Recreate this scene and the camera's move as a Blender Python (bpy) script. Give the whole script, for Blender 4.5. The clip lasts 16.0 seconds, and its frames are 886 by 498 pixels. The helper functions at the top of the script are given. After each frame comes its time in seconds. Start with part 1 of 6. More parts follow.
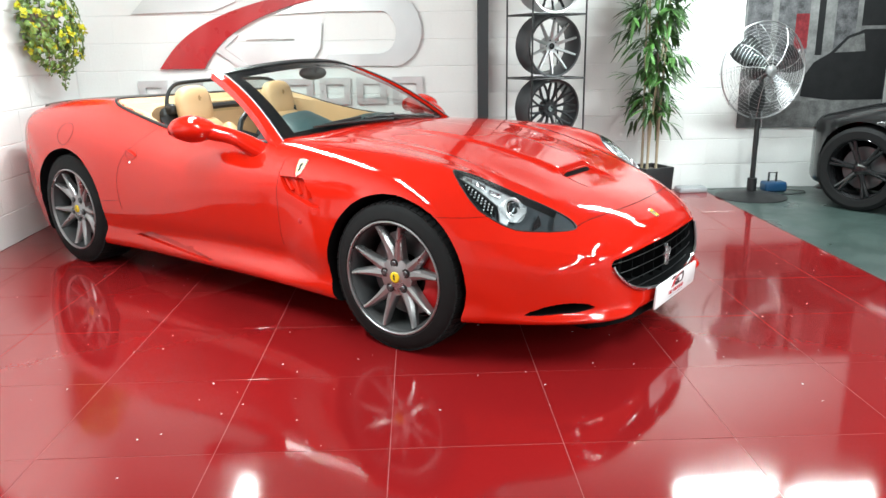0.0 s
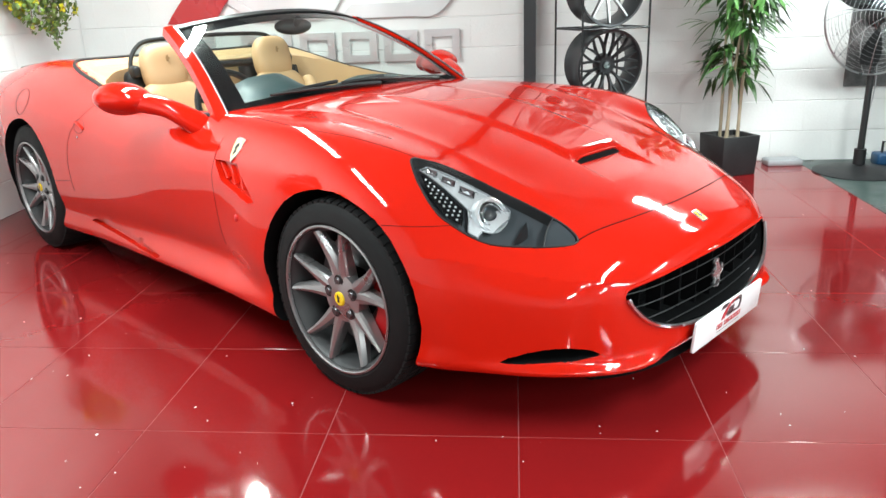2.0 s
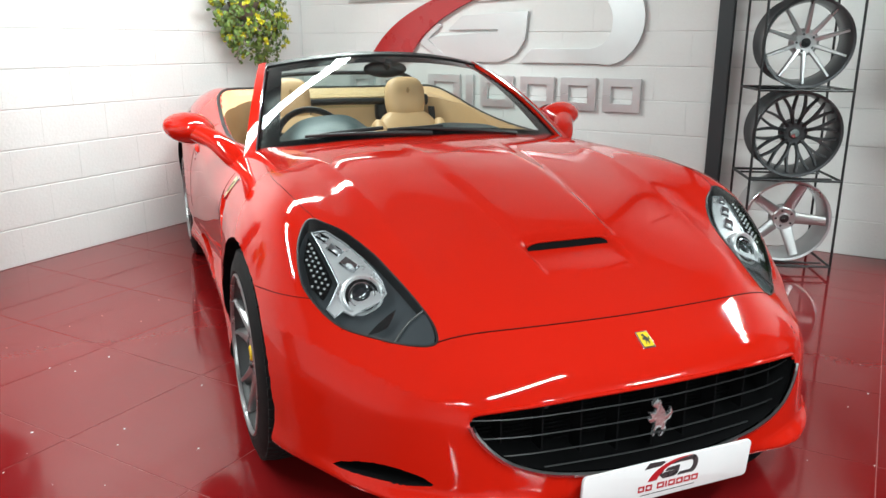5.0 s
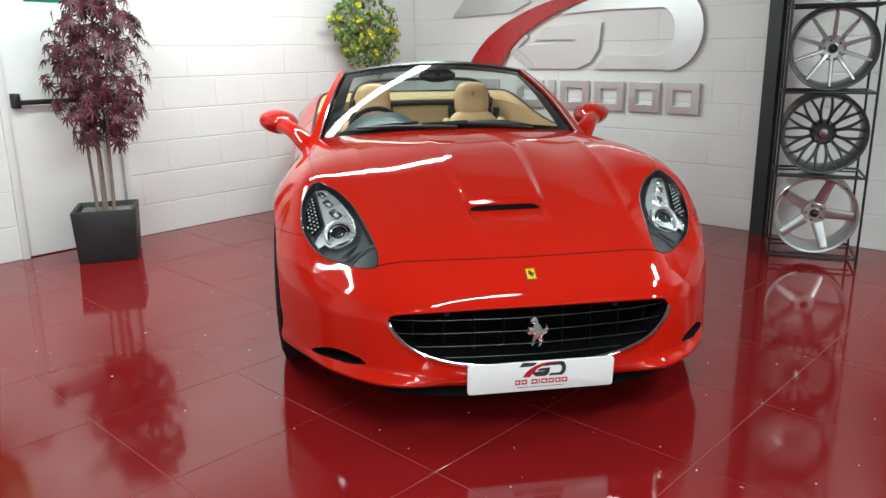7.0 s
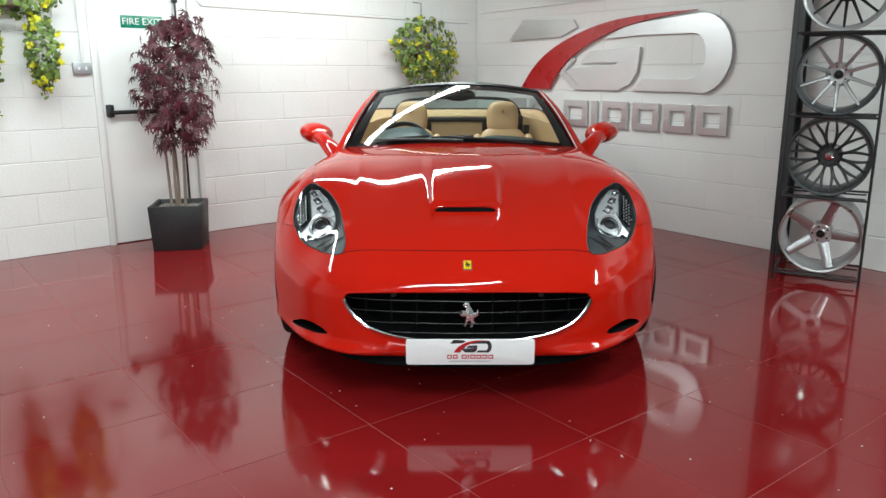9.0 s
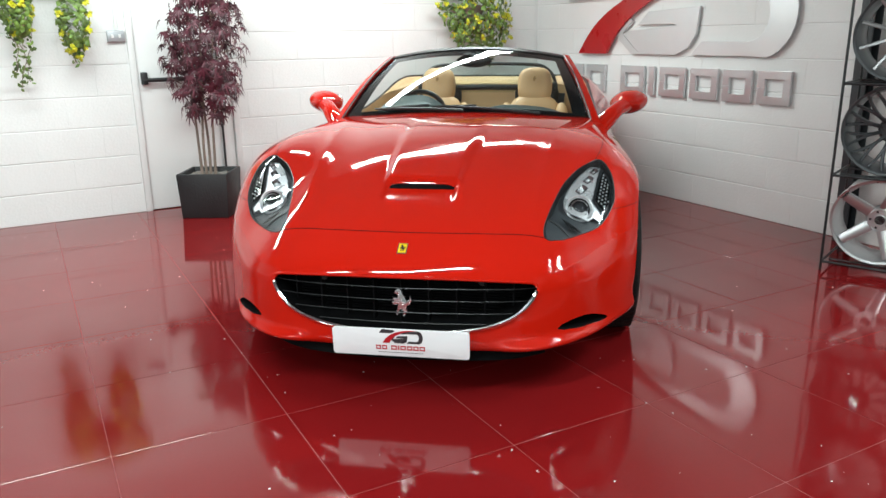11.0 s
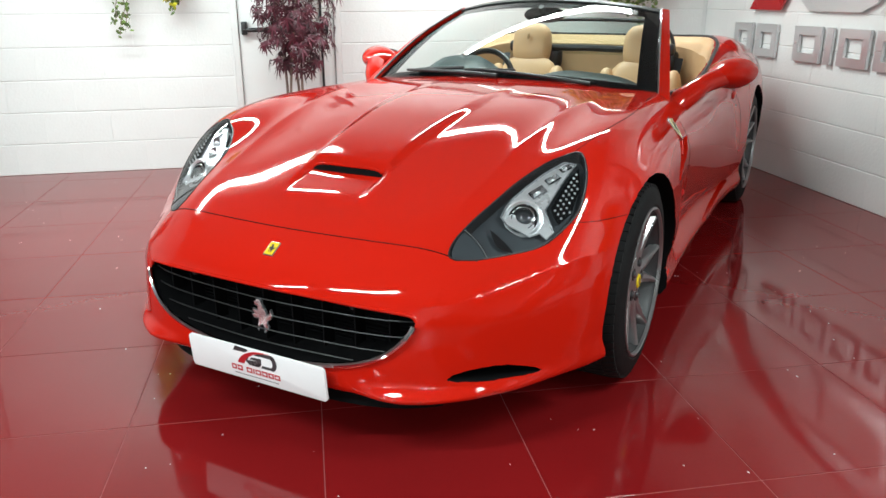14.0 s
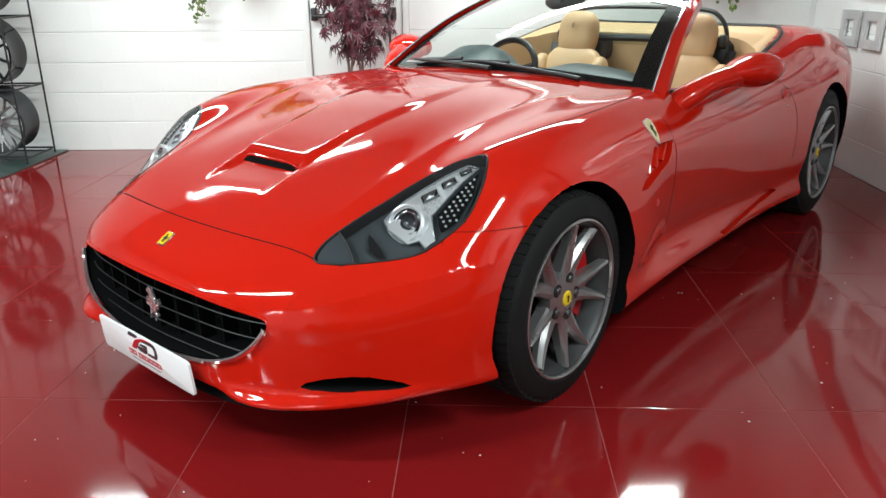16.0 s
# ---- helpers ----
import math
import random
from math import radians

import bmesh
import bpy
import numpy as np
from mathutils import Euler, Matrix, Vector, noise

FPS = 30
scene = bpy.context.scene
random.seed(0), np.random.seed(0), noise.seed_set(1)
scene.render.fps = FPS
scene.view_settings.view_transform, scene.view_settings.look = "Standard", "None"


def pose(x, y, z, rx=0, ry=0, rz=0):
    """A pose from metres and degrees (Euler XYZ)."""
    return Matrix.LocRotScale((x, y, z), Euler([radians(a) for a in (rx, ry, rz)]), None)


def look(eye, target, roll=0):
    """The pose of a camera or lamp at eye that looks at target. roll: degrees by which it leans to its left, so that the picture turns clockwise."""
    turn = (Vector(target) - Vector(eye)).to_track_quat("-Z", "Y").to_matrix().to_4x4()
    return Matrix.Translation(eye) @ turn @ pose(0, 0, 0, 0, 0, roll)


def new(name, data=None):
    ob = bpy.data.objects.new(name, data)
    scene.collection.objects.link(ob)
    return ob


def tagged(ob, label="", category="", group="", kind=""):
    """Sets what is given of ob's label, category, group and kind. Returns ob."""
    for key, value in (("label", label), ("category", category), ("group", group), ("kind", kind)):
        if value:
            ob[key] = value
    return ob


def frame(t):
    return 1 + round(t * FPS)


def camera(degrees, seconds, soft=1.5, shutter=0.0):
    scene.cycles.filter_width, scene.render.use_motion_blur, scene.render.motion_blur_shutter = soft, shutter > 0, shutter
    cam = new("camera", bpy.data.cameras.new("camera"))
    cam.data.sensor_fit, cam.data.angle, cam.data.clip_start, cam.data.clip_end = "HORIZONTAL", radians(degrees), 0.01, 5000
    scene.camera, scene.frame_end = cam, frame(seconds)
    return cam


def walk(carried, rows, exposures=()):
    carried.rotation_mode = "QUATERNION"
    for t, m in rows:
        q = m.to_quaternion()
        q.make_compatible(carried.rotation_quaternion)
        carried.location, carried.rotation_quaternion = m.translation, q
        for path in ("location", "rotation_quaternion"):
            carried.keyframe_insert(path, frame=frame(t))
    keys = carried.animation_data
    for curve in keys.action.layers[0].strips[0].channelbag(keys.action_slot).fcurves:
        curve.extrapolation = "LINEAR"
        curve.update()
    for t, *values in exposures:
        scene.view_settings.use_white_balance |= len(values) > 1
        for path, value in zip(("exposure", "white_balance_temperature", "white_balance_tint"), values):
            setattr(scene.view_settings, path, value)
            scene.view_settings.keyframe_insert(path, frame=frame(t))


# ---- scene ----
cam = camera(60.6, 16.0)
PATH = [
    (0, (0.121, 0.057, 1.334), (0.18, 1.987, 0.816), -0.9),
    (0.5, (0.259, 0.289, 1.326), (0.237, 2.217, 0.794), -1.6),
    (1, (0.371, 0.519, 1.308), (0.303, 2.44, 0.757), -1.9),
    (1.5, (0.461, 0.765, 1.294), (0.375, 2.673, 0.698), -2.0),
    (2, (0.593, 0.957, 1.288), (0.403, 2.847, 0.662), -2.1),
    (2.5, (0.723, 1.136, 1.295), (0.42, 3.016, 0.681), -2.2),
    (3, (0.846, 1.341, 1.308), (0.495, 3.219, 0.718), -2.2),
    (3.5, (0.99, 1.518, 1.311), (0.552, 3.381, 0.727), -2.2),
    (4, (1.181, 1.634, 1.305), (0.543, 3.447, 0.752), -1.3),
    (4.2, (1.262, 1.665, 1.306), (0.543, 3.453, 0.772), -0.8),
    (6.3, (2.408, 1.465, 1.315), (1.213, 2.978, 0.783), -0.2),
    (6.5, (2.497, 1.439, 1.323), (1.273, 2.932, 0.801), -0.2),
    (7, (2.736, 1.415, 1.327), (1.41, 2.825, 0.822), -0.7),
    (7.5, (3.005, 1.48, 1.32), (1.566, 2.777, 0.824), -0.9),
    (8, (3.194, 1.469, 1.322), (1.703, 2.713, 0.846), -0.9),
    (8.5, (3.374, 1.467, 1.337), (1.859, 2.69, 0.88), -0.5),
    (8.7, (3.445, 1.492, 1.346), (1.92, 2.703, 0.89), -0.3),
    (10.8, (3.688, 2.191, 1.327), (2.033, 3.178, 0.793), -0.7),
    (11, (3.699, 2.301, 1.332), (2.008, 3.223, 0.793), -0.7),
    (11.5, (3.684, 2.542, 1.328), (1.941, 3.35, 0.774), -0.6),
    (12, (3.583, 2.744, 1.316), (1.821, 3.488, 0.732), -0.1),
    (12.5, (3.495, 2.954, 1.328), (1.709, 3.614, 0.715), 0.0),
    (13, (3.469, 3.178, 1.305), (1.636, 3.693, 0.693), -0.2),
    (13.5, (3.48, 3.393, 1.302), (1.627, 3.808, 0.675), -0.3),
    (14, (3.419, 3.62, 1.288), (1.551, 3.944, 0.65), -0.2),
    (14.5, (3.389, 3.817, 1.295), (1.502, 3.998, 0.658), -0.4),
    (15, (3.398, 4.077, 1.3), (1.501, 4.094, 0.666), -0.5),
    (15.5, (3.375, 4.244, 1.292), (1.482, 4.199, 0.649), -0.6),
    (16, (3.336, 4.419, 1.298), (1.455, 4.331, 0.626), -0.5),
]
walk(cam, [(t, look(eye, target, roll)) for t, eye, target, roll in PATH], exposures=[(0, 0.68), (1, 0.68), (2, 0.68), (3, 0.47), (4, 0.34), (6.5, -0.03), (8.5, -0.24), (11, 0.0), (12, 0.05), (16, 0.18)])

# ---- world, lamps, exposure ----
world = bpy.data.worlds.new("world")
scene.world = world
world.use_nodes = True
world.node_tree.nodes["Background"].inputs[0].default_value = (0.75, 0.8, 0.85, 1)
world.node_tree.nodes["Background"].inputs[1].default_value = 0.3
scene.view_settings.exposure = 0.0

CEIL, LAMP_Z = 3.6, 2.3
# place, length, power per metre, turn and width of each strip: two rows along the room, two short ones across, and an
# unseen third row by the alcove, added as fill
TUBES = [(-1.16, 2.55, 1.75, 42, 2.2, 0.12), (-1.38, 4.95, 1.9, 36, 2.2, 0.12)]
TUBES += [(2.4, y, 1.8, 44, 0, 0.14) for y in (-2.9, -0.35, 2.2)]
TUBES += [(2.62, 5.62, 0.8, 75, 90, 0.13), (3.45, 5.5, 0.66, 35, 90, 0.13)]
# fill row, never in view: added to brighten the red car's nose and bumper
TUBES += [(5.9, y, 1.8, 44, 0, 0.14) for y in (-2.9, 0.2)] + [(5.9, 3.3, 1.0, 60, 0, 0.08)]


def tube_lamp(x, y, long, power, turn, wide):
    """Two slanting lit faces, as of a strip with a wedge-shaped diffuser."""
    for side in (1, -1):
        data = bpy.data.lights.new("strip_lamp", "AREA")
        data.shape, data.size, data.size_y, data.energy = "RECTANGLE", wide * 0.6, long, power * long * 0.56
        data.color = (0.88, 1.0, 0.985)
        ob = new("strip_lamp", data)
        ob.matrix_world = pose(x, y, LAMP_Z, 0, 0, turn) @ Matrix.Translation((side * wide * 0.27, 0, 0)) @ pose(0, 0, 0, 0, -side * 40, 0)


for strip in TUBES:
    tube_lamp(*strip)


# ---- materials ----
def nodes_of(name):
    m = bpy.data.materials.new(name)
    m.use_nodes = True
    nt = m.node_tree
    return m, nt, nt.nodes["Principled BSDF"]


def surface(name, color, rough=0.5, metal=0.0, vary=0.08, scale=6.0, fine=90.0, bump=0.0, coat=0.0, rough_vary=0.06, spec=0.5, piece_vary=0.0, detail_scale=None):
    """A plain painted, moulded or cast surface: two scales of tone, uneven gloss, fine relief."""
    m, nt, p = nodes_of(name)
    n, link = nt.nodes, nt.links
    co = n.new("ShaderNodeTexCoord")
    big = n.new("ShaderNodeTexNoise")
    big.inputs["Scale"].default_value, big.inputs["Detail"].default_value = scale, 4
    small = n.new("ShaderNodeTexNoise")
    small.inputs["Scale"].default_value, small.inputs["Detail"].default_value = fine, 3
    link.new(co.outputs["Object"], big.inputs["Vector"])
    link.new(co.outputs["Object"], small.inputs["Vector"])
    mix = n.new("ShaderNodeMath")
    mix.operation = "MULTIPLY_ADD"
    link.new(small.outputs["Fac"], mix.inputs[0])
    mix.inputs[1].default_value = 0.4
    link.new(big.outputs["Fac"], mix.inputs[2])
    ramp = n.new("ShaderNodeMapRange")
    ramp.inputs[1].default_value, ramp.inputs[2].default_value = 0.4, 1.0
    ramp.inputs[3].default_value, ramp.inputs[4].default_value = 1 - vary, 1 + vary
    link.new(mix.outputs[0], ramp.inputs[0])
    last = ramp.outputs[0]
    if piece_vary:
        info = n.new("ShaderNodeObjectInfo")
        pr = n.new("ShaderNodeMapRange")
        pr.inputs[3].default_value, pr.inputs[4].default_value = 1 - piece_vary, 1 + piece_vary
        link.new(info.outputs["Random"], pr.inputs[0])
        mu = n.new("ShaderNodeMath")
        mu.operation = "MULTIPLY"
        link.new(last, mu.inputs[0])
        link.new(pr.outputs[0], mu.inputs[1])
        last = mu.outputs[0]
    col = n.new("ShaderNodeVectorMath")
    col.operation = "SCALE"
    col.inputs[0].default_value = color
    link.new(last, col.inputs["Scale"])
    link.new(col.outputs[0], p.inputs["Base Color"])
    rr = n.new("ShaderNodeMapRange")
    rr.inputs[1].default_value, rr.inputs[2].default_value = 0.3, 0.7
    rr.inputs[3].default_value, rr.inputs[4].default_value = max(0.02, rough - rough_vary), rough + rough_vary
    link.new(big.outputs["Fac"], rr.inputs[0])
    link.new(rr.outputs[0], p.inputs["Roughness"])
    p.inputs["Metallic"].default_value = metal
    p.inputs["Specular IOR Level"].default_value = spec
    if coat:
        p.inputs["Coat Weight"].default_value, p.inputs["Coat Roughness"].default_value = coat, 0.045
    if bump:
        b = n.new("ShaderNodeBump")
        b.inputs["Strength"].default_value, b.inputs["Distance"].default_value = 0.6, bump
        link.new(small.outputs["Fac"], b.inputs["Height"])
        link.new(b.outputs[0], p.inputs["Normal"])
    return m


PAINT = surface("red_car_paint", (0.52, 0.011, 0.0035), 0.6, 0.0, 0.02, 2.0, 300, coat=1.0, rough_vary=0.02, spec=0.0)
TILE = surface("red_gloss_tile", (0.185, 0.0075, 0.0085), 0.08, 0.0, 0.06, 1.6, 60, rough_vary=0.03, spec=0.5, piece_vary=0.03, bump=0.0)
GROUT = surface("pale_grout", (0.30, 0.07, 0.07), 0.85, 0.0, 0.2, 12, 150)
WALLPAINT = surface("white_masonry_paint", (0.80, 0.80, 0.79), 0.55, 0.0, 0.03, 2.5, 55, bump=0.003, piece_vary=0.006)
MORTAR = surface("painted_mortar", (0.77, 0.77, 0.765), 0.7, 0.0, 0.06, 5, 80, bump=0.004)
WHITE = surface("white_gloss_paint", (0.80, 0.80, 0.79), 0.35, 0.0, 0.03, 3, 60, bump=0.001)
CEILING = surface("dark_roof_sheeting", (0.30, 0.30, 0.305), 0.7, 0.0, 0.04, 1.5, 60)
BLACK = surface("black_plastic", (0.010, 0.010, 0.011), 0.45, 0.0, 0.15, 8, 200, bump=0.0005)
MATBLACK = surface("matt_black", (0.0035, 0.0035, 0.004), 0.8, 0.0, 0.2, 8, 150, spec=0.08)
GLOSSBLACK = surface("gloss_black", (0.012, 0.012, 0.013), 0.12, 0.0, 0.1, 5, 150, rough_vary=0.04)
RUBBER = surface("tyre_rubber", (0.006, 0.006, 0.0065), 0.75, 0.0, 0.15, 14, 160, bump=0.001, spec=0.25)
STEEL = surface("dark_painted_steel", (0.014, 0.0145, 0.016), 0.4, 0.1, 0.15, 8, 120, bump=0.0008)
CHROME = surface("polished_chrome", (0.80, 0.80, 0.82), 0.08, 1.0, 0.04, 8, 120, rough_vary=0.03)
ALLOY = surface("grey_cast_alloy", (0.33, 0.32, 0.325), 0.30, 0.8, 0.06, 7, 140, rough_vary=0.05)
# tones of the two unseen walls, set by how much light they throw back
PALEWALL = surface("pale_wall_paint", (0.55, 0.55, 0.55), 0.6, 0, 0.05, 2, 60)
BACKWALL = surface("pale_grey_wall_paint", (0.4, 0.4, 0.4), 0.6, 0, 0.06, 2, 60)
TAN = surface("tan_leather", (0.53, 0.325, 0.17), 0.5, 0.0, 0.06, 7, 220, bump=0.0012)
DARKTRIM = surface("dark_dashboard_leather", (0.026, 0.055, 0.060), 0.42, 0.0, 0.12, 7, 220, bump=0.001)


# ---- mesh helpers ----
def link_mesh(name, bm, mat, parent=None, label="", smooth=35):
    me = bpy.data.meshes.new(name)
    bm.to_mesh(me)
    bm.free()
    return link_data(name, me, mat, parent, label, smooth)


def link_data(name, me, mat, parent=None, label="", smooth=35):
    for one in (mat if isinstance(mat, (list, tuple)) else [mat]):
        me.materials.append(one)
    if smooth:
        me.shade_smooth()
        me.set_sharp_from_angle(angle=radians(smooth))
    ob = new(name, me)
    if parent is not None:
        ob.parent = parent
    if label:
        tagged(ob, label)
    return ob


def part(name, bm, mat, parent, label="", smooth=35):
    return link_mesh(name, bm, mat, parent, label, smooth)


def thing(name, m, label, category, group="", kind=""):
    ob = new(name)
    ob.empty_display_size = 0.1
    ob.matrix_world = m
    return tagged(ob, label, category, group, kind)


def box(x0, x1, y0, y1, z0, z1, bevel=0.0, seg=2, bm=None):
    bm = bm or bmesh.new()
    m = Matrix.LocRotScale(((x0 + x1) / 2, (y0 + y1) / 2, (z0 + z1) / 2), None, (abs(x1 - x0), abs(y1 - y0), abs(z1 - z0)))
    r = bmesh.ops.create_cube(bm, size=1, matrix=m)
    if bevel:
        edges = list({e for v in r["verts"] for e in v.link_edges})
        bmesh.ops.bevel(bm, geom=edges, offset=bevel, segments=seg, affect="EDGES", profile=0.5)
    return bm


def tube(points, radius, sides=8, bm=None, closed=False, flat=1.0):
    """A tube along points; radius is one number or one a point."""
    bm = bm or bmesh.new()
    pts = [Vector(p) for p in points]
    n = len(pts)
    radii = radius if isinstance(radius, (list, tuple)) else [radius] * n
    rings, up = [], None
    for i, p in enumerate(pts):
        a = pts[i - 1] if (i or closed) else p
        b = pts[(i + 1) % n] if (i < n - 1 or closed) else p
        t = (b - a).normalized()
        if up is None:
            up = Vector((0, 0, 1)) if abs(t.z) < 0.9 else Vector((1, 0, 0))
        side = t.cross(up).normalized()
        up = side.cross(t).normalized()
        rings.append([bm.verts.new(p + (side * math.cos(w) + up * math.sin(w) * flat) * radii[i]) for w in (2 * math.pi * k / sides for k in range(sides))])
    for i in range(n if closed else n - 1):
        r0, r1 = rings[i], rings[(i + 1) % n]
        for k in range(sides):
            bm.faces.new((r0[k], r0[(k + 1) % sides], r1[(k + 1) % sides], r1[k]))
    if not closed:
        bm.faces.new(rings[0][::-1])
        bm.faces.new(rings[-1])
    return bm


def lathe(profile, steps=48, axis="Z", bm=None, closed=False):
    """Turns (radius, height) pairs round the axis."""
    bm = bm or bmesh.new()
    rings = []
    for r, h in profile:
        ring = []
        for k in range(steps):
            w = 2 * math.pi * k / steps
            c, s = r * math.cos(w), r * math.sin(w)
            ring.append(bm.verts.new({"Z": (c, s, h), "Y": (c, h, s), "X": (h, c, s)}[axis]))
        rings.append(ring)
    pairs = list(zip(rings, rings[1:]))
    if closed:
        pairs.append((rings[-1], rings[0]))
    for r0, r1 in pairs:
        for k in range(steps):
            bm.faces.new((r0[k], r0[(k + 1) % steps], r1[(k + 1) % steps], r1[k]))
    bmesh.ops.recalc_face_normals(bm, faces=bm.faces)
    return bm


def prism(outline, z0, z1, m=Matrix(), bevel=0.0, bm=None):
    """A flat outline (x, y) raised from z0 to z1, laid out by m."""
    bm = bm or bmesh.new()
    low = [bm.verts.new(m @ Vector((x, y, z0))) for x, y in outline]
    high = [bm.verts.new(m @ Vector((x, y, z1))) for x, y in outline]
    n = len(outline)
    top = bm.faces.new(high)
    bm.faces.new(low[::-1])
    for k in range(n):
        bm.faces.new((low[k], low[(k + 1) % n], high[(k + 1) % n], high[k]))
    bmesh.ops.recalc_face_normals(bm, faces=bm.faces)
    if bevel:
        bmesh.ops.bevel(bm, geom=list(top.edges), offset=bevel, segments=2, affect="EDGES", profile=0.5)
    return bm


def spline(xs, ys):
    """A natural cubic through the pairs, as a function on arrays."""
    xs, ys = np.array(xs, float), np.array(ys, float)
    order = np.argsort(xs)
    xs, ys = xs[order], ys[order]
    n, h = len(xs), np.diff(xs)
    a, b = np.zeros((n, n)), np.zeros(n)
    a[0, 0] = a[-1, -1] = 1
    for i in range(1, n - 1):
        a[i, i - 1:i + 2] = h[i - 1], 2 * (h[i - 1] + h[i]), h[i]
        b[i] = 6 * ((ys[i + 1] - ys[i]) / h[i] - (ys[i] - ys[i - 1]) / h[i - 1])
    m = np.linalg.solve(a, b)

    def at(x):
        x = np.asarray(x, float)
        c = np.clip(x, xs[0], xs[-1])
        i = np.clip(np.searchsorted(xs, c) - 1, 0, n - 2)
        u, v = xs[i + 1] - c, c - xs[i]
        y = (m[i] * u ** 3 + m[i + 1] * v ** 3) / (6 * h[i]) + (ys[i] / h[i] - m[i] * h[i] / 6) * u + (ys[i + 1] / h[i] - m[i + 1] * h[i] / 6) * v
        s0 = (ys[1] - ys[0]) / h[0] - h[0] * (2 * m[0] + m[1]) / 6
        s1 = (ys[-1] - ys[-2]) / h[-1] + h[-1] * (m[-2] + 2 * m[-1]) / 6
        return y + np.where(x < xs[0], s0 * (x - xs[0]), 0) + np.where(x > xs[-1], s1 * (x - xs[-1]), 0)
    return at


def lanes(places, curves):
    """A surface h(a, b): curves of a, one at each place of b, joined by cubics across b."""
    basis = [spline(places, [float(i == k) for i in range(len(places))]) for k in range(len(places))]

    def at(a, b):
        total = 0.0
        for k, c in enumerate(curves):
            total = total + c(a) * basis[k](b)
        return total
    return at


def curve_of(pairs):
    return spline([p[0] for p in pairs], [p[1] for p in pairs])


# ---- the room: tiled floor, block walls, ceiling ----
WEST = Matrix.Translation((-2.72, 3.3, 0)) @ pose(0, 0, 0, 0, 0, 2.2)
NORTH_Y, X0, X1, Y0, ALCOVE = 7.0, -3.2, 8.0, -5.5, 4.4
TP, GAP, RED_EDGE = 0.6, 0.003, 2.76

base = part("floor", box(X0 - 0.3, X1 + 0.3, Y0 - 0.3, 9.0, -0.25, -0.0012), GROUT, None)
tagged(base, "glossy red square floor tiles with thin pale joints", "floor", kind="structure")


def tile_mesh(sx, sy):
    bm = bmesh.new()
    b = 0.0004
    bot = [bm.verts.new(v) for v in ((0, 0, -0.006), (sx, 0, -0.006), (sx, sy, -0.006), (0, sy, -0.006))]
    mid = [bm.verts.new(v) for v in ((0, 0, -b), (sx, 0, -b), (sx, sy, -b), (0, sy, -b))]
    top = [bm.verts.new(v) for v in ((b, b, 0), (sx - b, b, 0), (sx - b, sy - b, 0), (b, sy - b, 0))]
    bm.faces.new(top)
    for lo, hi in ((bot, mid), (mid, top)):
        for k in range(4):
            bm.faces.new((lo[k], lo[(k + 1) % 4], hi[(k + 1) % 4], hi[k]))
    me = bpy.data.meshes.new("tile")
    bm.to_mesh(me)
    bm.free()
    me.materials.append(TILE)
    return me


def lay_tiles():
    meshes, rng = {}, random.Random(4)
    for i in range(-6, 5):
        for j in range(-7, 12):
            x, y = i * TP, j * TP
            sx, sy = min(TP, RED_EDGE - x) - GAP, min(TP, NORTH_Y - y) - GAP
            if x + sx < X0 or sx < 0.05 or sy < 0.05:
                continue
            key = (round(sx, 3), round(sy, 3))
            if key not in meshes:
                meshes[key] = tile_mesh(sx, sy)
            ob = new("tile", meshes[key])
            ob.parent = base
            ob.location = (x + GAP / 2, y + GAP / 2, rng.uniform(-0.0003, 0.0002))
            ob.rotation_euler = (rng.uniform(-0.0004, 0.0004), rng.uniform(-0.0004, 0.0004), 0)


MATGREEN = surface("dark_green_floor_paint", (0.035, 0.055, 0.05), 0.35, 0.0, 0.15, 3, 90, bump=0.001, rough_vary=0.1)
mat_floor = part("floor_mat", box(RED_EDGE, X1, Y0, 8.6, -0.006, 0.002, 0.001), MATGREEN, None)
tagged(mat_floor, "dark green painted floor beside the red tiles", "floor", kind="structure")

# walls: a mortar core, with the blocks as pieces on its inner face
BH, BL, JOINT = 0.232, 0.46, 0.005


def block_mesh(w, h):
    bm = box(0, w, -0.02, 0.004, 0, h)
    top = [e for e in bm.edges if all(v.co.y > 0 for v in e.verts) and abs(e.verts[0].co.z - e.verts[1].co.z) < 0.001]
    bmesh.ops.bevel(bm, geom=top, offset=0.0035, segments=1, affect="EDGES", profile=0.5)
    me = bpy.data.meshes.new("block")
    bm.to_mesh(me)
    bm.free()
    me.materials.append(WALLPAINT)
    return me


def lay_blocks(wall, m, length, height, holes=(), z_start=0.0):
    """Courses of blocks along local x, faces towards local +y."""
    meshes, rng, course, z = {}, random.Random(9), 0, z_start
    while z < height - 0.02:
        h = min(BH, height - z) - JOINT
        x = -BL / 2 if course % 2 else 0.0
        while x < length:
            a, b = max(x, 0.0), min(x + BL, length)
            spans = [(a, b)]
            for hx0, hx1, hz0, hz1 in holes:
                if z + h > hz0 and z < hz1:
                    spans = [s for p, q in spans for s in ((p, min(q, hx0)), (max(p, hx1), q)) if s[1] - s[0] > 0.03]
            for p, q in spans:
                w = q - p - 0.0012
                if w < 0.02:
                    continue
                key = (round(w, 3), round(h, 3))
                if key not in meshes:
                    meshes[key] = block_mesh(w, h)
                ob = new("block", meshes[key])
                ob.parent = wall
                ob.matrix_world = m @ Matrix.Translation((p, rng.uniform(-0.0007, 0.0007), z))
            x += BL
        z += BH
        course += 1


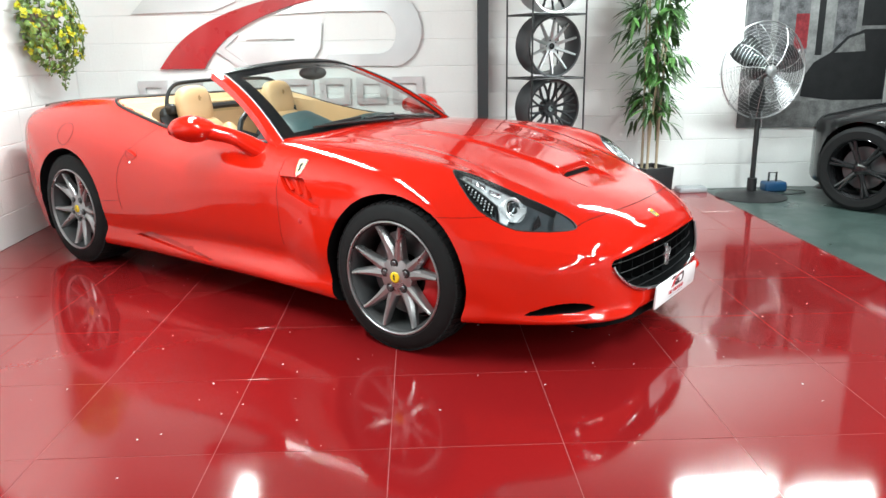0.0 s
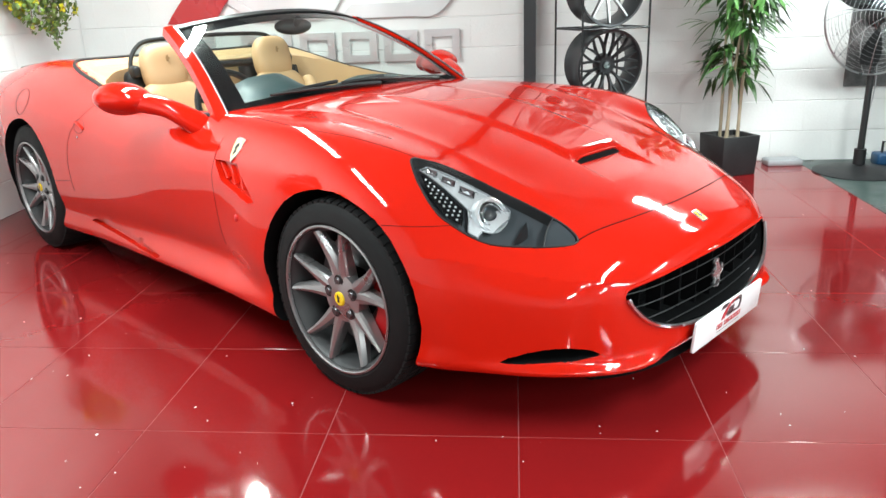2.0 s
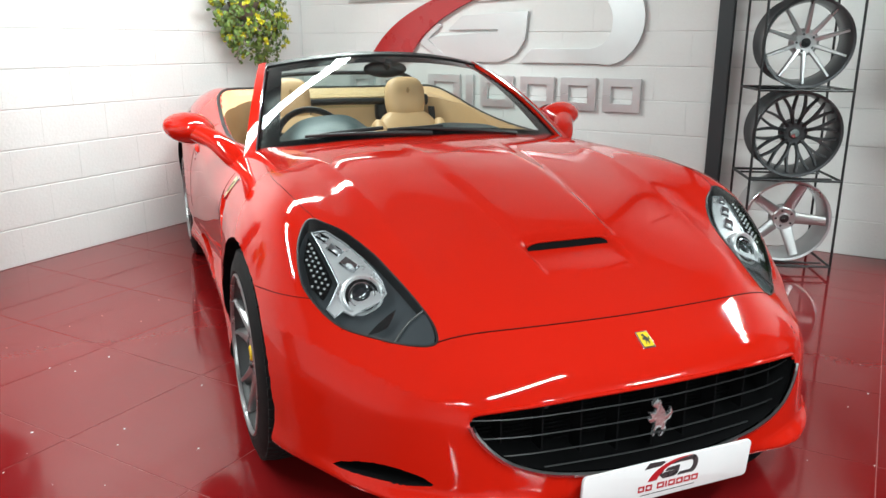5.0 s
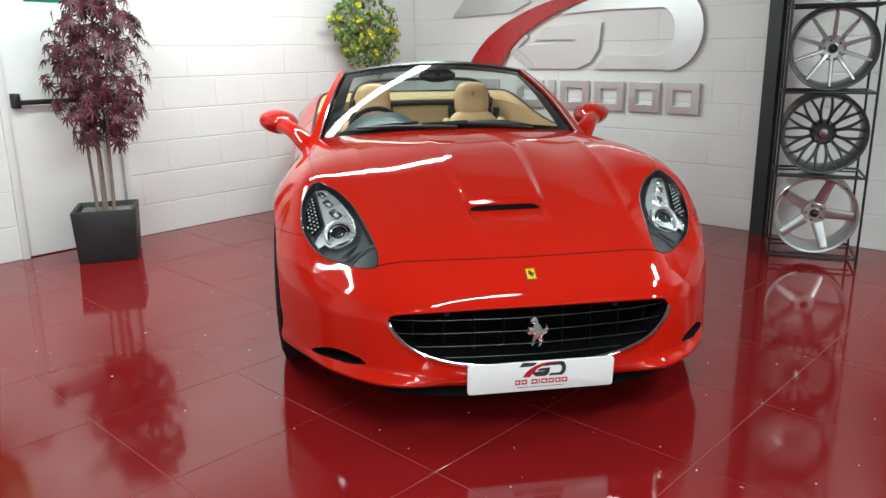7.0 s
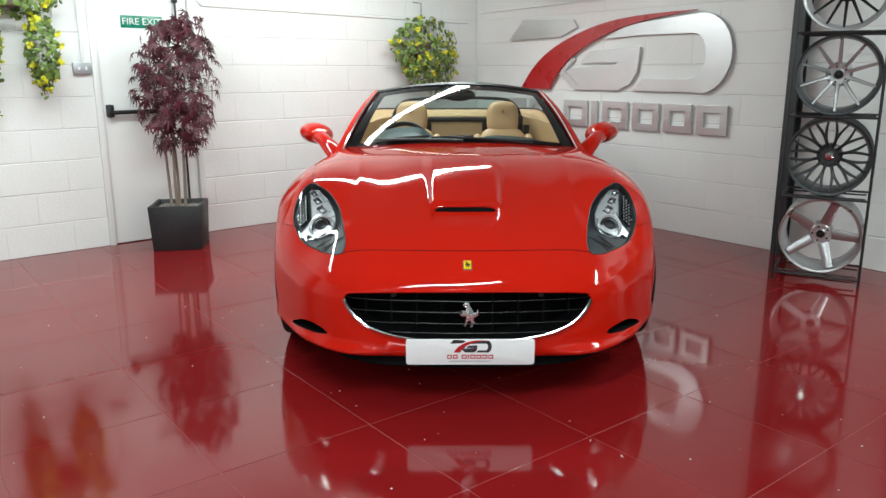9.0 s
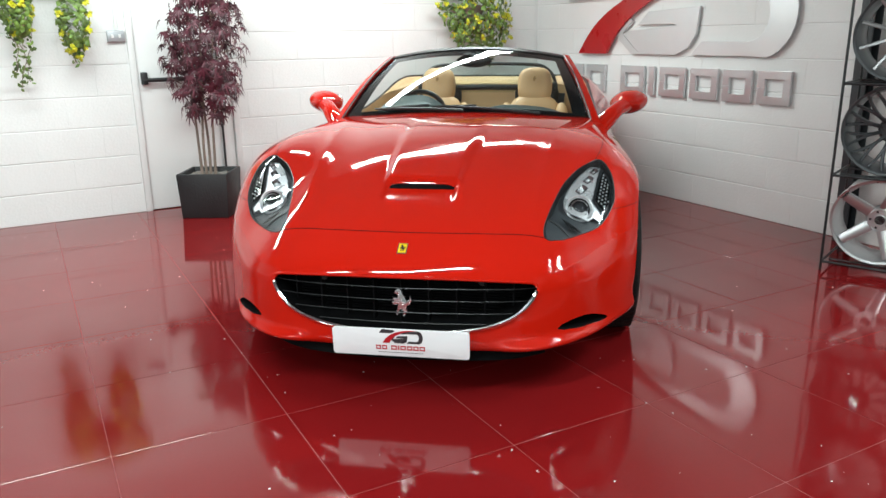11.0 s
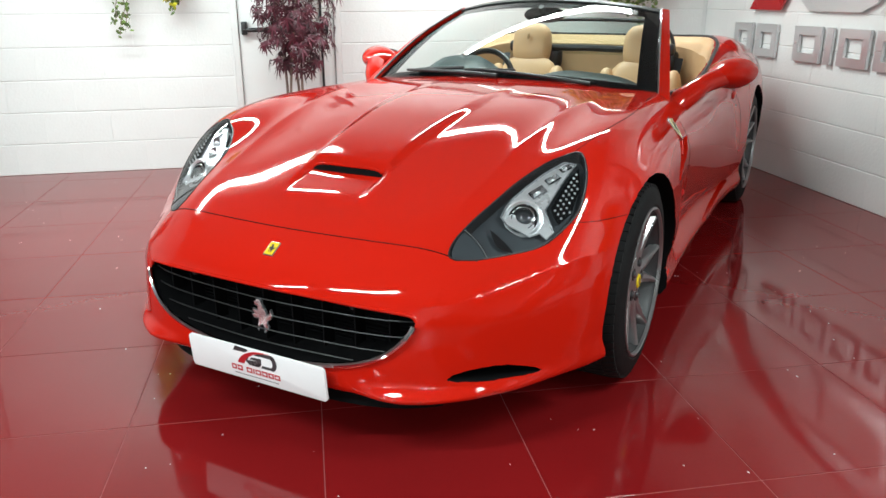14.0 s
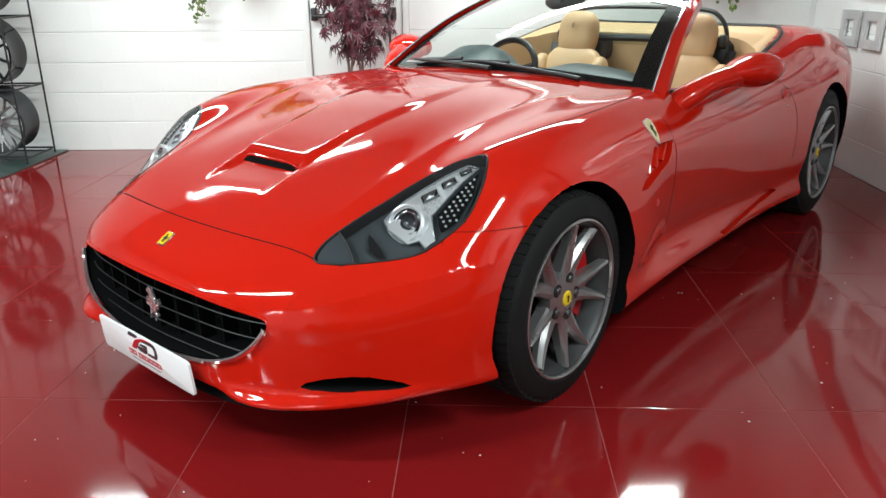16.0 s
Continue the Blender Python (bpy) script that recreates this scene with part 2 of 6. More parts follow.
# north wall, faces -y
wall_north = part("wall_north", box(X0 - 0.2, ALCOVE, NORTH_Y + 0.002, NORTH_Y + 0.25, -0.1, CEIL), MORTAR, None)
tagged(wall_north, "white painted blockwork wall carrying a large sign", "wall", kind="structure")
# west wall, faces +x after the turn: local x runs north
DOOR = (-0.18, 0.54)
wall_west = tagged(new("wall_west"), "white painted blockwork wall with a fire exit", "wall", kind="structure")
for name, a, b, z0, z1 in (("wall_core", Y0 - 3.6, DOOR[0] - 0.05, -0.1, CEIL), ("wall_core", DOOR[1] + 0.05, 4.3, -0.1, CEIL), ("wall_core", DOOR[0] - 0.05, DOOR[1] + 0.05, 2.12, CEIL)):
    ob = part(name, box(-0.25, -0.002, a, b, z0, z1), MORTAR, wall_west)
wall_west.matrix_world = WEST
# south and east walls are added out of view, pale to bounce light
wall_south = part("wall_south", box(X0 - 0.5, X1 + 0.2, Y0 - 0.25, Y0, -0.1, CEIL), PALEWALL, None)
tagged(wall_south, "unseen plain pale wall added to close the showroom and bounce light", "wall", kind="structure")
wall_east = part("wall_east", box(X1, X1 + 0.25, Y0, 8.85, -0.1, CEIL), BACKWALL, None)
tagged(wall_east, "unseen plain pale grey wall added to close the showroom and bounce light", "wall", kind="structure")
ceiling = part("ceiling", box(X0 - 0.5, X1 + 0.3, Y0 - 0.3, 9.0, CEIL, CEIL + 0.2), CEILING, None)
tagged(ceiling, "dark roof sheeting above hanging strip lights", "ceiling", kind="structure")

wall_alcove = part("wall_alcove", box(ALCOVE, X1, 8.6, 8.85, -0.1, CEIL), WALLPAINT, None)
tagged(wall_alcove, "plain white wall behind the parked black car", "wall", kind="structure")
wall_return = part("wall_return", box(ALCOVE - 0.25, ALCOVE, NORTH_Y + 0.252, 8.6, -0.1, CEIL), WALLPAINT, None)
tagged(wall_return, "plain white return of the wall", "wall", kind="structure")


# ---- the red convertible: x ahead from the front axle, y to its left ----
CAR = pose(0.559, 3.996, 0, 0, 0, -38.13)
REAR_AXLE, R_FRONT, R_REAR = -2.67, 0.342, 0.352
roadster = thing("convertible_car", CAR, "glossy red two-door convertible sports car with its roof down", "car")


def even(places, curves):
    """Lanes that mirror in the middle of the car."""
    return lanes([-p for p in places[:0:-1]] + list(places), list(curves[:0:-1]) + list(curves))


# height of the upper skin along five lanes of the half width
LANE_0 = curve_of([(0.97, 0.44), (0.90, 0.512), (0.82, 0.570), (0.70, 0.632), (0.5, 0.710), (0.2, 0.806), (0, 0.853), (-0.3, 0.896), (-0.65, 0.916), (-1.0, 0.925), (-1.6, 0.96), (-2.2, 1.02), (-2.6, 1.03), (-3.0, 1.01), (-3.4, 0.975), (-3.65, 0.945)])
LANE_1 = curve_of([(0.97, 0.408), (0.90, 0.486), (0.82, 0.551), (0.70, 0.621), (0.5, 0.704), (0.2, 0.800), (0, 0.847), (-0.3, 0.890), (-0.65, 0.908), (-1.0, 0.91), (-1.6, 0.95), (-2.2, 1.02), (-2.6, 1.03), (-3.0, 1.01), (-3.4, 0.97), (-3.65, 0.94)])
LANE_2 = curve_of([(0.97, 0.29), (0.85, 0.435), (0.76, 0.517), (0.66, 0.588), (0.5, 0.672), (0.2, 0.795), (0, 0.842), (-0.3, 0.880), (-0.65, 0.893), (-1.0, 0.89), (-1.6, 0.935), (-2.2, 1.02), (-2.6, 1.035), (-3.0, 1.012), (-3.4, 0.96), (-3.65, 0.92)])
LANE_3 = curve_of([(0.8, 0.33), (0.6, 0.49), (0.5, 0.582), (0.39, 0.690), (0.30, 0.764), (0.22, 0.808), (0.1, 0.842), (-0.1, 0.866), (-0.4, 0.872), (-0.7, 0.869), (-1.0, 0.868), (-1.5, 0.885), (-2.0, 0.945), (-2.4, 1.01), (-2.7, 1.02), (-3.0, 0.995), (-3.4, 0.93), (-3.65, 0.87)])
LANE_4 = curve_of([(0.8, 0.2), (0.6, 0.32), (0.4, 0.49), (0.25, 0.65), (0.1, 0.755), (-0.1, 0.79), (-0.4, 0.785), (-0.9, 0.775), (-1.5, 0.79), (-2.0, 0.83), (-2.4, 0.90), (-2.7, 0.92), (-3.0, 0.89), (-3.4, 0.81), (-3.65, 0.74)])
TOP = even([0, 0.35, 0.58, 0.76, 0.95], [LANE_0, LANE_1, LANE_2, LANE_3, LANE_4])
# half width along the car, and how it draws in towards belt and sill
WIDE = curve_of([(0.8, 0.82), (0.55, 0.89), (0.36, 0.93), (0.07, 0.956), (-0.3, 0.945), (-0.56, 0.928), (-1.0, 0.910), (-1.5, 0.908), (-2.0, 0.916), (-2.35, 0.945), (-2.67, 0.957), (-3.0, 0.945), (-3.4, 0.90), (-3.65, 0.85)])
DRAW = spline([0.10, 0.17, 0.215, 0.275, 0.36, 0.50, 0.64, 0.76, 0.90, 1.05], [-0.065, -0.022, -0.008, -0.020, -0.006, 0.0, -0.012, -0.036, -0.095, -0.19])
# reach of the nose and of the tail over the half width
NOSE = spline([-0.97, -0.90, -0.82, -0.73, -0.63, -0.5, -0.25, 0, 0.25, 0.5, 0.63, 0.73, 0.82, 0.90, 0.97], [0.17, 0.375, 0.52, 0.655, 0.772, 0.860, 0.912, 0.926, 0.912, 0.860, 0.772, 0.655, 0.52, 0.375, 0.17])
NOSE_Z = spline([0.10, 0.18, 0.28, 0.42, 0.52, 0.62, 0.75], [-0.035, 0.004, 0.012, 0.0, -0.018, -0.06, -0.16])
TAIL = spline([-0.97, -0.85, -0.7, -0.4, 0, 0.4, 0.7, 0.85, 0.97], [-2.95, -3.33, -3.50, -3.60, -3.63, -3.60, -3.50, -3.33, -2.95])
TAIL_Z = spline([0.15, 0.4, 0.7, 0.95, 1.05], [0.16, 0.03, 0.0, -0.01, 0.0])


def smax(a, b, k):
    h = np.maximum(k - np.abs(a - b), 0.0)
    return np.maximum(a, b) + h * h / (4 * k)


def smooth01(a, lo, hi):
    t = np.clip((a - lo) / (hi - lo), 0, 1)
    return t * t * (3 - 2 * t)


def poly_sd(px, py, poly):
    """Signed distance to a polygon, below zero inside."""
    d = np.full(np.broadcast(px, py).shape, 1e9)
    inside = np.zeros(d.shape, bool)
    n = len(poly)
    for i in range(n):
        ax, ay = poly[i]
        bx, by = poly[(i + 1) % n]
        ex, ey = bx - ax, by - ay
        t = np.clip(((px - ax) * ex + (py - ay) * ey) / (ex * ex + ey * ey), 0, 1)
        d = np.minimum(d, np.hypot(px - ax - t * ex, py - ay - t * ey))
        cross = ((ay > py) != (by > py)) & (px < ex * (py - ay) / (ey if abs(ey) > 1e-9 else 1e-9) + ax)
        inside ^= cross
    return np.where(inside, -d, d)


def closed_spline(poly, n=64):
    """A smooth closed outline through a few corners (Catmull-Rom)."""
    k = len(poly)
    out = []
    for s in range(n):
        u = s / n * k
        i, t = int(u), u - int(u)
        p0, p1, p2, p3 = (np.array(poly[(i + j - 1) % k]) for j in range(4))
        out.append(tuple(0.5 * (2 * p1 + (p2 - p0) * t + (2 * p0 - 5 * p1 + 4 * p2 - p3) * t * t + (3 * p1 - p0 - 3 * p2 + p3) * t ** 3)))
    return out


LAMP = closed_spline([(0.232, 0.698), (0.213, 0.722), (0.218, 0.748), (0.28, 0.785), (0.35, 0.798), (0.41, 0.786), (0.50, 0.738), (0.58, 0.668), (0.667, 0.590), (0.70, 0.535), (0.66, 0.522), (0.575, 0.536), (0.46, 0.562), (0.36, 0.592), (0.275, 0.645)], 75)
GRILLE = closed_spline([(0.0, 0.478), (0.25, 0.474), (0.44, 0.464), (0.505, 0.445), (0.48, 0.385), (0.40, 0.325), (0.25, 0.285), (0.0, 0.270), (-0.25, 0.285), (-0.40, 0.325), (-0.48, 0.385), (-0.505, 0.445), (-0.44, 0.464), (-0.25, 0.474)], 90)
FOG = closed_spline([(0.585, 0.272), (0.625, 0.290), (0.68, 0.294), (0.73, 0.280), (0.778, 0.246), (0.70, 0.250), (0.63, 0.258)], 42)
SHELF = closed_spline([(-1.80, 0.0), (-1.82, 0.60), (-1.9, 0.735), (-2.1, 0.722), (-2.42, 0.66), (-2.52, 0.40), (-2.54, 0.0), (-2.52, -0.40), (-2.42, -0.66), (-2.1, -0.722), (-1.9, -0.735), (-1.82, -0.60)], 60)
COCKPIT = closed_spline([(-0.80, 0.0), (-0.83, 0.40), (-0.90, 0.66), (-1.2, 0.745), (-1.7, 0.742), (-1.98, 0.715), (-2.15, 0.60), (-2.27, 0.40), (-2.28, 0.0), (-2.27, -0.40), (-2.15, -0.60), (-1.98, -0.715), (-1.7, -0.742), (-1.2, -0.745), (-0.90, -0.66), (-0.83, -0.40)], 90)
VENT = [(-0.728, 0.732), (-0.56, 0.735), (-0.41, 0.610), (-0.47, 0.606), (-0.66, 0.660)]
SILLVENT = [(-2.04, 0.272), (-1.86, 0.300), (-1.30, 0.220), (-1.34, 0.205)]


def scallop(x, z):
    """How far the flank draws in below the swage that falls from the wing vent to the rear wheel."""
    along = smooth01(x, -2.15, -1.15) * (1 - smooth01(x, -0.80, -0.42))
    under = np.clip(np.interp(x, [-2.1, -1.5, -0.8], [0.46, 0.60, 0.69]) - z, 0, 1)
    return 0.17 * along * under * under / (under + 0.04) * smooth01(z, 0.19, 0.34)


def skin_top(x, y):
    """The upper skin with the raised middle of the bonnet, its air slot's ramp and its two flank ridges."""
    z = TOP(x, y)
    side = np.abs(y)
    shelf = poly_sd(x, y, SHELF)
    z = z - 0.035 * smooth01(-shelf, 0.0, 0.07)
    behind = smooth01(-x, -0.432, -0.402) * (1 - smooth01(-x, 0.0, 0.75))
    ramp = smooth01(-x, -0.60, -0.44) * (1 - smooth01(-x, -0.415, -0.395))
    z = z - 0.016 * ramp * (1 - smooth01(side, 0.140, 0.158))
    back = np.clip(0.40 - x, 0, 1)
    z = z + (0.018 - 0.008 * smooth01(back, 0.0, 0.35)) * behind * (1 - smooth01(side, 0.143 + 0.02 * back, 0.170 + 0.11 * np.minimum(back, 0.5)))
    off = side - (0.475 + 0.08 * np.clip(0.65 - x, 0, 1.4))
    flank = np.exp(-(np.sqrt(off * off + 0.010 ** 2) - 0.010) / 0.055) * smooth01(x, -0.75, -0.15) * (1 - smooth01(x, 0.45, 0.72))
    return z + 0.009 * flank


def fin(x, y, top, wide, draw, nose, nose_z, tail, tail_z, z):
    a = (z - top) * 0.90
    b = np.abs(y) - wide - draw + scallop(x, z)
    slope = np.where(np.abs(y) < 0.55, 1.0, 1.0 / np.sqrt(1 + 9.0 * smooth01(np.abs(y), 0.5, 0.95)))
    lip = 0.036 * np.exp(-((z - 0.214) / 0.024) ** 2) * smooth01(np.abs(y), 0.30, 0.50) * (1 - smooth01(np.abs(y), 0.72, 0.88))
    c = (x - nose - nose_z - lip) * slope
    e = (tail + tail_z - x) * 0.8
    wing = np.abs(y)
    crease = 0.0045 * np.exp(-np.abs(z - 0.478 - 0.09 * smooth01(wing, 0.5, 0.95)) / 0.02) * smooth01(wing, 0.46, 0.60) * smooth01(x, 0.28, 0.42)
    f = smax(a, b, 0.13)
    f = smax(f, c, 0.045)
    f = smax(f, e, 0.10)
    return smax(f - crease, 0.165 + 0.028 * smooth01(x, 0.0, 0.4) - z, 0.04)


def body_at(p):
    x, y, z = p[:, 0], p[:, 1], p[:, 2]
    return fin(x, y, skin_top(x, y), WIDE(x), DRAW(z), NOSE(y), NOSE_Z(z), TAIL(y), TAIL_Z(z), z)


def gradient(func, p, e=2e-4):
    g = np.stack([func(p + np.eye(3)[k] * e) - func(p - np.eye(3)[k] * e) for k in range(3)], 1) / (2 * e)
    return g / np.maximum(np.linalg.norm(g, axis=1), 1e-9)[:, None]


def cutters(x, y, z):
    """Hollows of the body, each below zero inside: arches, cockpit, grille, inlets, lamps, vents."""
    s = np.abs(y)
    out = [
        np.maximum(np.hypot(x, z - R_FRONT) - 0.378, 0.52 - s),
        np.maximum(np.hypot(x - REAR_AXLE, z - R_REAR) - 0.392, 0.52 - s),
        np.maximum(poly_sd(x, y, COCKPIT), 0.30 - z),
        np.maximum(poly_sd(y, z, GRILLE), 0.70 - x),
        np.maximum(poly_sd(s, z, FOG), 0.45 - x),
        np.maximum(poly_sd(x, s, LAMP), TOP(x, y) - 0.13 - z),
        np.maximum(poly_sd(x, z, VENT), WIDE(x) + DRAW(z) - 0.032 - s),
        np.maximum(poly_sd(x, z, SILLVENT), WIDE(x) + DRAW(z) - 0.03 - s),
    ]
    return out


def dual_contour(grid, f, full, step):
    """Vertices and quads of the zero surface of f on the grid; full gives the value at any place."""
    neg = f < 0
    shape = [n - 1 for n in f.shape]

    cross = []
    for ax in range(3):
        lo = [slice(None)] * 3
        hi = [slice(None)] * 3
        lo[ax], hi[ax] = slice(0, -1), slice(1, None)
        change = neg[tuple(lo)] != neg[tuple(hi)]
        idx = np.argwhere(change)
        f0, f1 = f[tuple(lo)][change], f[tuple(hi)][change]
        t = f0 / (f0 - f1)
        p = np.stack([grid[k][idx[:, k]] for k in range(3)], 1)
        p[:, ax] += t * step
        cross.append((ax, idx, p, f0 < 0))
    allp = np.concatenate([c[2] for c in cross])
    alln = gradient(full, allp, 4e-4)
    cellkey, cellp, celln = [], [], []
    o = 0
    quad_src = []
    for ax, idx, p, inside in cross:
        n = alln[o:o + len(p)]
        o += len(p)
        b, c = (ax + 1) % 3, (ax + 2) % 3
        keys = []
        for db, dc in ((0, 0), (-1, 0), (-1, -1), (0, -1)):
            q = idx.copy()
            q[:, b] += db
            q[:, c] += dc
            keys.append((q[:, 0] * shape[1] + q[:, 1]) * shape[2] + q[:, 2])
            cellkey.append(keys[-1])
            cellp.append(p)
            celln.append(n)
        k = np.stack(keys, 1)
        quad_src.append(np.where(inside[:, None], k, k[:, ::-1]))
    cellkey, cellp, celln = np.concatenate(cellkey), np.concatenate(cellp), np.concatenate(celln)
    uniq, inv = np.unique(cellkey, return_inverse=True)
    n = len(uniq)
    cnt = np.bincount(inv, minlength=n)
    mass = np.stack([np.bincount(inv, cellp[:, k], n) for k in range(3)], 1) / cnt[:, None]
    rel = cellp - mass[inv]
    dist = np.einsum("ij,ij->i", celln, rel)
    A = np.zeros((n, 3, 3))
    B = np.zeros((n, 3))
    for i in range(3):
        B[:, i] = np.bincount(inv, celln[:, i] * dist, n)
        for j in range(3):
            A[:, i, j] = np.bincount(inv, celln[:, i] * celln[:, j], n)
    A += np.eye(3) * 0.05
    move = np.linalg.solve(A, B[:, :, None])[:, :, 0]
    verts = mass + np.clip(move, -step, step)
    lut = np.searchsorted(uniq, np.concatenate(quad_src))
    return verts, lut


def contour(step):
    """The body's skin by dual contouring: vertices, quads, and for each quad the hollow it lines (0: the skin)."""
    xs, ys, zs = np.arange(-3.70, 1.02, step), np.arange(-1.002, 1.0021, step), np.arange(0.12, 1.12, step)
    X, Y, Z = xs[:, None, None], ys[None, :, None], zs[None, None, :]
    gx, gy = xs[:, None], ys[None, :]
    top = skin_top(gx, gy)[:, :, None]
    f = fin(X, Y, top, WIDE(xs)[:, None, None], DRAW(zs)[None, None, :], NOSE(ys)[None, :, None], NOSE_Z(zs)[None, None, :], TAIL(ys)[None, :, None], TAIL_Z(zs)[None, None, :], Z)
    plain = TOP(gx, gy)[:, :, None]
    s, gz = np.abs(Y), zs[None, :]
    wd = (WIDE(xs)[:, None] + DRAW(zs)[None, :])[:, None, :]
    for c in (np.maximum(np.hypot(X, Z - R_FRONT) - 0.378, 0.52 - s), np.maximum(np.hypot(X - REAR_AXLE, Z - R_REAR) - 0.392, 0.52 - s),
              np.maximum(poly_sd(gx, gy, COCKPIT)[:, :, None], 0.30 - Z), np.maximum(poly_sd(ys[:, None], gz, GRILLE)[None], 0.70 - X),
              np.maximum(poly_sd(np.abs(ys)[:, None], gz, FOG)[None], 0.45 - X), np.maximum(poly_sd(gx, np.abs(gy), LAMP)[:, :, None], plain - 0.13 - Z),
              np.maximum(poly_sd(gx, gz, VENT)[:, None, :], wd - 0.032 - s), np.maximum(poly_sd(gx, gz, SILLVENT)[:, None, :], wd - 0.03 - s)):
        f = np.maximum(f, -c)
    def full(p):
        v = body_at(p)
        for c in cutters(p[:, 0], p[:, 1], p[:, 2]):
            v = np.maximum(v, -c)
        return v
    verts, lut = dual_contour((xs, ys, zs), f, full, step)
    mid = verts[lut].mean(1)
    val = np.stack([body_at(mid)] + [-c for c in cutters(mid[:, 0], mid[:, 1], mid[:, 2])], 1)
    kind = np.argmax(val, 1)
    return verts, lut, kind


def panel_of(x, y, z):
    """Which panel of the skin a place belongs to."""
    s = np.abs(y)
    name = np.full(x.shape, 5)                                            # rear quarters
    name[(x > -0.735) & (x <= 0.95)] = 3                                   # front wings
    name[(x <= -0.735) & (x > -2.10) & (z > 0.235)] = 4                    # doors
    name[(x <= -0.30) & (x > -2.3) & (z <= 0.235)] = 6                     # sills
    name[(x < -2.50) & (s < 0.64) & (z > 0.80)] = 7                        # boot lid
    seam = 0.750 - 0.045 * (s / 0.5) ** 2
    name[(x > seam) | ((x > 0.0) & (z < bumper_seam(x)))] = 1              # front bumper
    name[poly_sd(x, y, SHELF) < 0.0] = 8                                   # leather shelf behind the seats
    name[(x <= seam) & (x > -0.95) & (s < bonnet_edge(x)) & (z > 0.55)] = 2    # bonnet
    return name


def bumper_seam(x):
    return 0.664 - 0.05 * (0.40 - x)


def bonnet_edge(x):
    return np.interp(x, [-1.0, -0.80, -0.3, 0.0, 0.24, 0.45, 0.70], [0.70, 0.715, 0.762, 0.755, 0.705, 0.565, 0.515])


def sub_mesh(name, verts, quads, normals=None):
    used, inv = np.unique(quads, return_inverse=True)
    me = bpy.data.meshes.new(name)
    me.from_pydata(verts[used].tolist(), [], inv.reshape(quads.shape).tolist())
    me.update()
    me.shade_smooth()
    if normals is not None:
        loops = np.zeros(len(me.loops), np.int32)
        me.loops.foreach_get("vertex_index", loops)
        me.normals_split_custom_set(normals[used][loops].tolist())
    else:
        me.set_sharp_from_angle(angle=radians(40))
    return me


def islands(quads):
    """Splits quads into connected sheets."""
    tag = np.arange(quads.max() + 1)
    while True:
        low = tag[quads].min(1)
        was = tag.copy()
        np.minimum.at(tag, quads.ravel(), np.repeat(low, 4))
        tag = tag[tag]
        if (tag == was).all():
            break
    own = tag[quads[:, 0]]
    return [quads[own == k] for k in np.unique(own)]


def car_body():
    verts, quads, kind = contour(0.0125)
    mid = verts[quads].mean(1)
    panel = panel_of(mid[:, 0], mid[:, 1], mid[:, 2])
    normals = gradient(body_at, verts, 1e-3)
    left = mid[:, 1] > 0
    skin = kind == 0
    for k, name in ((1, "front_bumper"), (2, "bonnet"), (7, "boot_lid")):
        link_data(name, sub_mesh(name, verts, quads[skin & (panel == k)], normals), PAINT, roadster, smooth=0)
    for piece in islands(quads[skin & (panel == 8)]):
        if len(piece) > 20:
            link_data("rear_shelf", sub_mesh("rear_shelf", verts, piece, normals), TAN, roadster, "tan leather shelf", smooth=0)
    for k, name in ((3, "front_wing"), (4, "door"), (5, "rear_quarter"), (6, "sill")):
        for half in (left, ~left):
            link_data(name, sub_mesh(name, verts, quads[skin & (panel == k) & half], normals), PAINT, roadster, smooth=0)
    for ks, name, mat in (((1, 2), "wheel_arch_liner", MATBLACK), ((3,), "cockpit_tub", DARKTRIM), ((4,), "grille_cavity", MATBLACK), ((5,), "air_inlet", MATBLACK), ((6,), "lamp_bowl", BLACK), ((7,), "wing_vent", PAINT), ((8,), "sill_scoop", PAINT)):
        sel = np.isin(kind, ks)
        if ks == (3,):
            wall = mid[:, 2] > 0.46
            link_data(name, sub_mesh(name, verts, quads[sel & ~wall]), mat, roadster, smooth=0)
            for half in (left, ~left):
                link_data("door_card", sub_mesh("door_card", verts, quads[sel & wall & half & (mid[:, 0] > -2.0)]), TAN, roadster, "tan leather door lining", smooth=0)
            link_data("rear_bulkhead", sub_mesh("rear_bulkhead", verts, quads[sel & wall & (mid[:, 0] <= -2.0)]), TAN, roadster, "tan leather bulkhead", smooth=0)
            continue
        if ks == (1, 2):
            for front in (mid[:, 0] > -1.2, mid[:, 0] <= -1.2):
                for half in (left, ~left):
                    link_data(name, sub_mesh(name, verts, quads[sel & half & front]), mat, roadster, smooth=0)
            continue
        for half in ((left, ~left) if name not in ("grille_cavity",) else (sel,)):
            link_data(name, sub_mesh(name, verts, quads[sel & half]), mat, roadster, smooth=0)


car_body()


# ---- road wheels ----
YELLOW = surface("yellow_enamel", (0.75, 0.52, 0.02), 0.25, 0, 0.05, 20, 200)
BARREL = surface("dark_grey_barrel", (0.04, 0.04, 0.042), 0.5, 0.3, 0.1, 8, 140)
REDCAL = surface("red_brake_paint", (0.5, 0.01, 0.012), 0.35, 0, 0.05, 20, 200)
DISC = surface("brake_disc_iron", (0.12, 0.12, 0.125), 0.4, 0.8, 0.1, 20, 200)


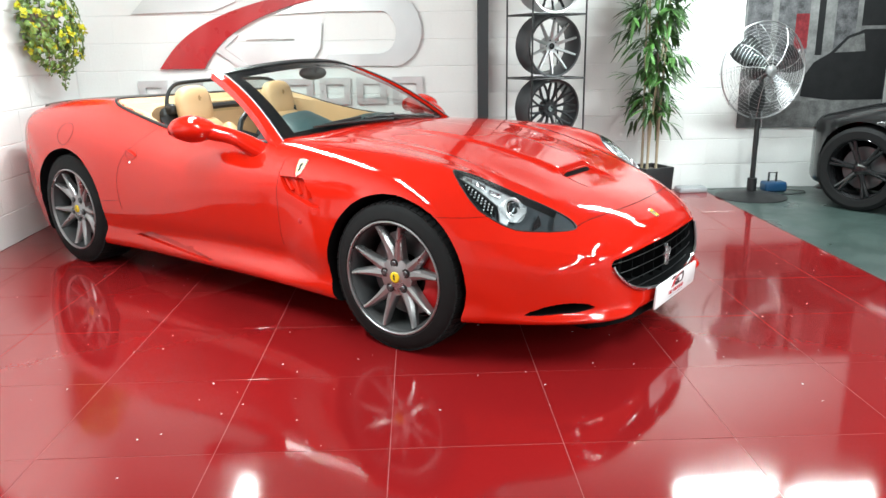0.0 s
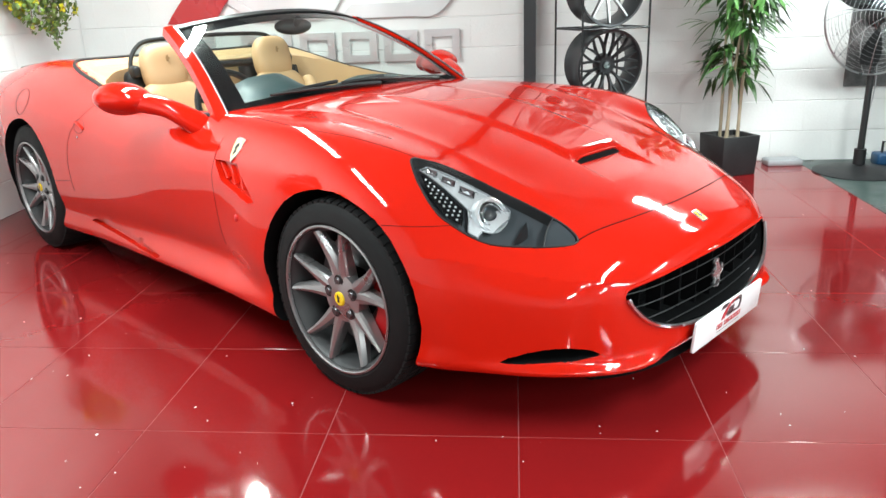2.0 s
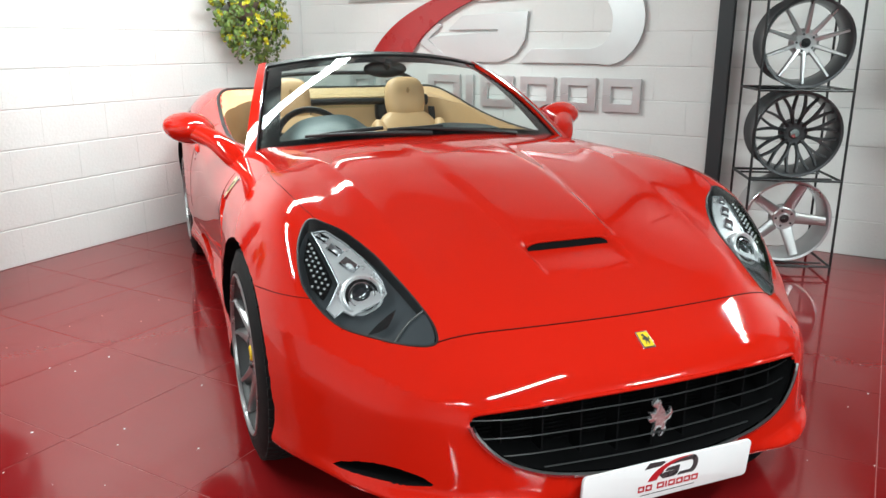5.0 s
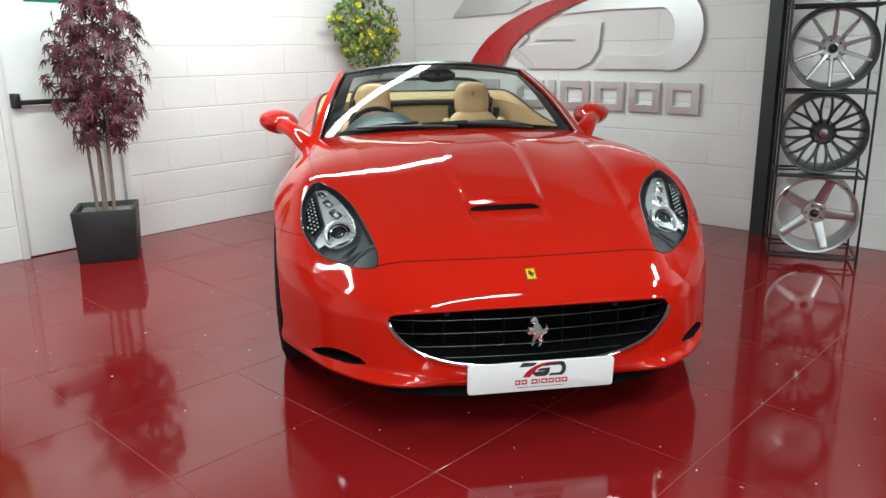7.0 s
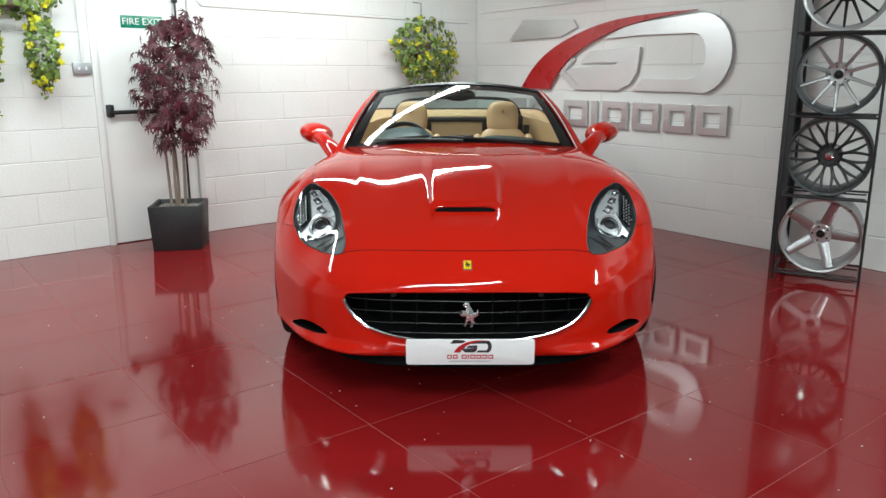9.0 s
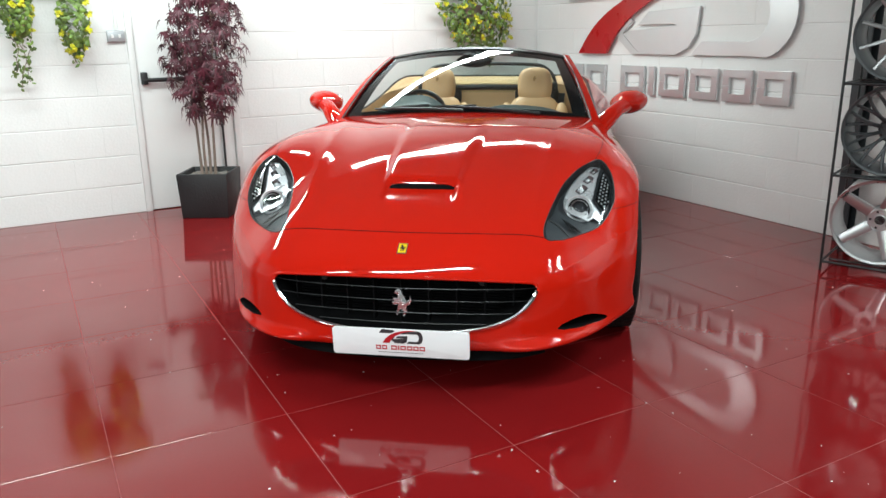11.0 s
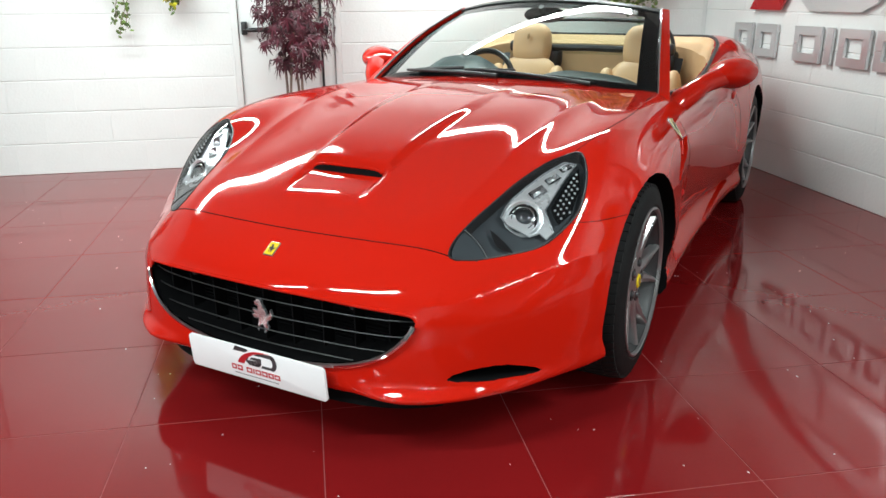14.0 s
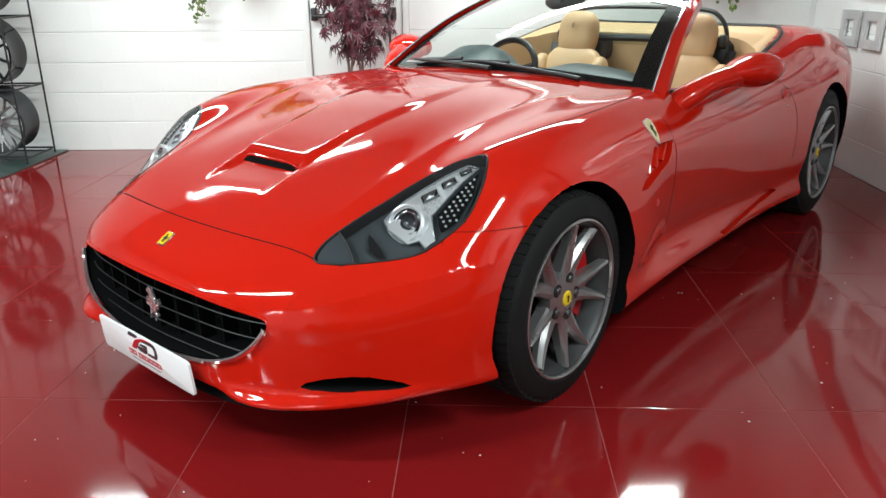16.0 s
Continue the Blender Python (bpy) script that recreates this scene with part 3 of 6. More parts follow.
def road_wheel(m, radius, width, turn):
    """A ten-spoke wheel; local +y faces out of the car."""
    hub = new("road_wheel")
    hub.parent = roadster
    hub.matrix_local = m
    rim_r, h = 0.258, width / 2
    prof = [(rim_r - 0.012, -h * 0.9), (rim_r + 0.004, -h * 0.98), (radius * 0.90, -h * 1.02), (radius * 0.965, -h * 0.96), (radius * 0.99, -h * 0.80), (radius, -h * 0.5),
            (radius, h * 0.5), (radius * 0.990, h * 0.72), (radius * 0.965, h * 0.84), (radius * 0.90, h * 0.94), (rim_r + 0.012, h * 0.99), (rim_r - 0.010, h * 0.90)]
    part("tyre", lathe(prof, 72, "Y"), RUBBER, hub)
    tread = bmesh.new()
    n = 64
    for k in range(n):
        w = 2 * math.pi * k / n
        for y0, y1, skew in ((h * 0.52, h * 0.84, 0.02), (-h * 0.84, -h * 0.52, -0.02), (h * 0.06, h * 0.46, 0.03), (-h * 0.46, -h * 0.06, -0.03)):
            r1 = radius + 0.0035
            rr = [(r1 if abs(y) < h * 0.6 else radius * 0.985 + 0.002) for y in (y0, y1)]
            a0, a1 = w + 0.011, w + 2 * math.pi / n - 0.011
            pts = []
            for a in (a0, a1):
                for y, r in ((y0, rr[0]), (y1, rr[1])):
                    aa = a + skew * (y - y0) / 0.05
                    pts.append((r * math.cos(aa), y, r * math.sin(aa)))
                for y, r in ((y1, rr[1] - 0.012), (y0, rr[0] - 0.012)):
                    aa = a + skew * (y - y0) / 0.05
                    pts.append((r * math.cos(aa), y, r * math.sin(aa)))
            v = [tread.verts.new(p) for p in pts]
            for q in ((0, 1, 5, 4), (1, 2, 6, 5), (3, 0, 4, 7), (0, 3, 2, 1), (4, 5, 6, 7)):
                tread.faces.new([v[i] for i in q])
    bmesh.ops.recalc_face_normals(tread, faces=tread.faces)
    tagged(part("tread", tread, RUBBER, hub, smooth=0), kind="stuff")
    lip = [(rim_r, h * 0.86), (rim_r + 0.003, h * 0.99), (rim_r - 0.003, h * 1.01), (rim_r - 0.007, h * 0.98), (rim_r - 0.009, h * 0.86)]
    part("rim", lathe(lip, 72, "Y", closed=True), ALLOY, hub)
    barrel = [(rim_r - 0.002, h * 0.86), (rim_r - 0.008, h * 0.90), (rim_r - 0.022, h * 0.75), (rim_r - 0.030, -h * 0.5), (rim_r - 0.012, -h * 0.95), (rim_r - 0.004, -h * 0.95)]
    part("rim_barrel", lathe(barrel, 72, "Y", closed=True), BARREL, hub, "dark grey inner barrel")
    for k in range(5):
        for sgn in (1, -1):
            base_a = turn + 2 * math.pi * k / 5
            bm = bmesh.new()
            rings = []
            for i in range(9):
                u = i / 8
                r = 0.045 + (rim_r - 0.018 - 0.045) * u
                a = base_a + sgn * (0.10 + 0.165 * u ** 0.8)
                wid = 0.023 * (1 - u) ** 1.2 + 0.0115
                face = h * (0.72 + 0.22 * u ** 1.6)
                depth = 0.055 - 0.02 * u
                c, s = math.cos(a), math.sin(a)
                ring = []
                for dw, dy in ((-wid, -depth), (-wid, -0.020), (-wid * 0.45, -0.004), (wid * 0.25, 0.0), (wid * 0.8, -0.005), (wid, -0.014), (wid, -depth)):
                    dw *= sgn
                    ring.append(bm.verts.new((r * c - dw * s, face + dy, r * s + dw * c)))
                rings.append(ring)
            for r0, r1 in zip(rings, rings[1:]):
                for q in range(7):
                    bm.faces.new((r0[q], r0[(q + 1) % 7], r1[(q + 1) % 7], r1[q]))
            bm.faces.new(rings[0][::-1])
            bm.faces.new(rings[-1])
            bmesh.ops.recalc_face_normals(bm, faces=bm.faces)
            part("spoke", bm, ALLOY, hub, smooth=20)
    part("hub_face", lathe([(0.001, h * 0.78), (0.035, h * 0.78), (0.055, h * 0.74), (0.085, h * 0.70), (0.088, h * 0.40), (0.001, h * 0.38)], 40, "Y"), ALLOY, hub)
    part("centre_cap", lathe([(0.001, h * 0.83), (0.021, h * 0.825), (0.025, h * 0.80), (0.026, h * 0.76)], 32, "Y"), YELLOW, hub, "yellow centre cap")
    part("cap_mark", prism([(0.004, 0.014), (0.008, 0.004), (0.003, 0.0), (0.007, -0.008), (-0.001, -0.014), (-0.005, -0.006), (-0.002, 0.0), (-0.007, 0.005)], -h * 0.828 - 0.001, -h * 0.82, pose(0, 0, 0, 90, 0, 0)), BLACK, hub)
    for k in range(5):
        a = turn + 2 * math.pi * k / 5
        bm = lathe([(0.001, h * 0.80), (0.009, h * 0.80), (0.0125, h * 0.77), (0.0125, h * 0.6)], 12, "Y")
        bmesh.ops.translate(bm, verts=bm.verts, vec=(0.062 * math.cos(a), 0, 0.062 * math.sin(a)))
        part("wheel_bolt", bm, DISC, hub)
        bm = lathe([(0.0135, h * 0.745), (0.021, h * 0.75), (0.0215, h * 0.72)], 16, "Y")
        bmesh.ops.translate(bm, verts=bm.verts, vec=(0.062 * math.cos(a), 0, 0.062 * math.sin(a)))
        part("bolt_pocket", bm, BLACK, hub)
    part("brake_disc", lathe([(0.09, h * 0.05), (0.195, h * 0.05), (0.195, -h * 0.15), (0.09, -h * 0.15)], 48, "Y", closed=True), DISC, hub)
    bm = bmesh.new()
    pts = []
    for r in (0.13, 0.218):
        for i in range(9):
            a = math.pi * (0.78 + 0.44 * i / 8)
            pts.append((r * math.cos(a), r * math.sin(a)))
    outline = pts[:9] + pts[9:][::-1]
    cal = prism(outline, -h * 0.05, h * 0.38, pose(0, 0, 0, 90, 0, 0) @ Matrix.Scale(-1, 4, (0, 0, 1)), 0.006)
    part("brake_caliper", cal, REDCAL, hub, "red brake caliper")
    part("wheel_well_back", lathe([(0.001, -h * 0.6), (rim_r - 0.03, -h * 0.62)], 32, "Y"), MATBLACK, hub)
    return hub


for wx, wr, wide, track, near, far in ((0.0, R_FRONT, 0.245, 0.928, 0.66, 0.22), (REAR_AXLE, R_REAR, 0.285, 0.925, 0.35, 0.9)):
    road_wheel(Matrix.Translation((wx, track - wide / 2, wr)) @ pose(0, 0, 0, 0, 0, 1 if wx == 0 else 0), wr, wide, near)
    road_wheel(Matrix.Translation((wx, -track + wide / 2, wr)) @ pose(0, 0, 0, 0, 0, 181 if wx == 0 else 180), wr, wide, far)


# ---- the convertible's trim ----
def drop_on(p):
    """Moves places onto the skin."""
    p = np.array(p, float)
    for _ in range(8):
        f = body_at(p)
        p = p - gradient(body_at, p, 1e-3) * f[:, None]
    return p


def height_on(x, y):
    lo, hi = np.full(len(x), 0.30), np.full(len(x), 1.10)
    for _ in range(26):
        m = (lo + hi) / 2
        inside = body_at(np.stack([x, y, m], 1)) < 0
        lo, hi = np.where(inside, m, lo), np.where(inside, hi, m)
    return (lo + hi) / 2


def fine(points, n):
    """A smooth open line through a few places."""
    pts = np.array(points, float)
    t = np.linspace(0, 1, len(pts))
    u = np.linspace(0, 1, n)
    return np.stack([spline(t, pts[:, k])(u) for k in range(pts.shape[1])], 1)


SEAM = surface("panel_gap_shadow", (0.035, 0.002, 0.002), 0.8, 0, 0.05, 20, 200, spec=0.1)


def seam(points, n=40, r=0.0012, name="panel_gap", mat=SEAM, both=True):
    """A shut line laid into the skin."""
    line = drop_on(fine(points, n))
    for sgn in ((1, -1) if both else (1,)):
        part(name, tube([(x, y * sgn, z) for x, y, z in line], r, 6), mat, roadster)


def seam_xy(points, n=40, both=True, **kw):
    xy = fine(points, n)
    z = height_on(xy[:, 0], xy[:, 1])
    seam([(x, y, h) for (x, y), h in zip(xy, z)], n, both=both, **kw)


def seams():
    seam_xy([(0.750 - 0.045 * (y / 0.5) ** 2, y) for y in np.linspace(-0.53, 0.53, 13)], 60, both=False, r=0.002)      # bonnet front
    seam_xy([(0.222, 0.715), (0.1, 0.745), (-0.1, 0.763), (-0.3, 0.762), (-0.60, 0.735), (-0.80, 0.715)], 40)                 # bonnet side
    seam([(0.44, 0.79, 0.662), (0.36, 0.88, 0.664), (0.25, 0.935, 0.655)], 16)                                 # bumper to wing
    seam([(-0.735, 0.86, 0.84), (-0.735, 0.90, 0.70), (-0.74, 0.90, 0.55), (-0.745, 0.88, 0.38)], 30)          # door front
    seam([(-1.86, 0.80, 0.93), (-1.98, 0.88, 0.82), (-2.09, 0.90, 0.70), (-2.12, 0.92, 0.55), (-2.09, 0.92, 0.42)], 30)   # door rear
    seam([(-2.12, 0.92, 0.47), (-2.22, 0.94, 0.46), (-2.29, 0.95, 0.45)], 12)                                  # sill to quarter
    seam_xy([(-2.52, 0.60), (-2.8, 0.62), (-3.2, 0.60), (-3.48, 0.52)], 30)                                    # boot lid
    a = np.linspace(0, 2 * math.pi, 40, endpoint=False)
    ring = drop_on(np.stack([-2.69 + 0.085 * np.cos(a), np.full(40, -0.90), 0.845 + 0.085 * np.sin(a)], 1))
    part("fuel_flap_gap", tube([tuple(q) for q in ring], 0.0014, 6, closed=True), SEAM, roadster)


seams()


def cockpit_seal():
    """The dark rubber along the cockpit's rim."""
    xy = np.array([q for q in SHELF_RIM])
    z = height_on(xy[:, 0], xy[:, 1])
    part("cockpit_seal", tube([(x, y, h + 0.002) for (x, y), h in zip(xy, z)], 0.010, 8), BLACK, roadster)


SHELF_RIM = [(x, y) for x, y in fine([(-0.93, -0.745), (-1.2, -0.762), (-1.7, -0.757), (-2.1, -0.735), (-2.43, -0.672), (-2.535, -0.40), (-2.555, 0.0), (-2.535, 0.40), (-2.43, 0.672), (-2.1, 0.735), (-1.7, 0.757), (-1.2, 0.762), (-0.93, 0.745)], 90)]
cockpit_seal()

# glass that mirrors by its angle and lets the rest through
def clear_glass(name, tint, gloss_rough=0.0, index=1.5):
    m = bpy.data.materials.new(name)
    m.use_nodes = True
    nt = m.node_tree
    nt.nodes.remove(nt.nodes["Principled BSDF"])
    out = nt.nodes["Material Output"]
    tr, gl, mix, fr = (nt.nodes.new(k) for k in ("ShaderNodeBsdfTransparent", "ShaderNodeBsdfGlossy", "ShaderNodeMixShader", "ShaderNodeFresnel"))
    tr.inputs[0].default_value = (*tint, 1)
    gl.inputs["Roughness"].default_value = gloss_rough
    fr.inputs[0].default_value = index
    nt.links.new(fr.outputs[0], mix.inputs[0])
    nt.links.new(tr.outputs[0], mix.inputs[1])
    nt.links.new(gl.outputs[0], mix.inputs[2])
    nt.links.new(mix.outputs[0], out.inputs[0])
    return m


GLASS = clear_glass("windscreen_glass", (0.80, 0.88, 0.85))
LENS = clear_glass("lamp_cover", (0.93, 0.95, 0.96), 0.0, 1.32)
FRIT = surface("black_ceramic_band", (0.008, 0.008, 0.009), 0.10, 0, 0.1, 8, 150)
CHARCOAL = surface("charcoal_lamp_bezel", (0.042, 0.048, 0.054), 0.4, 0.0, 0.1, 20, 200, spec=0.25)
SILVER = surface("silvered_reflector", (0.74, 0.75, 0.77), 0.3, 0.65, 0.05, 15, 150)
BEZELGREY = surface("grey_lamp_trim", (0.34, 0.35, 0.37), 0.3, 0.5, 0.1, 20, 200)
BULB = surface("pale_lamp_lens", (0.72, 0.74, 0.76), 0.15, 0.2, 0.05, 30, 200)


def screen(u, v, lift=0.0):
    """A place on the windscreen: u from base to header, v across."""
    bx, by, bz = -0.76 - 0.105 * v * v, 0.735 * v, 0.912 - 0.052 * v * v
    tx, ty, tz = -1.39 - 0.14 * v * v, 0.565 * v, 1.255 - 0.060 * v * v
    bow = 0.030 * math.sin(math.pi * u)
    return Vector((bx + (tx - bx) * u + bow * 0.4 + lift * 0.45, by + (ty - by) * u, bz + (tz - bz) * u + bow + lift * 0.9))


def screen_patch(name, mat, u0, u1, v0, v1, lift, nu=16, nv=30, thick=0.0, label="", parent=None):
    bm = bmesh.new()
    def sheet(l):
        return [[bm.verts.new(screen(u0 + (u1 - u0) * i / nu, v0 + (v1 - v0) * j / nv, l)) for j in range(nv + 1)] for i in range(nu + 1)]
    a = sheet(lift)
    for i in range(nu):
        for j in range(nv):
            bm.faces.new((a[i][j], a[i][j + 1], a[i + 1][j + 1], a[i + 1][j]))
    if thick:
        b = sheet(lift - thick)
        for i in range(nu):
            for j in range(nv):
                bm.faces.new((b[i][j], b[i + 1][j], b[i + 1][j + 1], b[i][j + 1]))
        for i in range(nu):
            bm.faces.new((a[i][0], a[i + 1][0], b[i + 1][0], b[i][0]))
            bm.faces.new((a[i][nv], b[i][nv], b[i + 1][nv], a[i + 1][nv]))
        for j in range(nv):
            bm.faces.new((a[0][j], b[0][j], b[0][j + 1], a[0][j + 1]))
            bm.faces.new((a[nu][j], a[nu][j + 1], b[nu][j + 1], b[nu][j]))
    bmesh.ops.recalc_face_normals(bm, faces=bm.faces)
    return part(name, bm, mat, parent or roadster, label)


windscreen = screen_patch("windscreen", GLASS, 0.0, 1.0, -1, 1, 0.0, label="clear windscreen with a black edge band")
windscreen.visible_shadow = False
for sgn in (1, -1):
    screen_patch("edge_band", FRIT, 0.0, 1.0, sgn * 0.86, sgn * 1.0, -0.004, 16, 4, 0.002, parent=windscreen)
    screen_patch("windscreen_pillar", PAINT, -0.04, 1.035, sgn * 0.985, sgn * 1.05, 0.012, 20, 4, 0.04, "red windscreen pillar")
    line = [screen(u, sgn * 0.985, 0.015) for u in np.linspace(0, 1.0, 24)]
    part("pillar_trim", tube(line, 0.005, 6), CHROME, roadster)
screen_patch("edge_band", FRIT, 0.0, 0.085, -0.86, 0.86, -0.004, 4, 30, 0.002, parent=windscreen)
screen_patch("edge_band", FRIT, 0.88, 1.0, -0.86, 0.86, -0.004, 4, 30, 0.002, parent=windscreen)
screen_patch("windscreen_header", BLACK, 0.985, 1.035, -1.0, 1.0, 0.006, 4, 30, 0.03, "black header rail")
cowl = bmesh.new()
tube([screen(-0.035, v, -0.004) for v in np.linspace(-1.0, 1.0, 30)], 0.024, 8, cowl, flat=0.6)
part("cowl_panel", cowl, MATBLACK, roadster)


def wiper(v0, v1, u0, u1):
    bm = tube([screen(u0 + (u1 - u0) * k / 8, v0 + (v1 - v0) * k / 8, 0.022 - 0.006 * k / 8) for k in range(9)], [0.011 - 0.0006 * k for k in range(9)], 8)
    tube([screen(u1 + 0.008 - 0.012 * (k - 4) / 8, v1 * 0.62 + (v1 - v0) * 0.5 * (k - 4) / 8, 0.012) for k in range(9)], 0.009, 6, bm)
    part("wiper", bm, BLACK, roadster)


wiper(0.60, -0.10, 0.0, 0.06)
wiper(0.02, -0.72, 0.0, 0.07)

# inner mirror
bm = bmesh.new()
bmesh.ops.create_uvsphere(bm, u_segments=24, v_segments=14, radius=1, matrix=Matrix.LocRotScale((-1.36, 0, 1.185), Euler((0, radians(-12), 0)), (0.03, 0.112, 0.042)))
tube([(-1.34, 0, 1.19), (-1.31, 0, 1.225)], 0.016, 8, bm)
part("inner_mirror", bm, BLACK, roadster)


def door_mirror(s):
    bm = bmesh.new()
    bmesh.ops.create_uvsphere(bm, u_segments=32, v_segments=20, radius=1)
    for v in bm.verts:
        x, y, z = v.co
        grow = 1.0 - 0.25 * max(x, 0)
        back = min(-x, 0.55) / 0.55 if x < 0 else 0
        v.co = Vector((-1.275 + (0.15 if x > 0 else 0.115) * x, s * (0.955 + 0.112 * y * grow - 0.02 * x), 0.937 + 0.071 * z * grow + 0.010 * y))
    if s < 0:
        bmesh.ops.reverse_faces(bm, faces=bm.faces)
    arm = fine([(-0.965, s * 0.75, 0.80), (-1.04, s * 0.835, 0.876), (-1.11, s * 0.88, 0.908), (-1.20, s * 0.935, 0.93)], 14)
    head = part("door_mirror", bm, PAINT, roadster, "red teardrop door mirror")
    part("mirror_arm", tube([tuple(p) for p in arm], [0.066, 0.066, 0.064, 0.061, 0.058, 0.055, 0.053, 0.052, 0.052, 0.053, 0.054, 0.055, 0.055, 0.054], 16, flat=0.78), PAINT, head)
    face = lathe([(0.001, 0.0), (0.8, 0.0), (1.0, 0.08)], 24, "X")
    bmesh.ops.transform(face, matrix=Matrix.LocRotScale((-1.372, s * 0.955, 0.934), None, (-0.05, 0.086, 0.054)), verts=face.verts)
    part("mirror_glass", face, CHROME, head)


for s in (1, -1):
    door_mirror(s)


# ---- head lamps ----
def lamp_patch(name, outline, depth, s, mat, parent, shrink=1.0, rings=7, label="", lift=None):
    """A sheet under the lamp cover that follows the skin at some depth."""
    o = np.array(outline)
    c = o.mean(0)
    pts, n = [], len(o)
    for k in range(rings + 1):
        pts.append(c + (o - c) * shrink * k / rings)
    flat = np.concatenate(pts[1:]).tolist()
    xy = np.array([c.tolist()] + flat)
    z = height_on(xy[:, 0], xy[:, 1]) - depth
    bm = bmesh.new()
    v = [bm.verts.new((x, y * s, h)) for (x, y), h in zip(xy, z)]
    for j in range(n):
        bm.faces.new((v[0], v[1 + j], v[1 + (j + 1) % n]))
    for k in range(rings - 1):
        for j in range(n):
            a, b = 1 + k * n + j, 1 + k * n + (j + 1) % n
            bm.faces.new((v[a], v[a + n], v[b + n], v[b]))
    bmesh.ops.recalc_face_normals(bm, faces=bm.faces)
    if sum(f.normal.z for f in bm.faces) < 0:
        bmesh.ops.reverse_faces(bm, faces=bm.faces)
    return part(name, bm, mat, parent, label, smooth=60)


def head_lamp(s):
    cover = lamp_patch("head_lamp", LAMP, -0.001, s, LENS, roadster, 1.0, 9, "clear lamp cover over a projector and a row of lights")
    cover.visible_shadow = False
    rim = np.array(LAMP)
    z = height_on(rim[:, 0], rim[:, 1])
    part("lamp_gasket", tube([(x, y * s, h - 0.001) for (x, y), h in zip(rim, z)], 0.0035, 6, closed=True), BLACK, cover)
    lamp_patch("lamp_bezel", LAMP, 0.036, s, CHARCOAL, cover, 0.998, 8)
    # dark tip in front
    tip = closed_spline([(0.607, 0.536), (0.66, 0.526), (0.694, 0.539), (0.665, 0.585), (0.634, 0.614)], 40)
    lamp_patch("side_lamp_tip", tip, 0.004, s, CHARCOAL, cover, 0.98, 5)
    cut = fine([(0.607, 0.533), (0.617, 0.578), (0.636, 0.619)], 12)
    zc = height_on(cut[:, 0], cut[:, 1])
    part("lamp_division", tube([(x, y * s, h + 0.0005) for (x, y), h in zip(cut, zc)], 0.0025, 6), BLACK, cover)
    # silvered spine from the top down to the projector
    spine = [(0.245, 0.698), (0.30, 0.652), (0.355, 0.620), (0.405, 0.600), (0.45, 0.592), (0.49, 0.594), (0.505, 0.620), (0.500, 0.690), (0.476, 0.712), (0.478, 0.735), (0.452, 0.748), (0.435, 0.725), (0.415, 0.705), (0.33, 0.722), (0.247, 0.738)]
    spine = [tuple(np.array(spine[k]) * (1 - w) + np.array(spine[(k + 1) % 15]) * w) for k in range(15) for w in (0, 0.25, 0.5, 0.75)]
    lamp_patch("reflector", spine, 0.019, s, SILVER, cover, 0.98, 6)
    rim = np.array(spine)
    zr = height_on(rim[:, 0], rim[:, 1])
    part("reflector_edge", tube([(x, y * s, h - 0.0165) for (x, y), h in zip(rim, zr)], 0.0022, 5, closed=True), BEZELGREY, cover)
    # three stepped cells: a bright frame, slanting facets and a small pale lens
    for px, py, r in ((0.275, 0.714, 0.016), (0.322, 0.691, 0.020), (0.374, 0.664, 0.023)):
        quad = [Vector((px + r * a + r * 0.5 * b, py - r * 0.85 * a + r * 0.75 * b)) for a, b in ((-0.8, -0.7), (0.8, -0.7), (0.8, 0.7), (-0.8, 0.7))]
        h = float(height_on(np.array([px]), np.array([py]))[0])
        slope = gradient(body_at, np.array([[px, py, h]]), 1e-3)[0]
        bm = bmesh.new()
        loops = []
        for grow, up in ((1.0, -0.015), (0.86, -0.010), (0.45, -0.019)):
            loops.append([bm.verts.new((px + (q.x - px) * grow, (py + (q.y - py) * grow) * s, h - ((q.x - px) * slope[0] + (q.y - py) * slope[1]) * grow / slope[2] + up)) for q in quad])
        for a, b in zip(loops, loops[1:]):
            for k in range(4):
                bm.faces.new((a[k], a[(k + 1) % 4], b[(k + 1) % 4], b[k]))
        bmesh.ops.recalc_face_normals(bm, faces=bm.faces)
        part("light_cell", bm, CHROME, cover, smooth=0)
        bm = bmesh.new()
        bmesh.ops.create_icosphere(bm, subdivisions=2, radius=r * 0.36, matrix=Matrix.Translation((px, py * s, h - 0.019)))
        part("light_cell_core", bm, BULB, cover)
    honey = [(0.258, 0.752), (0.33, 0.734), (0.408, 0.718), (0.424, 0.735), (0.434, 0.754), (0.39, 0.778), (0.32, 0.780)]
    honey = [tuple(np.array(honey[k]) * (1 - w) + np.array(honey[(k + 1) % 7]) * w) for k in range(7) for w in (0, 0.33, 0.67)]
    lamp_patch("light_mesh", honey, 0.015, s, MATBLACK, cover, 0.97, 4)
    hx, hy = [], []
    for i in range(12):
        for j in range(5):
            x, y = 0.268 + 0.0150 * i + 0.004 * j, 0.768 - 0.0026 * i + 0.0115 * (j - 2)
            if poly_sd(np.array(x), np.array(y), honey) < -0.004:
                hx.append(x)
                hy.append(y)
    hz = height_on(np.array(hx), np.array(hy))
    for x, y, h in zip(hx, hy, hz):
        bm = bmesh.new()
        bmesh.ops.create_icosphere(bm, subdivisions=1, radius=0.0042, matrix=Matrix.Translation((x, y * s, h - 0.013)))
        part("small_light", bm, SILVER, cover)
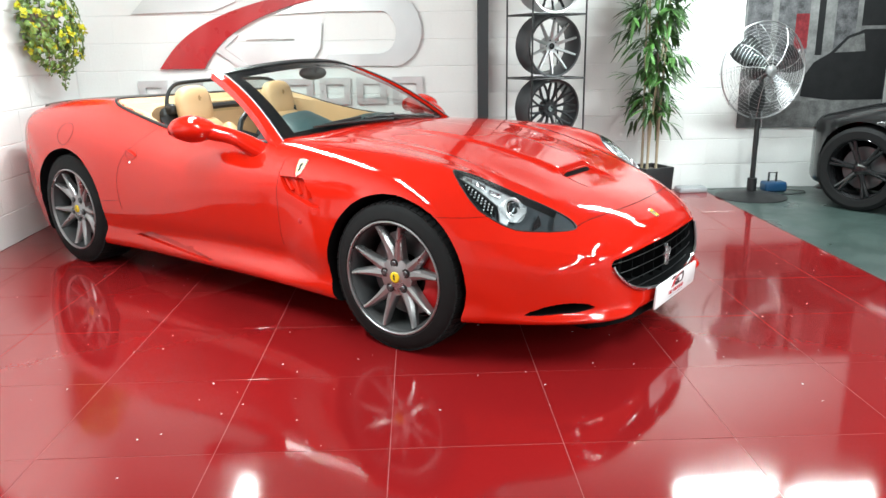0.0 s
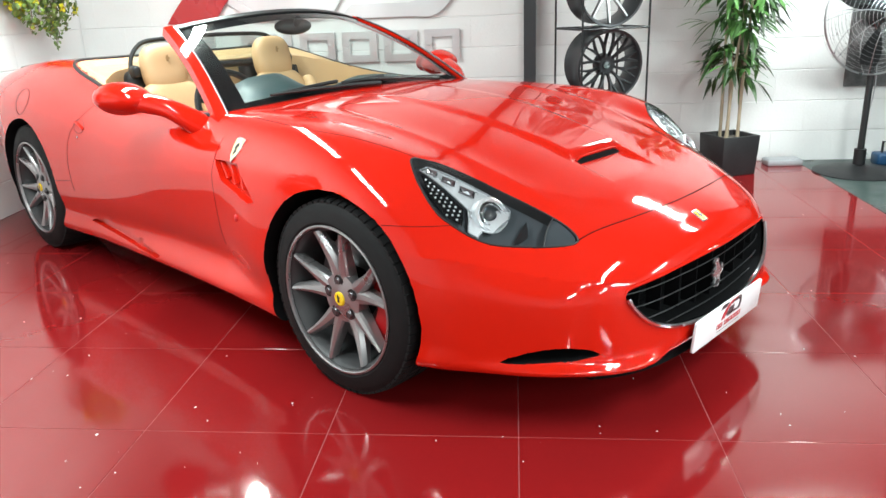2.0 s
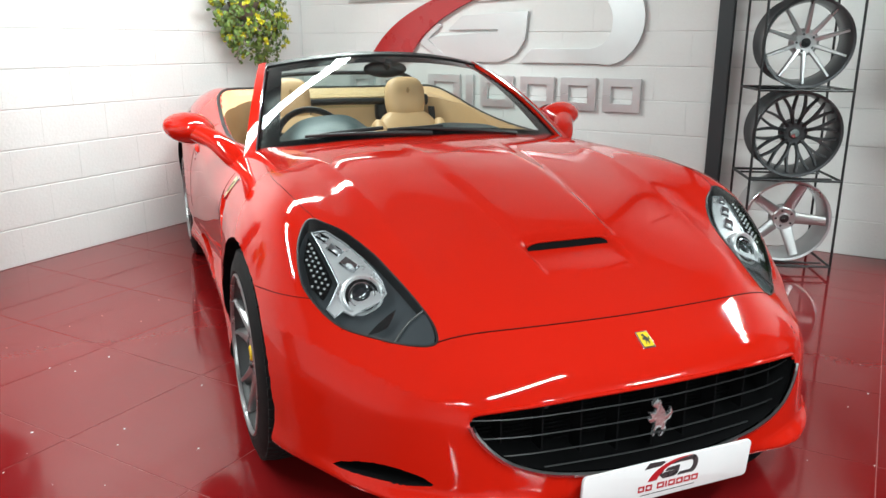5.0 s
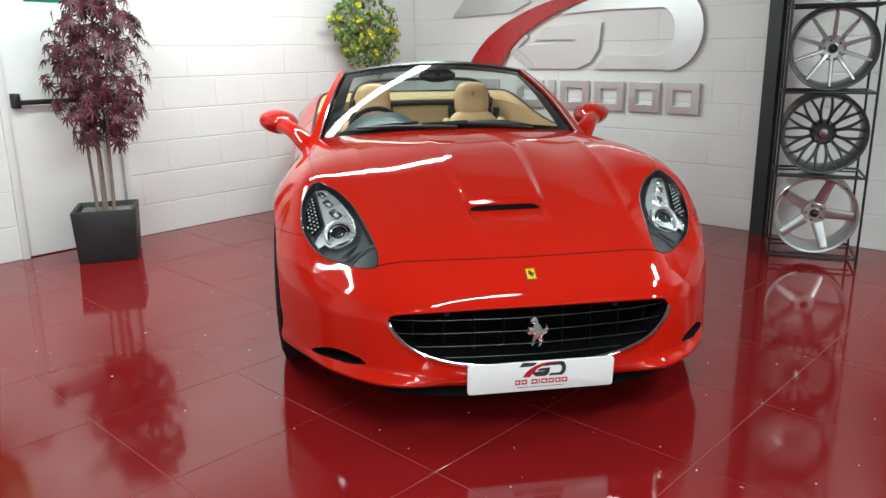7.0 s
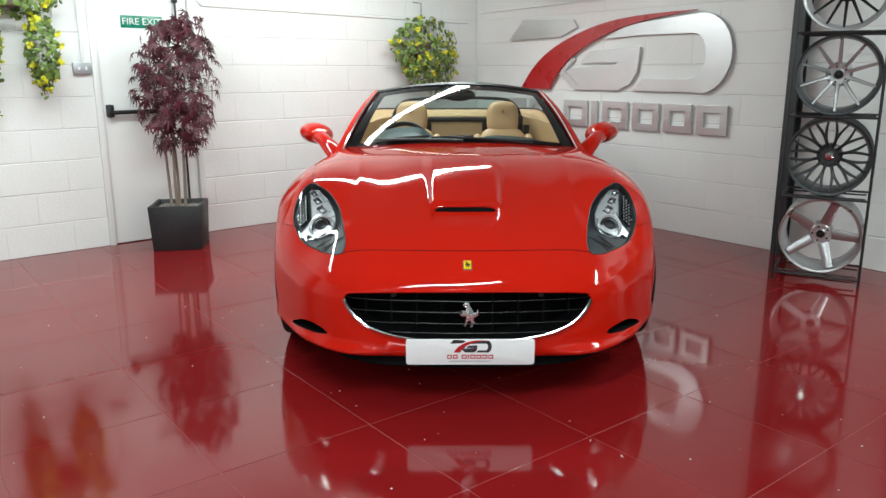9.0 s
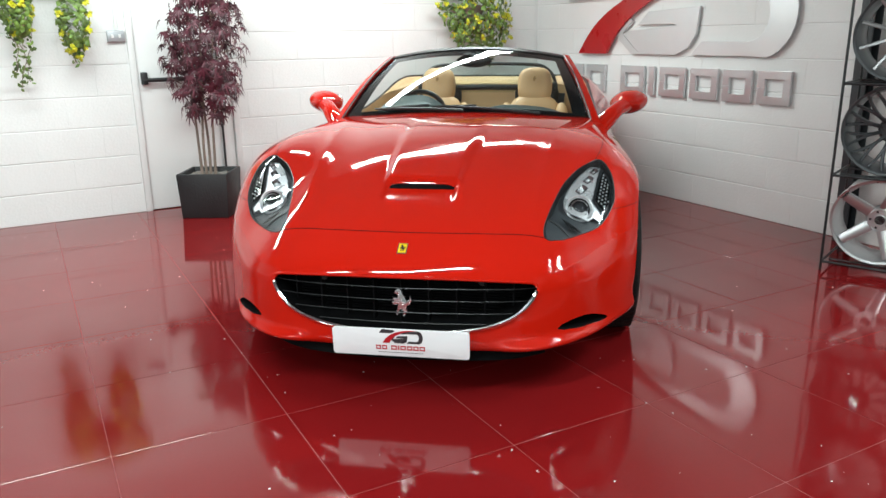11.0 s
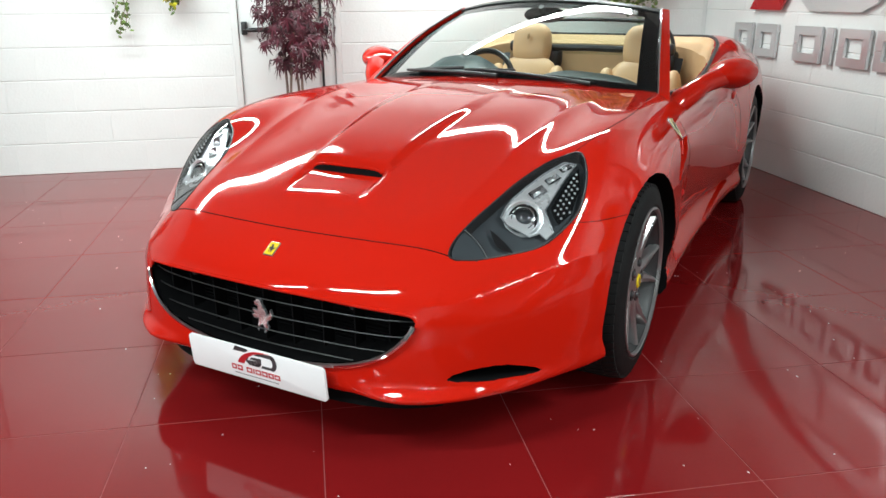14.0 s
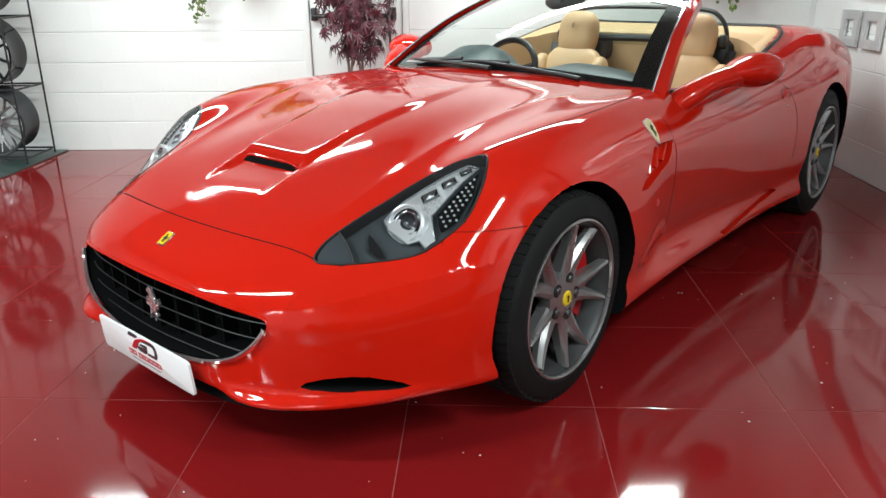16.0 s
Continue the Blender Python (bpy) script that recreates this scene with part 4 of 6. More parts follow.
    # wedge-shaped side light ahead of the projector
    wedge = [(0.545, 0.585), (0.562, 0.60), (0.578, 0.62), (0.572, 0.645), (0.56, 0.668), (0.553, 0.64), (0.548, 0.61)]
    lamp_patch("side_light", wedge, 0.0185, s, GLOSSBLACK, cover, 1.0, 3)
    # projector, looking ahead
    h = float(height_on(np.array([0.474]), np.array([0.658]))[0])
    out = Vector(gradient(body_at, np.array([[0.474, s * 0.658, h]]), 1e-3)[0])
    ahead = (out * 0.75 + Vector((0.6, 0, 0))).normalized()
    side = Vector((0, 0, 1)).cross(ahead).normalized()
    m = Matrix((ahead, side, ahead.cross(side))).transposed().to_4x4()
    m.translation = Vector((0.474, s * 0.658, h)) - out * 0.006 - ahead * 0.031
    m = m @ Matrix.Scale(0.80, 4)
    for name, prof, mat in (("projector_bezel", [(0.055, 0.028), (0.058, 0.038), (0.064, 0.043), (0.072, 0.038), (0.077, 0.0)], SILVER),
                            ("projector_step", [(0.045, 0.024), (0.057, 0.032)], GLOSSBLACK),
                            ("projector_ring", [(0.038, 0.026), (0.041, 0.037), (0.045, 0.035), (0.048, 0.022)], CHROME),
                            ("projector_bowl", [(0.001, 0.020), (0.040, 0.026)], GLOSSBLACK)):
        bm = lathe(prof, 36, "X")
        bmesh.ops.transform(bm, matrix=m, verts=bm.verts)
        part(name, bm, mat, cover)
    bm = bmesh.new()
    bmesh.ops.create_uvsphere(bm, u_segments=24, v_segments=14, radius=0.037, matrix=m @ Matrix.LocRotScale((0.012, 0, 0), None, (0.75, 1, 1)))
    part("projector_lens", bm, LENSBALL, cover)


LENSBALL = surface("dark_glass_ball", (0.02, 0.022, 0.026), 0.04, 0.0, 0.05, 20, 200, rough_vary=0.01, spec=0.9)
for s in (1, -1):
    head_lamp(s)


# ---- nose ----
def grille_half(z):
    """How far the grille reaches to the side at height z."""
    ys = np.linspace(0, 0.55, 120)
    d = poly_sd(ys, np.full(120, z), GRILLE)
    ins = ys[d < 0]
    return float(ins.max()) if len(ins) else 0.0


SLATGREY = surface("dull_chrome_slat", (0.030, 0.030, 0.032), 0.4, 0.6, 0.1, 20, 200)
EMBLEM = surface("polished_emblem", (0.66, 0.66, 0.68), 0.16, 0.85, 0.1, 60, 300)


def nose_parts():
    rim = [(y, z) for y, z in GRILLE]
    low = sorted([(y, z) for y, z in rim if z < 0.440 - 0.0 * abs(y)], key=lambda q: q[0])
    ya = [q[0] for q in low]
    line = []
    for y, z in low:
        line.append((float(NOSE(np.array(y))) + float(NOSE_Z(np.array(z))) + 0.001, y, z))
    part("grille_trim", tube([(x + 0.004, y, z) for x, y, z in fine(line, 70)], 0.0085, 8), CHROME, roadster, "bright chrome grille trim")
    high = sorted([(y, z) for y, z in rim if z >= 0.440], key=lambda q: q[0])
    edge = [(float(NOSE(np.array(y))) + float(NOSE_Z(np.array(z))) - 0.006, y, z + 0.001) for y, z in high]
    part("grille_lip", tube([tuple(q) for q in fine(edge, 70)], 0.006, 8), PAINT, roadster)
    for z in (0.432, 0.386, 0.340, 0.300):
        half = grille_half(z) - 0.004
        ys = np.linspace(-half, half, 24)
        bm = tube([(float(NOSE(np.array(y))) + float(NOSE_Z(np.array(z))) - 0.026, y, z) for y in ys], 0.0024, 6, flat=0.8)
        part("grille_slat", bm, SLATGREY, roadster)
    for k in range(-4, 5):
        y = 0.105 * k
        z0, z1 = 0.478 - 0.05 * y * y, 0.28 + 0.42 * y * y
        x = float(NOSE(np.array(y))) - 0.040
        part("grille_rib", box(x - 0.05, x, y - 0.0025, y + 0.0025, z0 - (z0 - z1) * 0.93, z0 - 0.005), MATBLACK, roadster)
    bm = bmesh.new()
    for k in range(16):
        z = 0.282 + 0.012 * k
        half = grille_half(z)
        if half > 0.05:
            box(0.745, 0.752, -half, half, z, z + 0.005, bm=bm)
    tagged(part("radiator_core", bm, MATBLACK, roadster, smooth=0), kind="stuff")
    for s in (1, -1):
        bm = lathe([(0.001, 0.006), (0.011, 0.006), (0.013, 0.0), (0.013, -0.01)], 16, "X")
        bmesh.ops.translate(bm, verts=bm.verts, vec=(0.855, s * 0.305, 0.452))
        part("parking_sensor", bm, BLACK, roadster)
    # chrome figure on the grille: a plain upright shape
    fig = [(-0.010, 0.055), (0.002, 0.050), (0.006, 0.034), (0.016, 0.020), (0.022, 0.004), (0.034, 0.012), (0.036, 0.026), (0.042, 0.010), (0.036, -0.006), (0.024, -0.012), (0.020, -0.024), (0.026, -0.034), (0.014, -0.052), (0.006, -0.054), (0.012, -0.036), (0.004, -0.024), (-0.006, -0.030),
           (-0.012, -0.050), (-0.018, -0.048), (-0.012, -0.024), (-0.010, -0.006), (-0.026, -0.010), (-0.034, 0.002), (-0.022, 0.004), (-0.030, 0.018), (-0.012, 0.016), (-0.010, 0.030), (-0.022, 0.036), (-0.022, 0.044)]
    m = Matrix.Translation((0.897, 0.004, 0.378)) @ pose(0, 0, 0, 90, 0, 90)
    part("grille_emblem", prism(fig, 0.0, 0.010, m, 0.0015), EMBLEM, roadster, "small chrome emblem")
    # enamel badge above the grille
    z = float(height_on(np.array([0.829]), np.array([0.0]))[0])
    nrm = gradient(body_at, np.array([[0.829, 0, z]]), 1e-3)[0]
    m = Matrix.Translation((0.829, 0, z)) @ Matrix.Rotation(math.atan2(nrm[0], nrm[2]), 4, "Y")
    badge = part("bonnet_badge", box(-0.027, 0.027, -0.019, 0.019, -0.002, 0.004, 0.002), CHROME, roadster, "small yellow enamel badge in a bright rim")
    badge.matrix_local = m
    part("badge_field", box(-0.023, 0.023, -0.0155, 0.0155, 0.004, 0.0052), YELLOW, badge)
    part("badge_mark", prism([(-0.3 * y, 0.3 * x) for x, y in fig], 0.0052, 0.0062, pose(0, 0, 0, 0, 0, 0)), BLACK, badge)
    # splitter and lower mouth
    ys = np.linspace(-0.54, 0.54, 40)
    bm = bmesh.new()
    rings = []
    for y in ys:
        x = float(NOSE(np.array(y))) - 0.018 - 0.05 * abs(y / 0.54) ** 4
        rings.append([bm.verts.new(p) for p in ((x - 0.25, y, 0.150), (x - 0.01, y, 0.146), (x, y, 0.152), (x - 0.004, y, 0.164), (x - 0.04, y, 0.200), (x - 0.25, y, 0.22))])
    for a, b in zip(rings, rings[1:]):
        for q in range(6):
            bm.faces.new((a[q], a[(q + 1) % 6], b[(q + 1) % 6], b[q]))
    bm.faces.new(rings[0])
    bm.faces.new(rings[-1][::-1])
    bmesh.ops.recalc_face_normals(bm, faces=bm.faces)
    part("front_splitter", bm, MATBLACK, roadster, "black plastic splitter")


nose_parts()


def bonnet_scoop():
    """The dark mouth under the raised edge in the middle of the bonnet, with its red lip."""
    ys = np.linspace(-0.138, 0.138, 30)
    z0 = skin_top(np.full(30, 0.428), ys)
    bm = bmesh.new()
    rings = []
    for y, z in zip(ys, z0):
        t = z + 0.019 - 0.012 * abs(y / 0.138) ** 8
        rings.append([bm.verts.new(p) for p in ((0.436, y, z - 0.004), (0.430, y, t - 0.004), (0.412, y, t), (0.38, y, t), (0.38, y, z - 0.02))])
    for a, b in zip(rings, rings[1:]):
        for q in range(5):
            bm.faces.new((a[q], a[(q + 1) % 5], b[(q + 1) % 5], b[q]))
    bm.faces.new(rings[0])
    bm.faces.new(rings[-1][::-1])
    bmesh.ops.recalc_face_normals(bm, faces=bm.faces)
    part("bonnet_scoop", bm, MATBLACK, roadster, "black air slot")
    lip = [(0.424, y, z + 0.020 - 0.012 * abs(y / 0.138) ** 8) for y, z in zip(ys, z0)]
    part("scoop_lip", tube(lip, 0.0045, 8), PAINT, roadster)


bonnet_scoop()
PLATE = surface("white_plate_acrylic", (0.82, 0.83, 0.85), 0.18, 0, 0.02, 10, 150)
REDINK = surface("red_print", (0.45, 0.012, 0.02), 0.3, 0, 0.05, 20, 200)
DARKINK = surface("dark_grey_print", (0.04, 0.04, 0.045), 0.3, 0, 0.05, 20, 200)


def emblem_outlines():
    """The dealer's mark as plain shapes: a red swoosh and grey bars (x to the right, y up, about 2.3 wide)."""
    arc_out = [(-1.0 + 0.02, 0.0), (-0.80, 0.27), (-0.52, 0.50), (-0.15, 0.67), (0.30, 0.77), (0.95, 0.80)]
    arc_in = [(0.95, 0.795), (0.42, 0.715), (0.02, 0.585), (-0.28, 0.41), (-0.48, 0.21), (-0.60, 0.0)]
    swoosh = [tuple(p) for p in fine(arc_out, 24)] + [tuple(p) for p in fine(arc_in, 24)]
    left_bar = [(-1.18, 0.58), (-0.99, 0.825), (-0.34, 0.785), (-0.29, 0.70), (-0.49, 0.60)]
    d_out = [(0.30, 0.70), (0.98, 0.765)] + [(1.0 + 0.27 * math.sin(a), 0.375 + 0.39 * math.cos(a)) for a in np.linspace(0.15, math.pi - 0.15, 14)] + [(0.93, 0.0), (0.36, 0.0), (0.46, 0.13)]
    d_in = [(0.90, 0.13)] + [(0.92 + 0.13 * math.sin(a), 0.36 - 0.22 * math.cos(a)) for a in np.linspace(0.15, math.pi - 0.15, 10)] + [(0.45, 0.58), (0.02, 0.555), (0.10, 0.60)]
    s_low = [(-0.20, 0.0), (0.20, 0.0), (0.33, 0.07), (0.40, 0.20), (0.42, 0.46), (-0.12, 0.43), (-0.24, 0.30), (0.18, 0.30), (0.18, 0.28), (-0.34, 0.24), (-0.42, 0.215)]
    tail = [(-0.42, 0.21), (-0.30, 0.34), (-0.34, 0.38), (-0.52, 0.20), (-0.30, 0.0), (-0.20, 0.0)]
    return swoosh, [left_bar, d_out + d_in, s_low, tail]


def word_blocks():
    """Eight plain blocks in the place and size of the word below the mark: (x0, x1) each."""
    return [(-1.06, -0.85), (-0.80, -0.58), (-0.40, -0.155), (-0.11, -0.055), (0.0, 0.235), (0.285, 0.515), (0.56, 0.785), (0.83, 1.06)]


def block_outline(x0, x1, h):
    """One plain block with a slot through it."""
    t = h * 0.25
    if x1 - x0 < 0.1 * h / 0.235:
        return [(x0, 0), (x1, 0), (x1, h), (x0, h)]
    m = h / 2
    return [(x0, 0), (x1, 0), (x1, h), (x0, h), (x0, m + 0.001), (x0 + t, m + 0.001), (x0 + t, h - t), (x1 - t, h - t), (x1 - t, t), (x0 + t, t), (x0 + t, m - 0.001), (x0, m - 0.001)]


def number_plate():
    corner = [(cx * 0.248 + 0.012 * math.cos(a), cy * 0.0435 + 0.012 * math.sin(a)) for cx, cy, a0 in ((1, 1, 0), (-1, 1, 90), (-1, -1, 180), (1, -1, 270)) for a in (radians(a0 + 22.5 * k) for k in range(5))]
    plate = part("show_plate", prism(corner, -0.004, 0.0036, bevel=0.001), PLATE, roadster, "white show plate with the dealer's mark")
    plate.matrix_local = Matrix.Translation((0.953, 0.010, 0.236)) @ pose(0, 0, 0, 90, 0, 90) @ pose(0, 0, 0, 5, 0, 0)
    swoosh, bars = emblem_outlines()
    k = 0.068
    part("plate_mark", prism([(x * k, y * k + 0.0) for x, y in swoosh], 0.0036, 0.0052), REDINK, plate)
    for o in bars:
        part("plate_mark", prism([(x * k, y * k + 0.0) for x, y in o], 0.0036, 0.0048), DARKINK, plate)
    for i, (x0, x1) in enumerate(word_blocks()):
        part("plate_word", prism([(x, y - 0.028) for x, y in block_outline(x0 * 0.088, x1 * 0.088, 0.0175)], 0.0036, 0.0048), REDINK, plate)
    part("plate_line", box(-0.085, 0.085, -0.040, -0.0385, 0.0036, 0.0046), DARKINK, plate)


number_plate()


# ---- wings and doors ----
def wing_parts(s):
    q = drop_on([(-0.60, s * 0.88, 0.795)])[0]
    n = Vector(gradient(body_at, np.array([q]), 1e-3)[0])
    zax = Vector((0, 0, 1)) - n * n.z
    zax.normalize()
    m = Matrix((zax.cross(n), zax, n)).transposed().to_4x4()
    m.translation = Vector(q)
    sh = [(-0.031, 0.045), (0.0, 0.050), (0.031, 0.045), (0.030, 0.005), (0.020, -0.030), (0.0, -0.055), (-0.020, -0.030), (-0.030, 0.005)]
    shield = part("wing_shield", prism(sh, -0.006, 0.003, m, 0.0015), CHROME, roadster, "yellow enamel shield in a bright rim")
    part("shield_field", prism([(x * 0.86, y * 0.88) for x, y in sh], 0.002, 0.0042, m), PALEYELLOW, shield)
    part("shield_mark", prism([(0.006, 0.026), (0.012, 0.012), (0.004, 0.004), (0.010, -0.012), (-0.002, -0.026), (-0.008, -0.020), (-0.004, -0.006), (-0.011, 0.006), (-0.004, 0.022)], 0.004, 0.0055, m), BLACK, shield)
    # vent blades behind the wheel
    for k in range(3):
        u = k / 3.5
        a = np.array([(-0.695 + 0.075 * k, s * 0.88, 0.718 - 0.020 * k * u), (-0.635 + 0.060 * k, s * 0.9, 0.668 - 0.014 * k)])
        p = drop_on(a) - np.array([(0, s * 0.026, 0), (0, s * 0.024, 0)])
        part("vent_blade", tube([tuple(p[0]), tuple(p[1])], 0.013, 8, flat=0.45), PAINT, roadster)
    # side repeater and door handle
    p = drop_on([(-0.565, s * 0.92, 0.533)])[0]
    bm = bmesh.new()
    bmesh.ops.create_uvsphere(bm, u_segments=14, v_segments=10, radius=1, matrix=Matrix.LocRotScale(Vector(p), None, (0.012, 0.006, 0.014)))
    part("side_repeater", bm, REDCAL, roadster)
    a = np.linspace(0, 2 * math.pi, 30, endpoint=False)
    ring = drop_on(np.stack([-1.995 + 0.052 * np.cos(a) - 0.010 * np.sin(a), np.full(30, s * 0.89), 0.757 + 0.038 * np.sin(a) + 0.006 * np.cos(a)], 1))
    part("handle_recess_gap", tube([tuple(v) for v in ring], 0.0012, 6, closed=True), SEAM, roadster)
    bar = drop_on(fine([(-2.035, s * 0.89, 0.775), (-1.99, s * 0.89, 0.765), (-1.945, s * 0.89, 0.745)], 10))
    part("door_handle", tube([(x, y + s * 0.001, z) for x, y, z in bar], [0.008, 0.011, 0.013, 0.013, 0.013, 0.013, 0.012, 0.011, 0.010, 0.007], 10, flat=0.5), PAINT, roadster)
    p = drop_on([(-2.00, s * 0.9, 0.70)])[0]
    bm = bmesh.new()
    bmesh.ops.create_uvsphere(bm, u_segments=12, v_segments=8, radius=0.006, matrix=Matrix.Translation(p))
    part("door_lock", bm, CHROME, roadster)


PALEYELLOW = surface("pale_yellow_enamel", (0.72, 0.64, 0.34), 0.25, 0, 0.05, 30, 200)
for s in (1, -1):
    wing_parts(s)


def boot_spoiler():
    bm = bmesh.new()
    ys = np.linspace(-0.62, 0.62, 40)
    z = -0.020 + height_on(np.full(40, -3.44) + 0.10 * (ys / 0.62) ** 2, ys)
    rings = []
    for y, h in zip(ys, z):
        x = -3.44 + 0.10 * (y / 0.62) ** 2
        t = 1 - abs(y / 0.62) ** 6
        rings.append([bm.verts.new(p) for p in ((x + 0.10, y, h + 0.010), (x, y, h + 0.022 + 0.014 * t), (x - 0.09, y, h + 0.026 + 0.016 * t), (x - 0.10, y, h + 0.005), (x, y, h - 0.02))])
    for a, b in zip(rings, rings[1:]):
        for q in range(5):
            bm.faces.new((a[q], a[(q + 1) % 5], b[(q + 1) % 5], b[q]))
    bm.faces.new(rings[0])
    bm.faces.new(rings[-1][::-1])
    bmesh.ops.recalc_face_normals(bm, faces=bm.faces)
    part("boot_spoiler", bm, GLOSSBLACK, roadster, "dark rear spoiler lip")


boot_spoiler()


# ---- cabin ----
def soft(name, cx, cy, cz, sx, sy, sz, mat, parent, tilt=0.0, power=4.0, label="", dent=0.0):
    """A padded block: a rounded box with full sides."""
    bm = bmesh.new()
    bmesh.ops.create_uvsphere(bm, u_segments=28, v_segments=18, radius=1)
    for v in bm.verts:
        x, y, z = v.co
        r = (abs(x) ** power + abs(y) ** power + abs(z) ** power) ** (-1 / power)
        v.co = Vector((x * r * sx * (1 - dent * (y * r) ** 2), y * r * sy, z * r * sz))
    m = Matrix.Translation((cx, cy, cz)) @ pose(0, 0, 0, 0, tilt, 0)
    bmesh.ops.transform(bm, matrix=m, verts=bm.verts)
    return part(name, bm, mat, parent, label, smooth=80)


def car_seat(cy):
    seat = soft("front_seat", -1.62, cy, 0.50, 0.26, 0.235, 0.09, TAN, roadster, -6, 4, "tan leather sports seat")
    soft("backrest", -2.00, cy, 0.66, 0.075, 0.20, 0.27, TAN, seat, -16, 3.2)
    for s in (1, -1):
        soft("side_bolster", -1.955, cy + s * 0.195, 0.63, 0.085, 0.055, 0.25, TAN, seat, -16, 2.6)
        soft("seat_bolster", -1.60, cy + s * 0.225, 0.545, 0.24, 0.05, 0.085, TAN, seat, -6, 2.6)
    soft("head_rest", -2.085, cy, 0.985, 0.06, 0.122, 0.13, TAN, seat, -10, 3.0)
    for k in (-0.09, 0.0, 0.09):
        pts = [(-1.935 - 0.29 * u, cy + k, 0.50 + 0.45 * u) for u in np.linspace(0, 0.9, 8)]
        part("seat_stitching", tube([(x + 0.014, y, z) for x, y, z in pts], 0.003, 5), SEAMTAN, seat)
    mark = [(-0.010, -0.016), (0.004, -0.018), (0.004, -0.006), (0.014, 0.0), (0.004, 0.006), (0.006, 0.018), (-0.006, 0.014), (-0.010, 0.002)]
    part("headrest_mark", prism(mark, 0.0, 0.002, Matrix.Translation((-2.024, cy, 1.04)) @ pose(0, 0, 0, 80, 0, 90)), SEAMTAN, seat)
    belt = tube([(-2.14, cy * 1.55, 0.93), (-2.08, cy * 1.52, 0.80), (-1.95, cy * 1.5, 0.55)], 0.022, 6, flat=0.1)
    part("seat_belt", belt, BLACK, roadster)


SEAMTAN = surface("brown_stitching", (0.30, 0.17, 0.07), 0.7, 0, 0.1, 60, 300)
for cy in (0.35, -0.35):
    car_seat(cy)


def dashboard():
    bm = bmesh.new()
    vs = np.linspace(-0.70, 0.70, 45)
    rings = []
    for y in vs:
        hump = 0.105 * math.exp(-((y + 0.37) / 0.20) ** 4) + 0.045 * math.exp(-((y - 0.34) / 0.24) ** 4)
        drop = 0.05 * (y / 0.7) ** 2
        rings.append([bm.verts.new(p) for p in ((-0.80 - 0.06 * abs(y), y, 0.870 - drop), (-1.0, y, 0.895 - drop + hump * 0.5), (-1.14, y, 0.895 - drop + hump), (-1.22, y, 0.87 - drop + hump), (-1.25, y, 0.82 - drop + hump * 0.5), (-1.22, y, 0.62), (-1.05, y, 0.5), (-0.80, y, 0.5))])
    for a, b in zip(rings, rings[1:]):
        for q in range(8):
            bm.faces.new((a[q], a[(q + 1) % 8], b[(q + 1) % 8], b[q]))
    bm.faces.new(rings[0])
    bm.faces.new(rings[-1][::-1])
    bmesh.ops.recalc_face_normals(bm, faces=bm.faces)
    dash = part("dashboard", bm, DARKTRIM, roadster, "dark leather dashboard", smooth=60)
    part("dash_band", tube([(-1.25, y, 0.735 - 0.03 * (y / 0.7) ** 2) for y in np.linspace(-0.68, 0.68, 20)], 0.05, 8, flat=0.9), TAN, dash)
    for y in (-0.06, 0.06, 0.62, -0.66):
        b2 = lathe([(0.001, 0.0), (0.038, 0.0), (0.044, -0.012), (0.044, -0.03)], 24, "X")
        bmesh.ops.transform(b2, matrix=Matrix.Translation((-1.265, y, 0.84 - 0.04 * (abs(y) > 0.5))) @ Matrix.Scale(-1, 4, (1, 0, 0)), verts=b2.verts)
        part("dash_vent", b2, BLACK, dash)
    wheel = bmesh.new()
    m = Matrix.Translation((-1.40, -0.37, 0.825)) @ pose(0, 0, 0, 0, 66, 0)
    tube([m @ Vector((0.178 * math.cos(a), 0.178 * math.sin(a), 0)) for a in np.linspace(0, 2 * math.pi, 40, endpoint=False)], 0.016, 8, wheel, closed=True)
    sw = part("steering_wheel", wheel, BLACK, roadster, "black leather steering wheel")
    hubm = lathe([(0.001, 0.03), (0.05, 0.028), (0.07, 0.0), (0.05, -0.03), (0.001, -0.03)], 24, "Z")
    bmesh.ops.transform(hubm, matrix=m, verts=hubm.verts)
    part("wheel_boss", hubm, BLACK, sw)
    for a in (0.35, math.pi - 0.35, -math.pi / 2):
        part("wheel_spoke", tube([m @ Vector((r * math.sin(a) * -1, r * math.cos(a), -0.005)) for r in (0.05, 0.11, 0.172)], 0.014, 6), BLACK, sw)
    soft("centre_console", -1.62, 0, 0.52, 0.42, 0.10, 0.10, DARKTRIM, roadster, 0, 5)
    part("column", tube([(-1.38, -0.37, 0.815), (-1.2, -0.37, 0.74)], 0.04, 10), BLACK, sw)


dashboard()


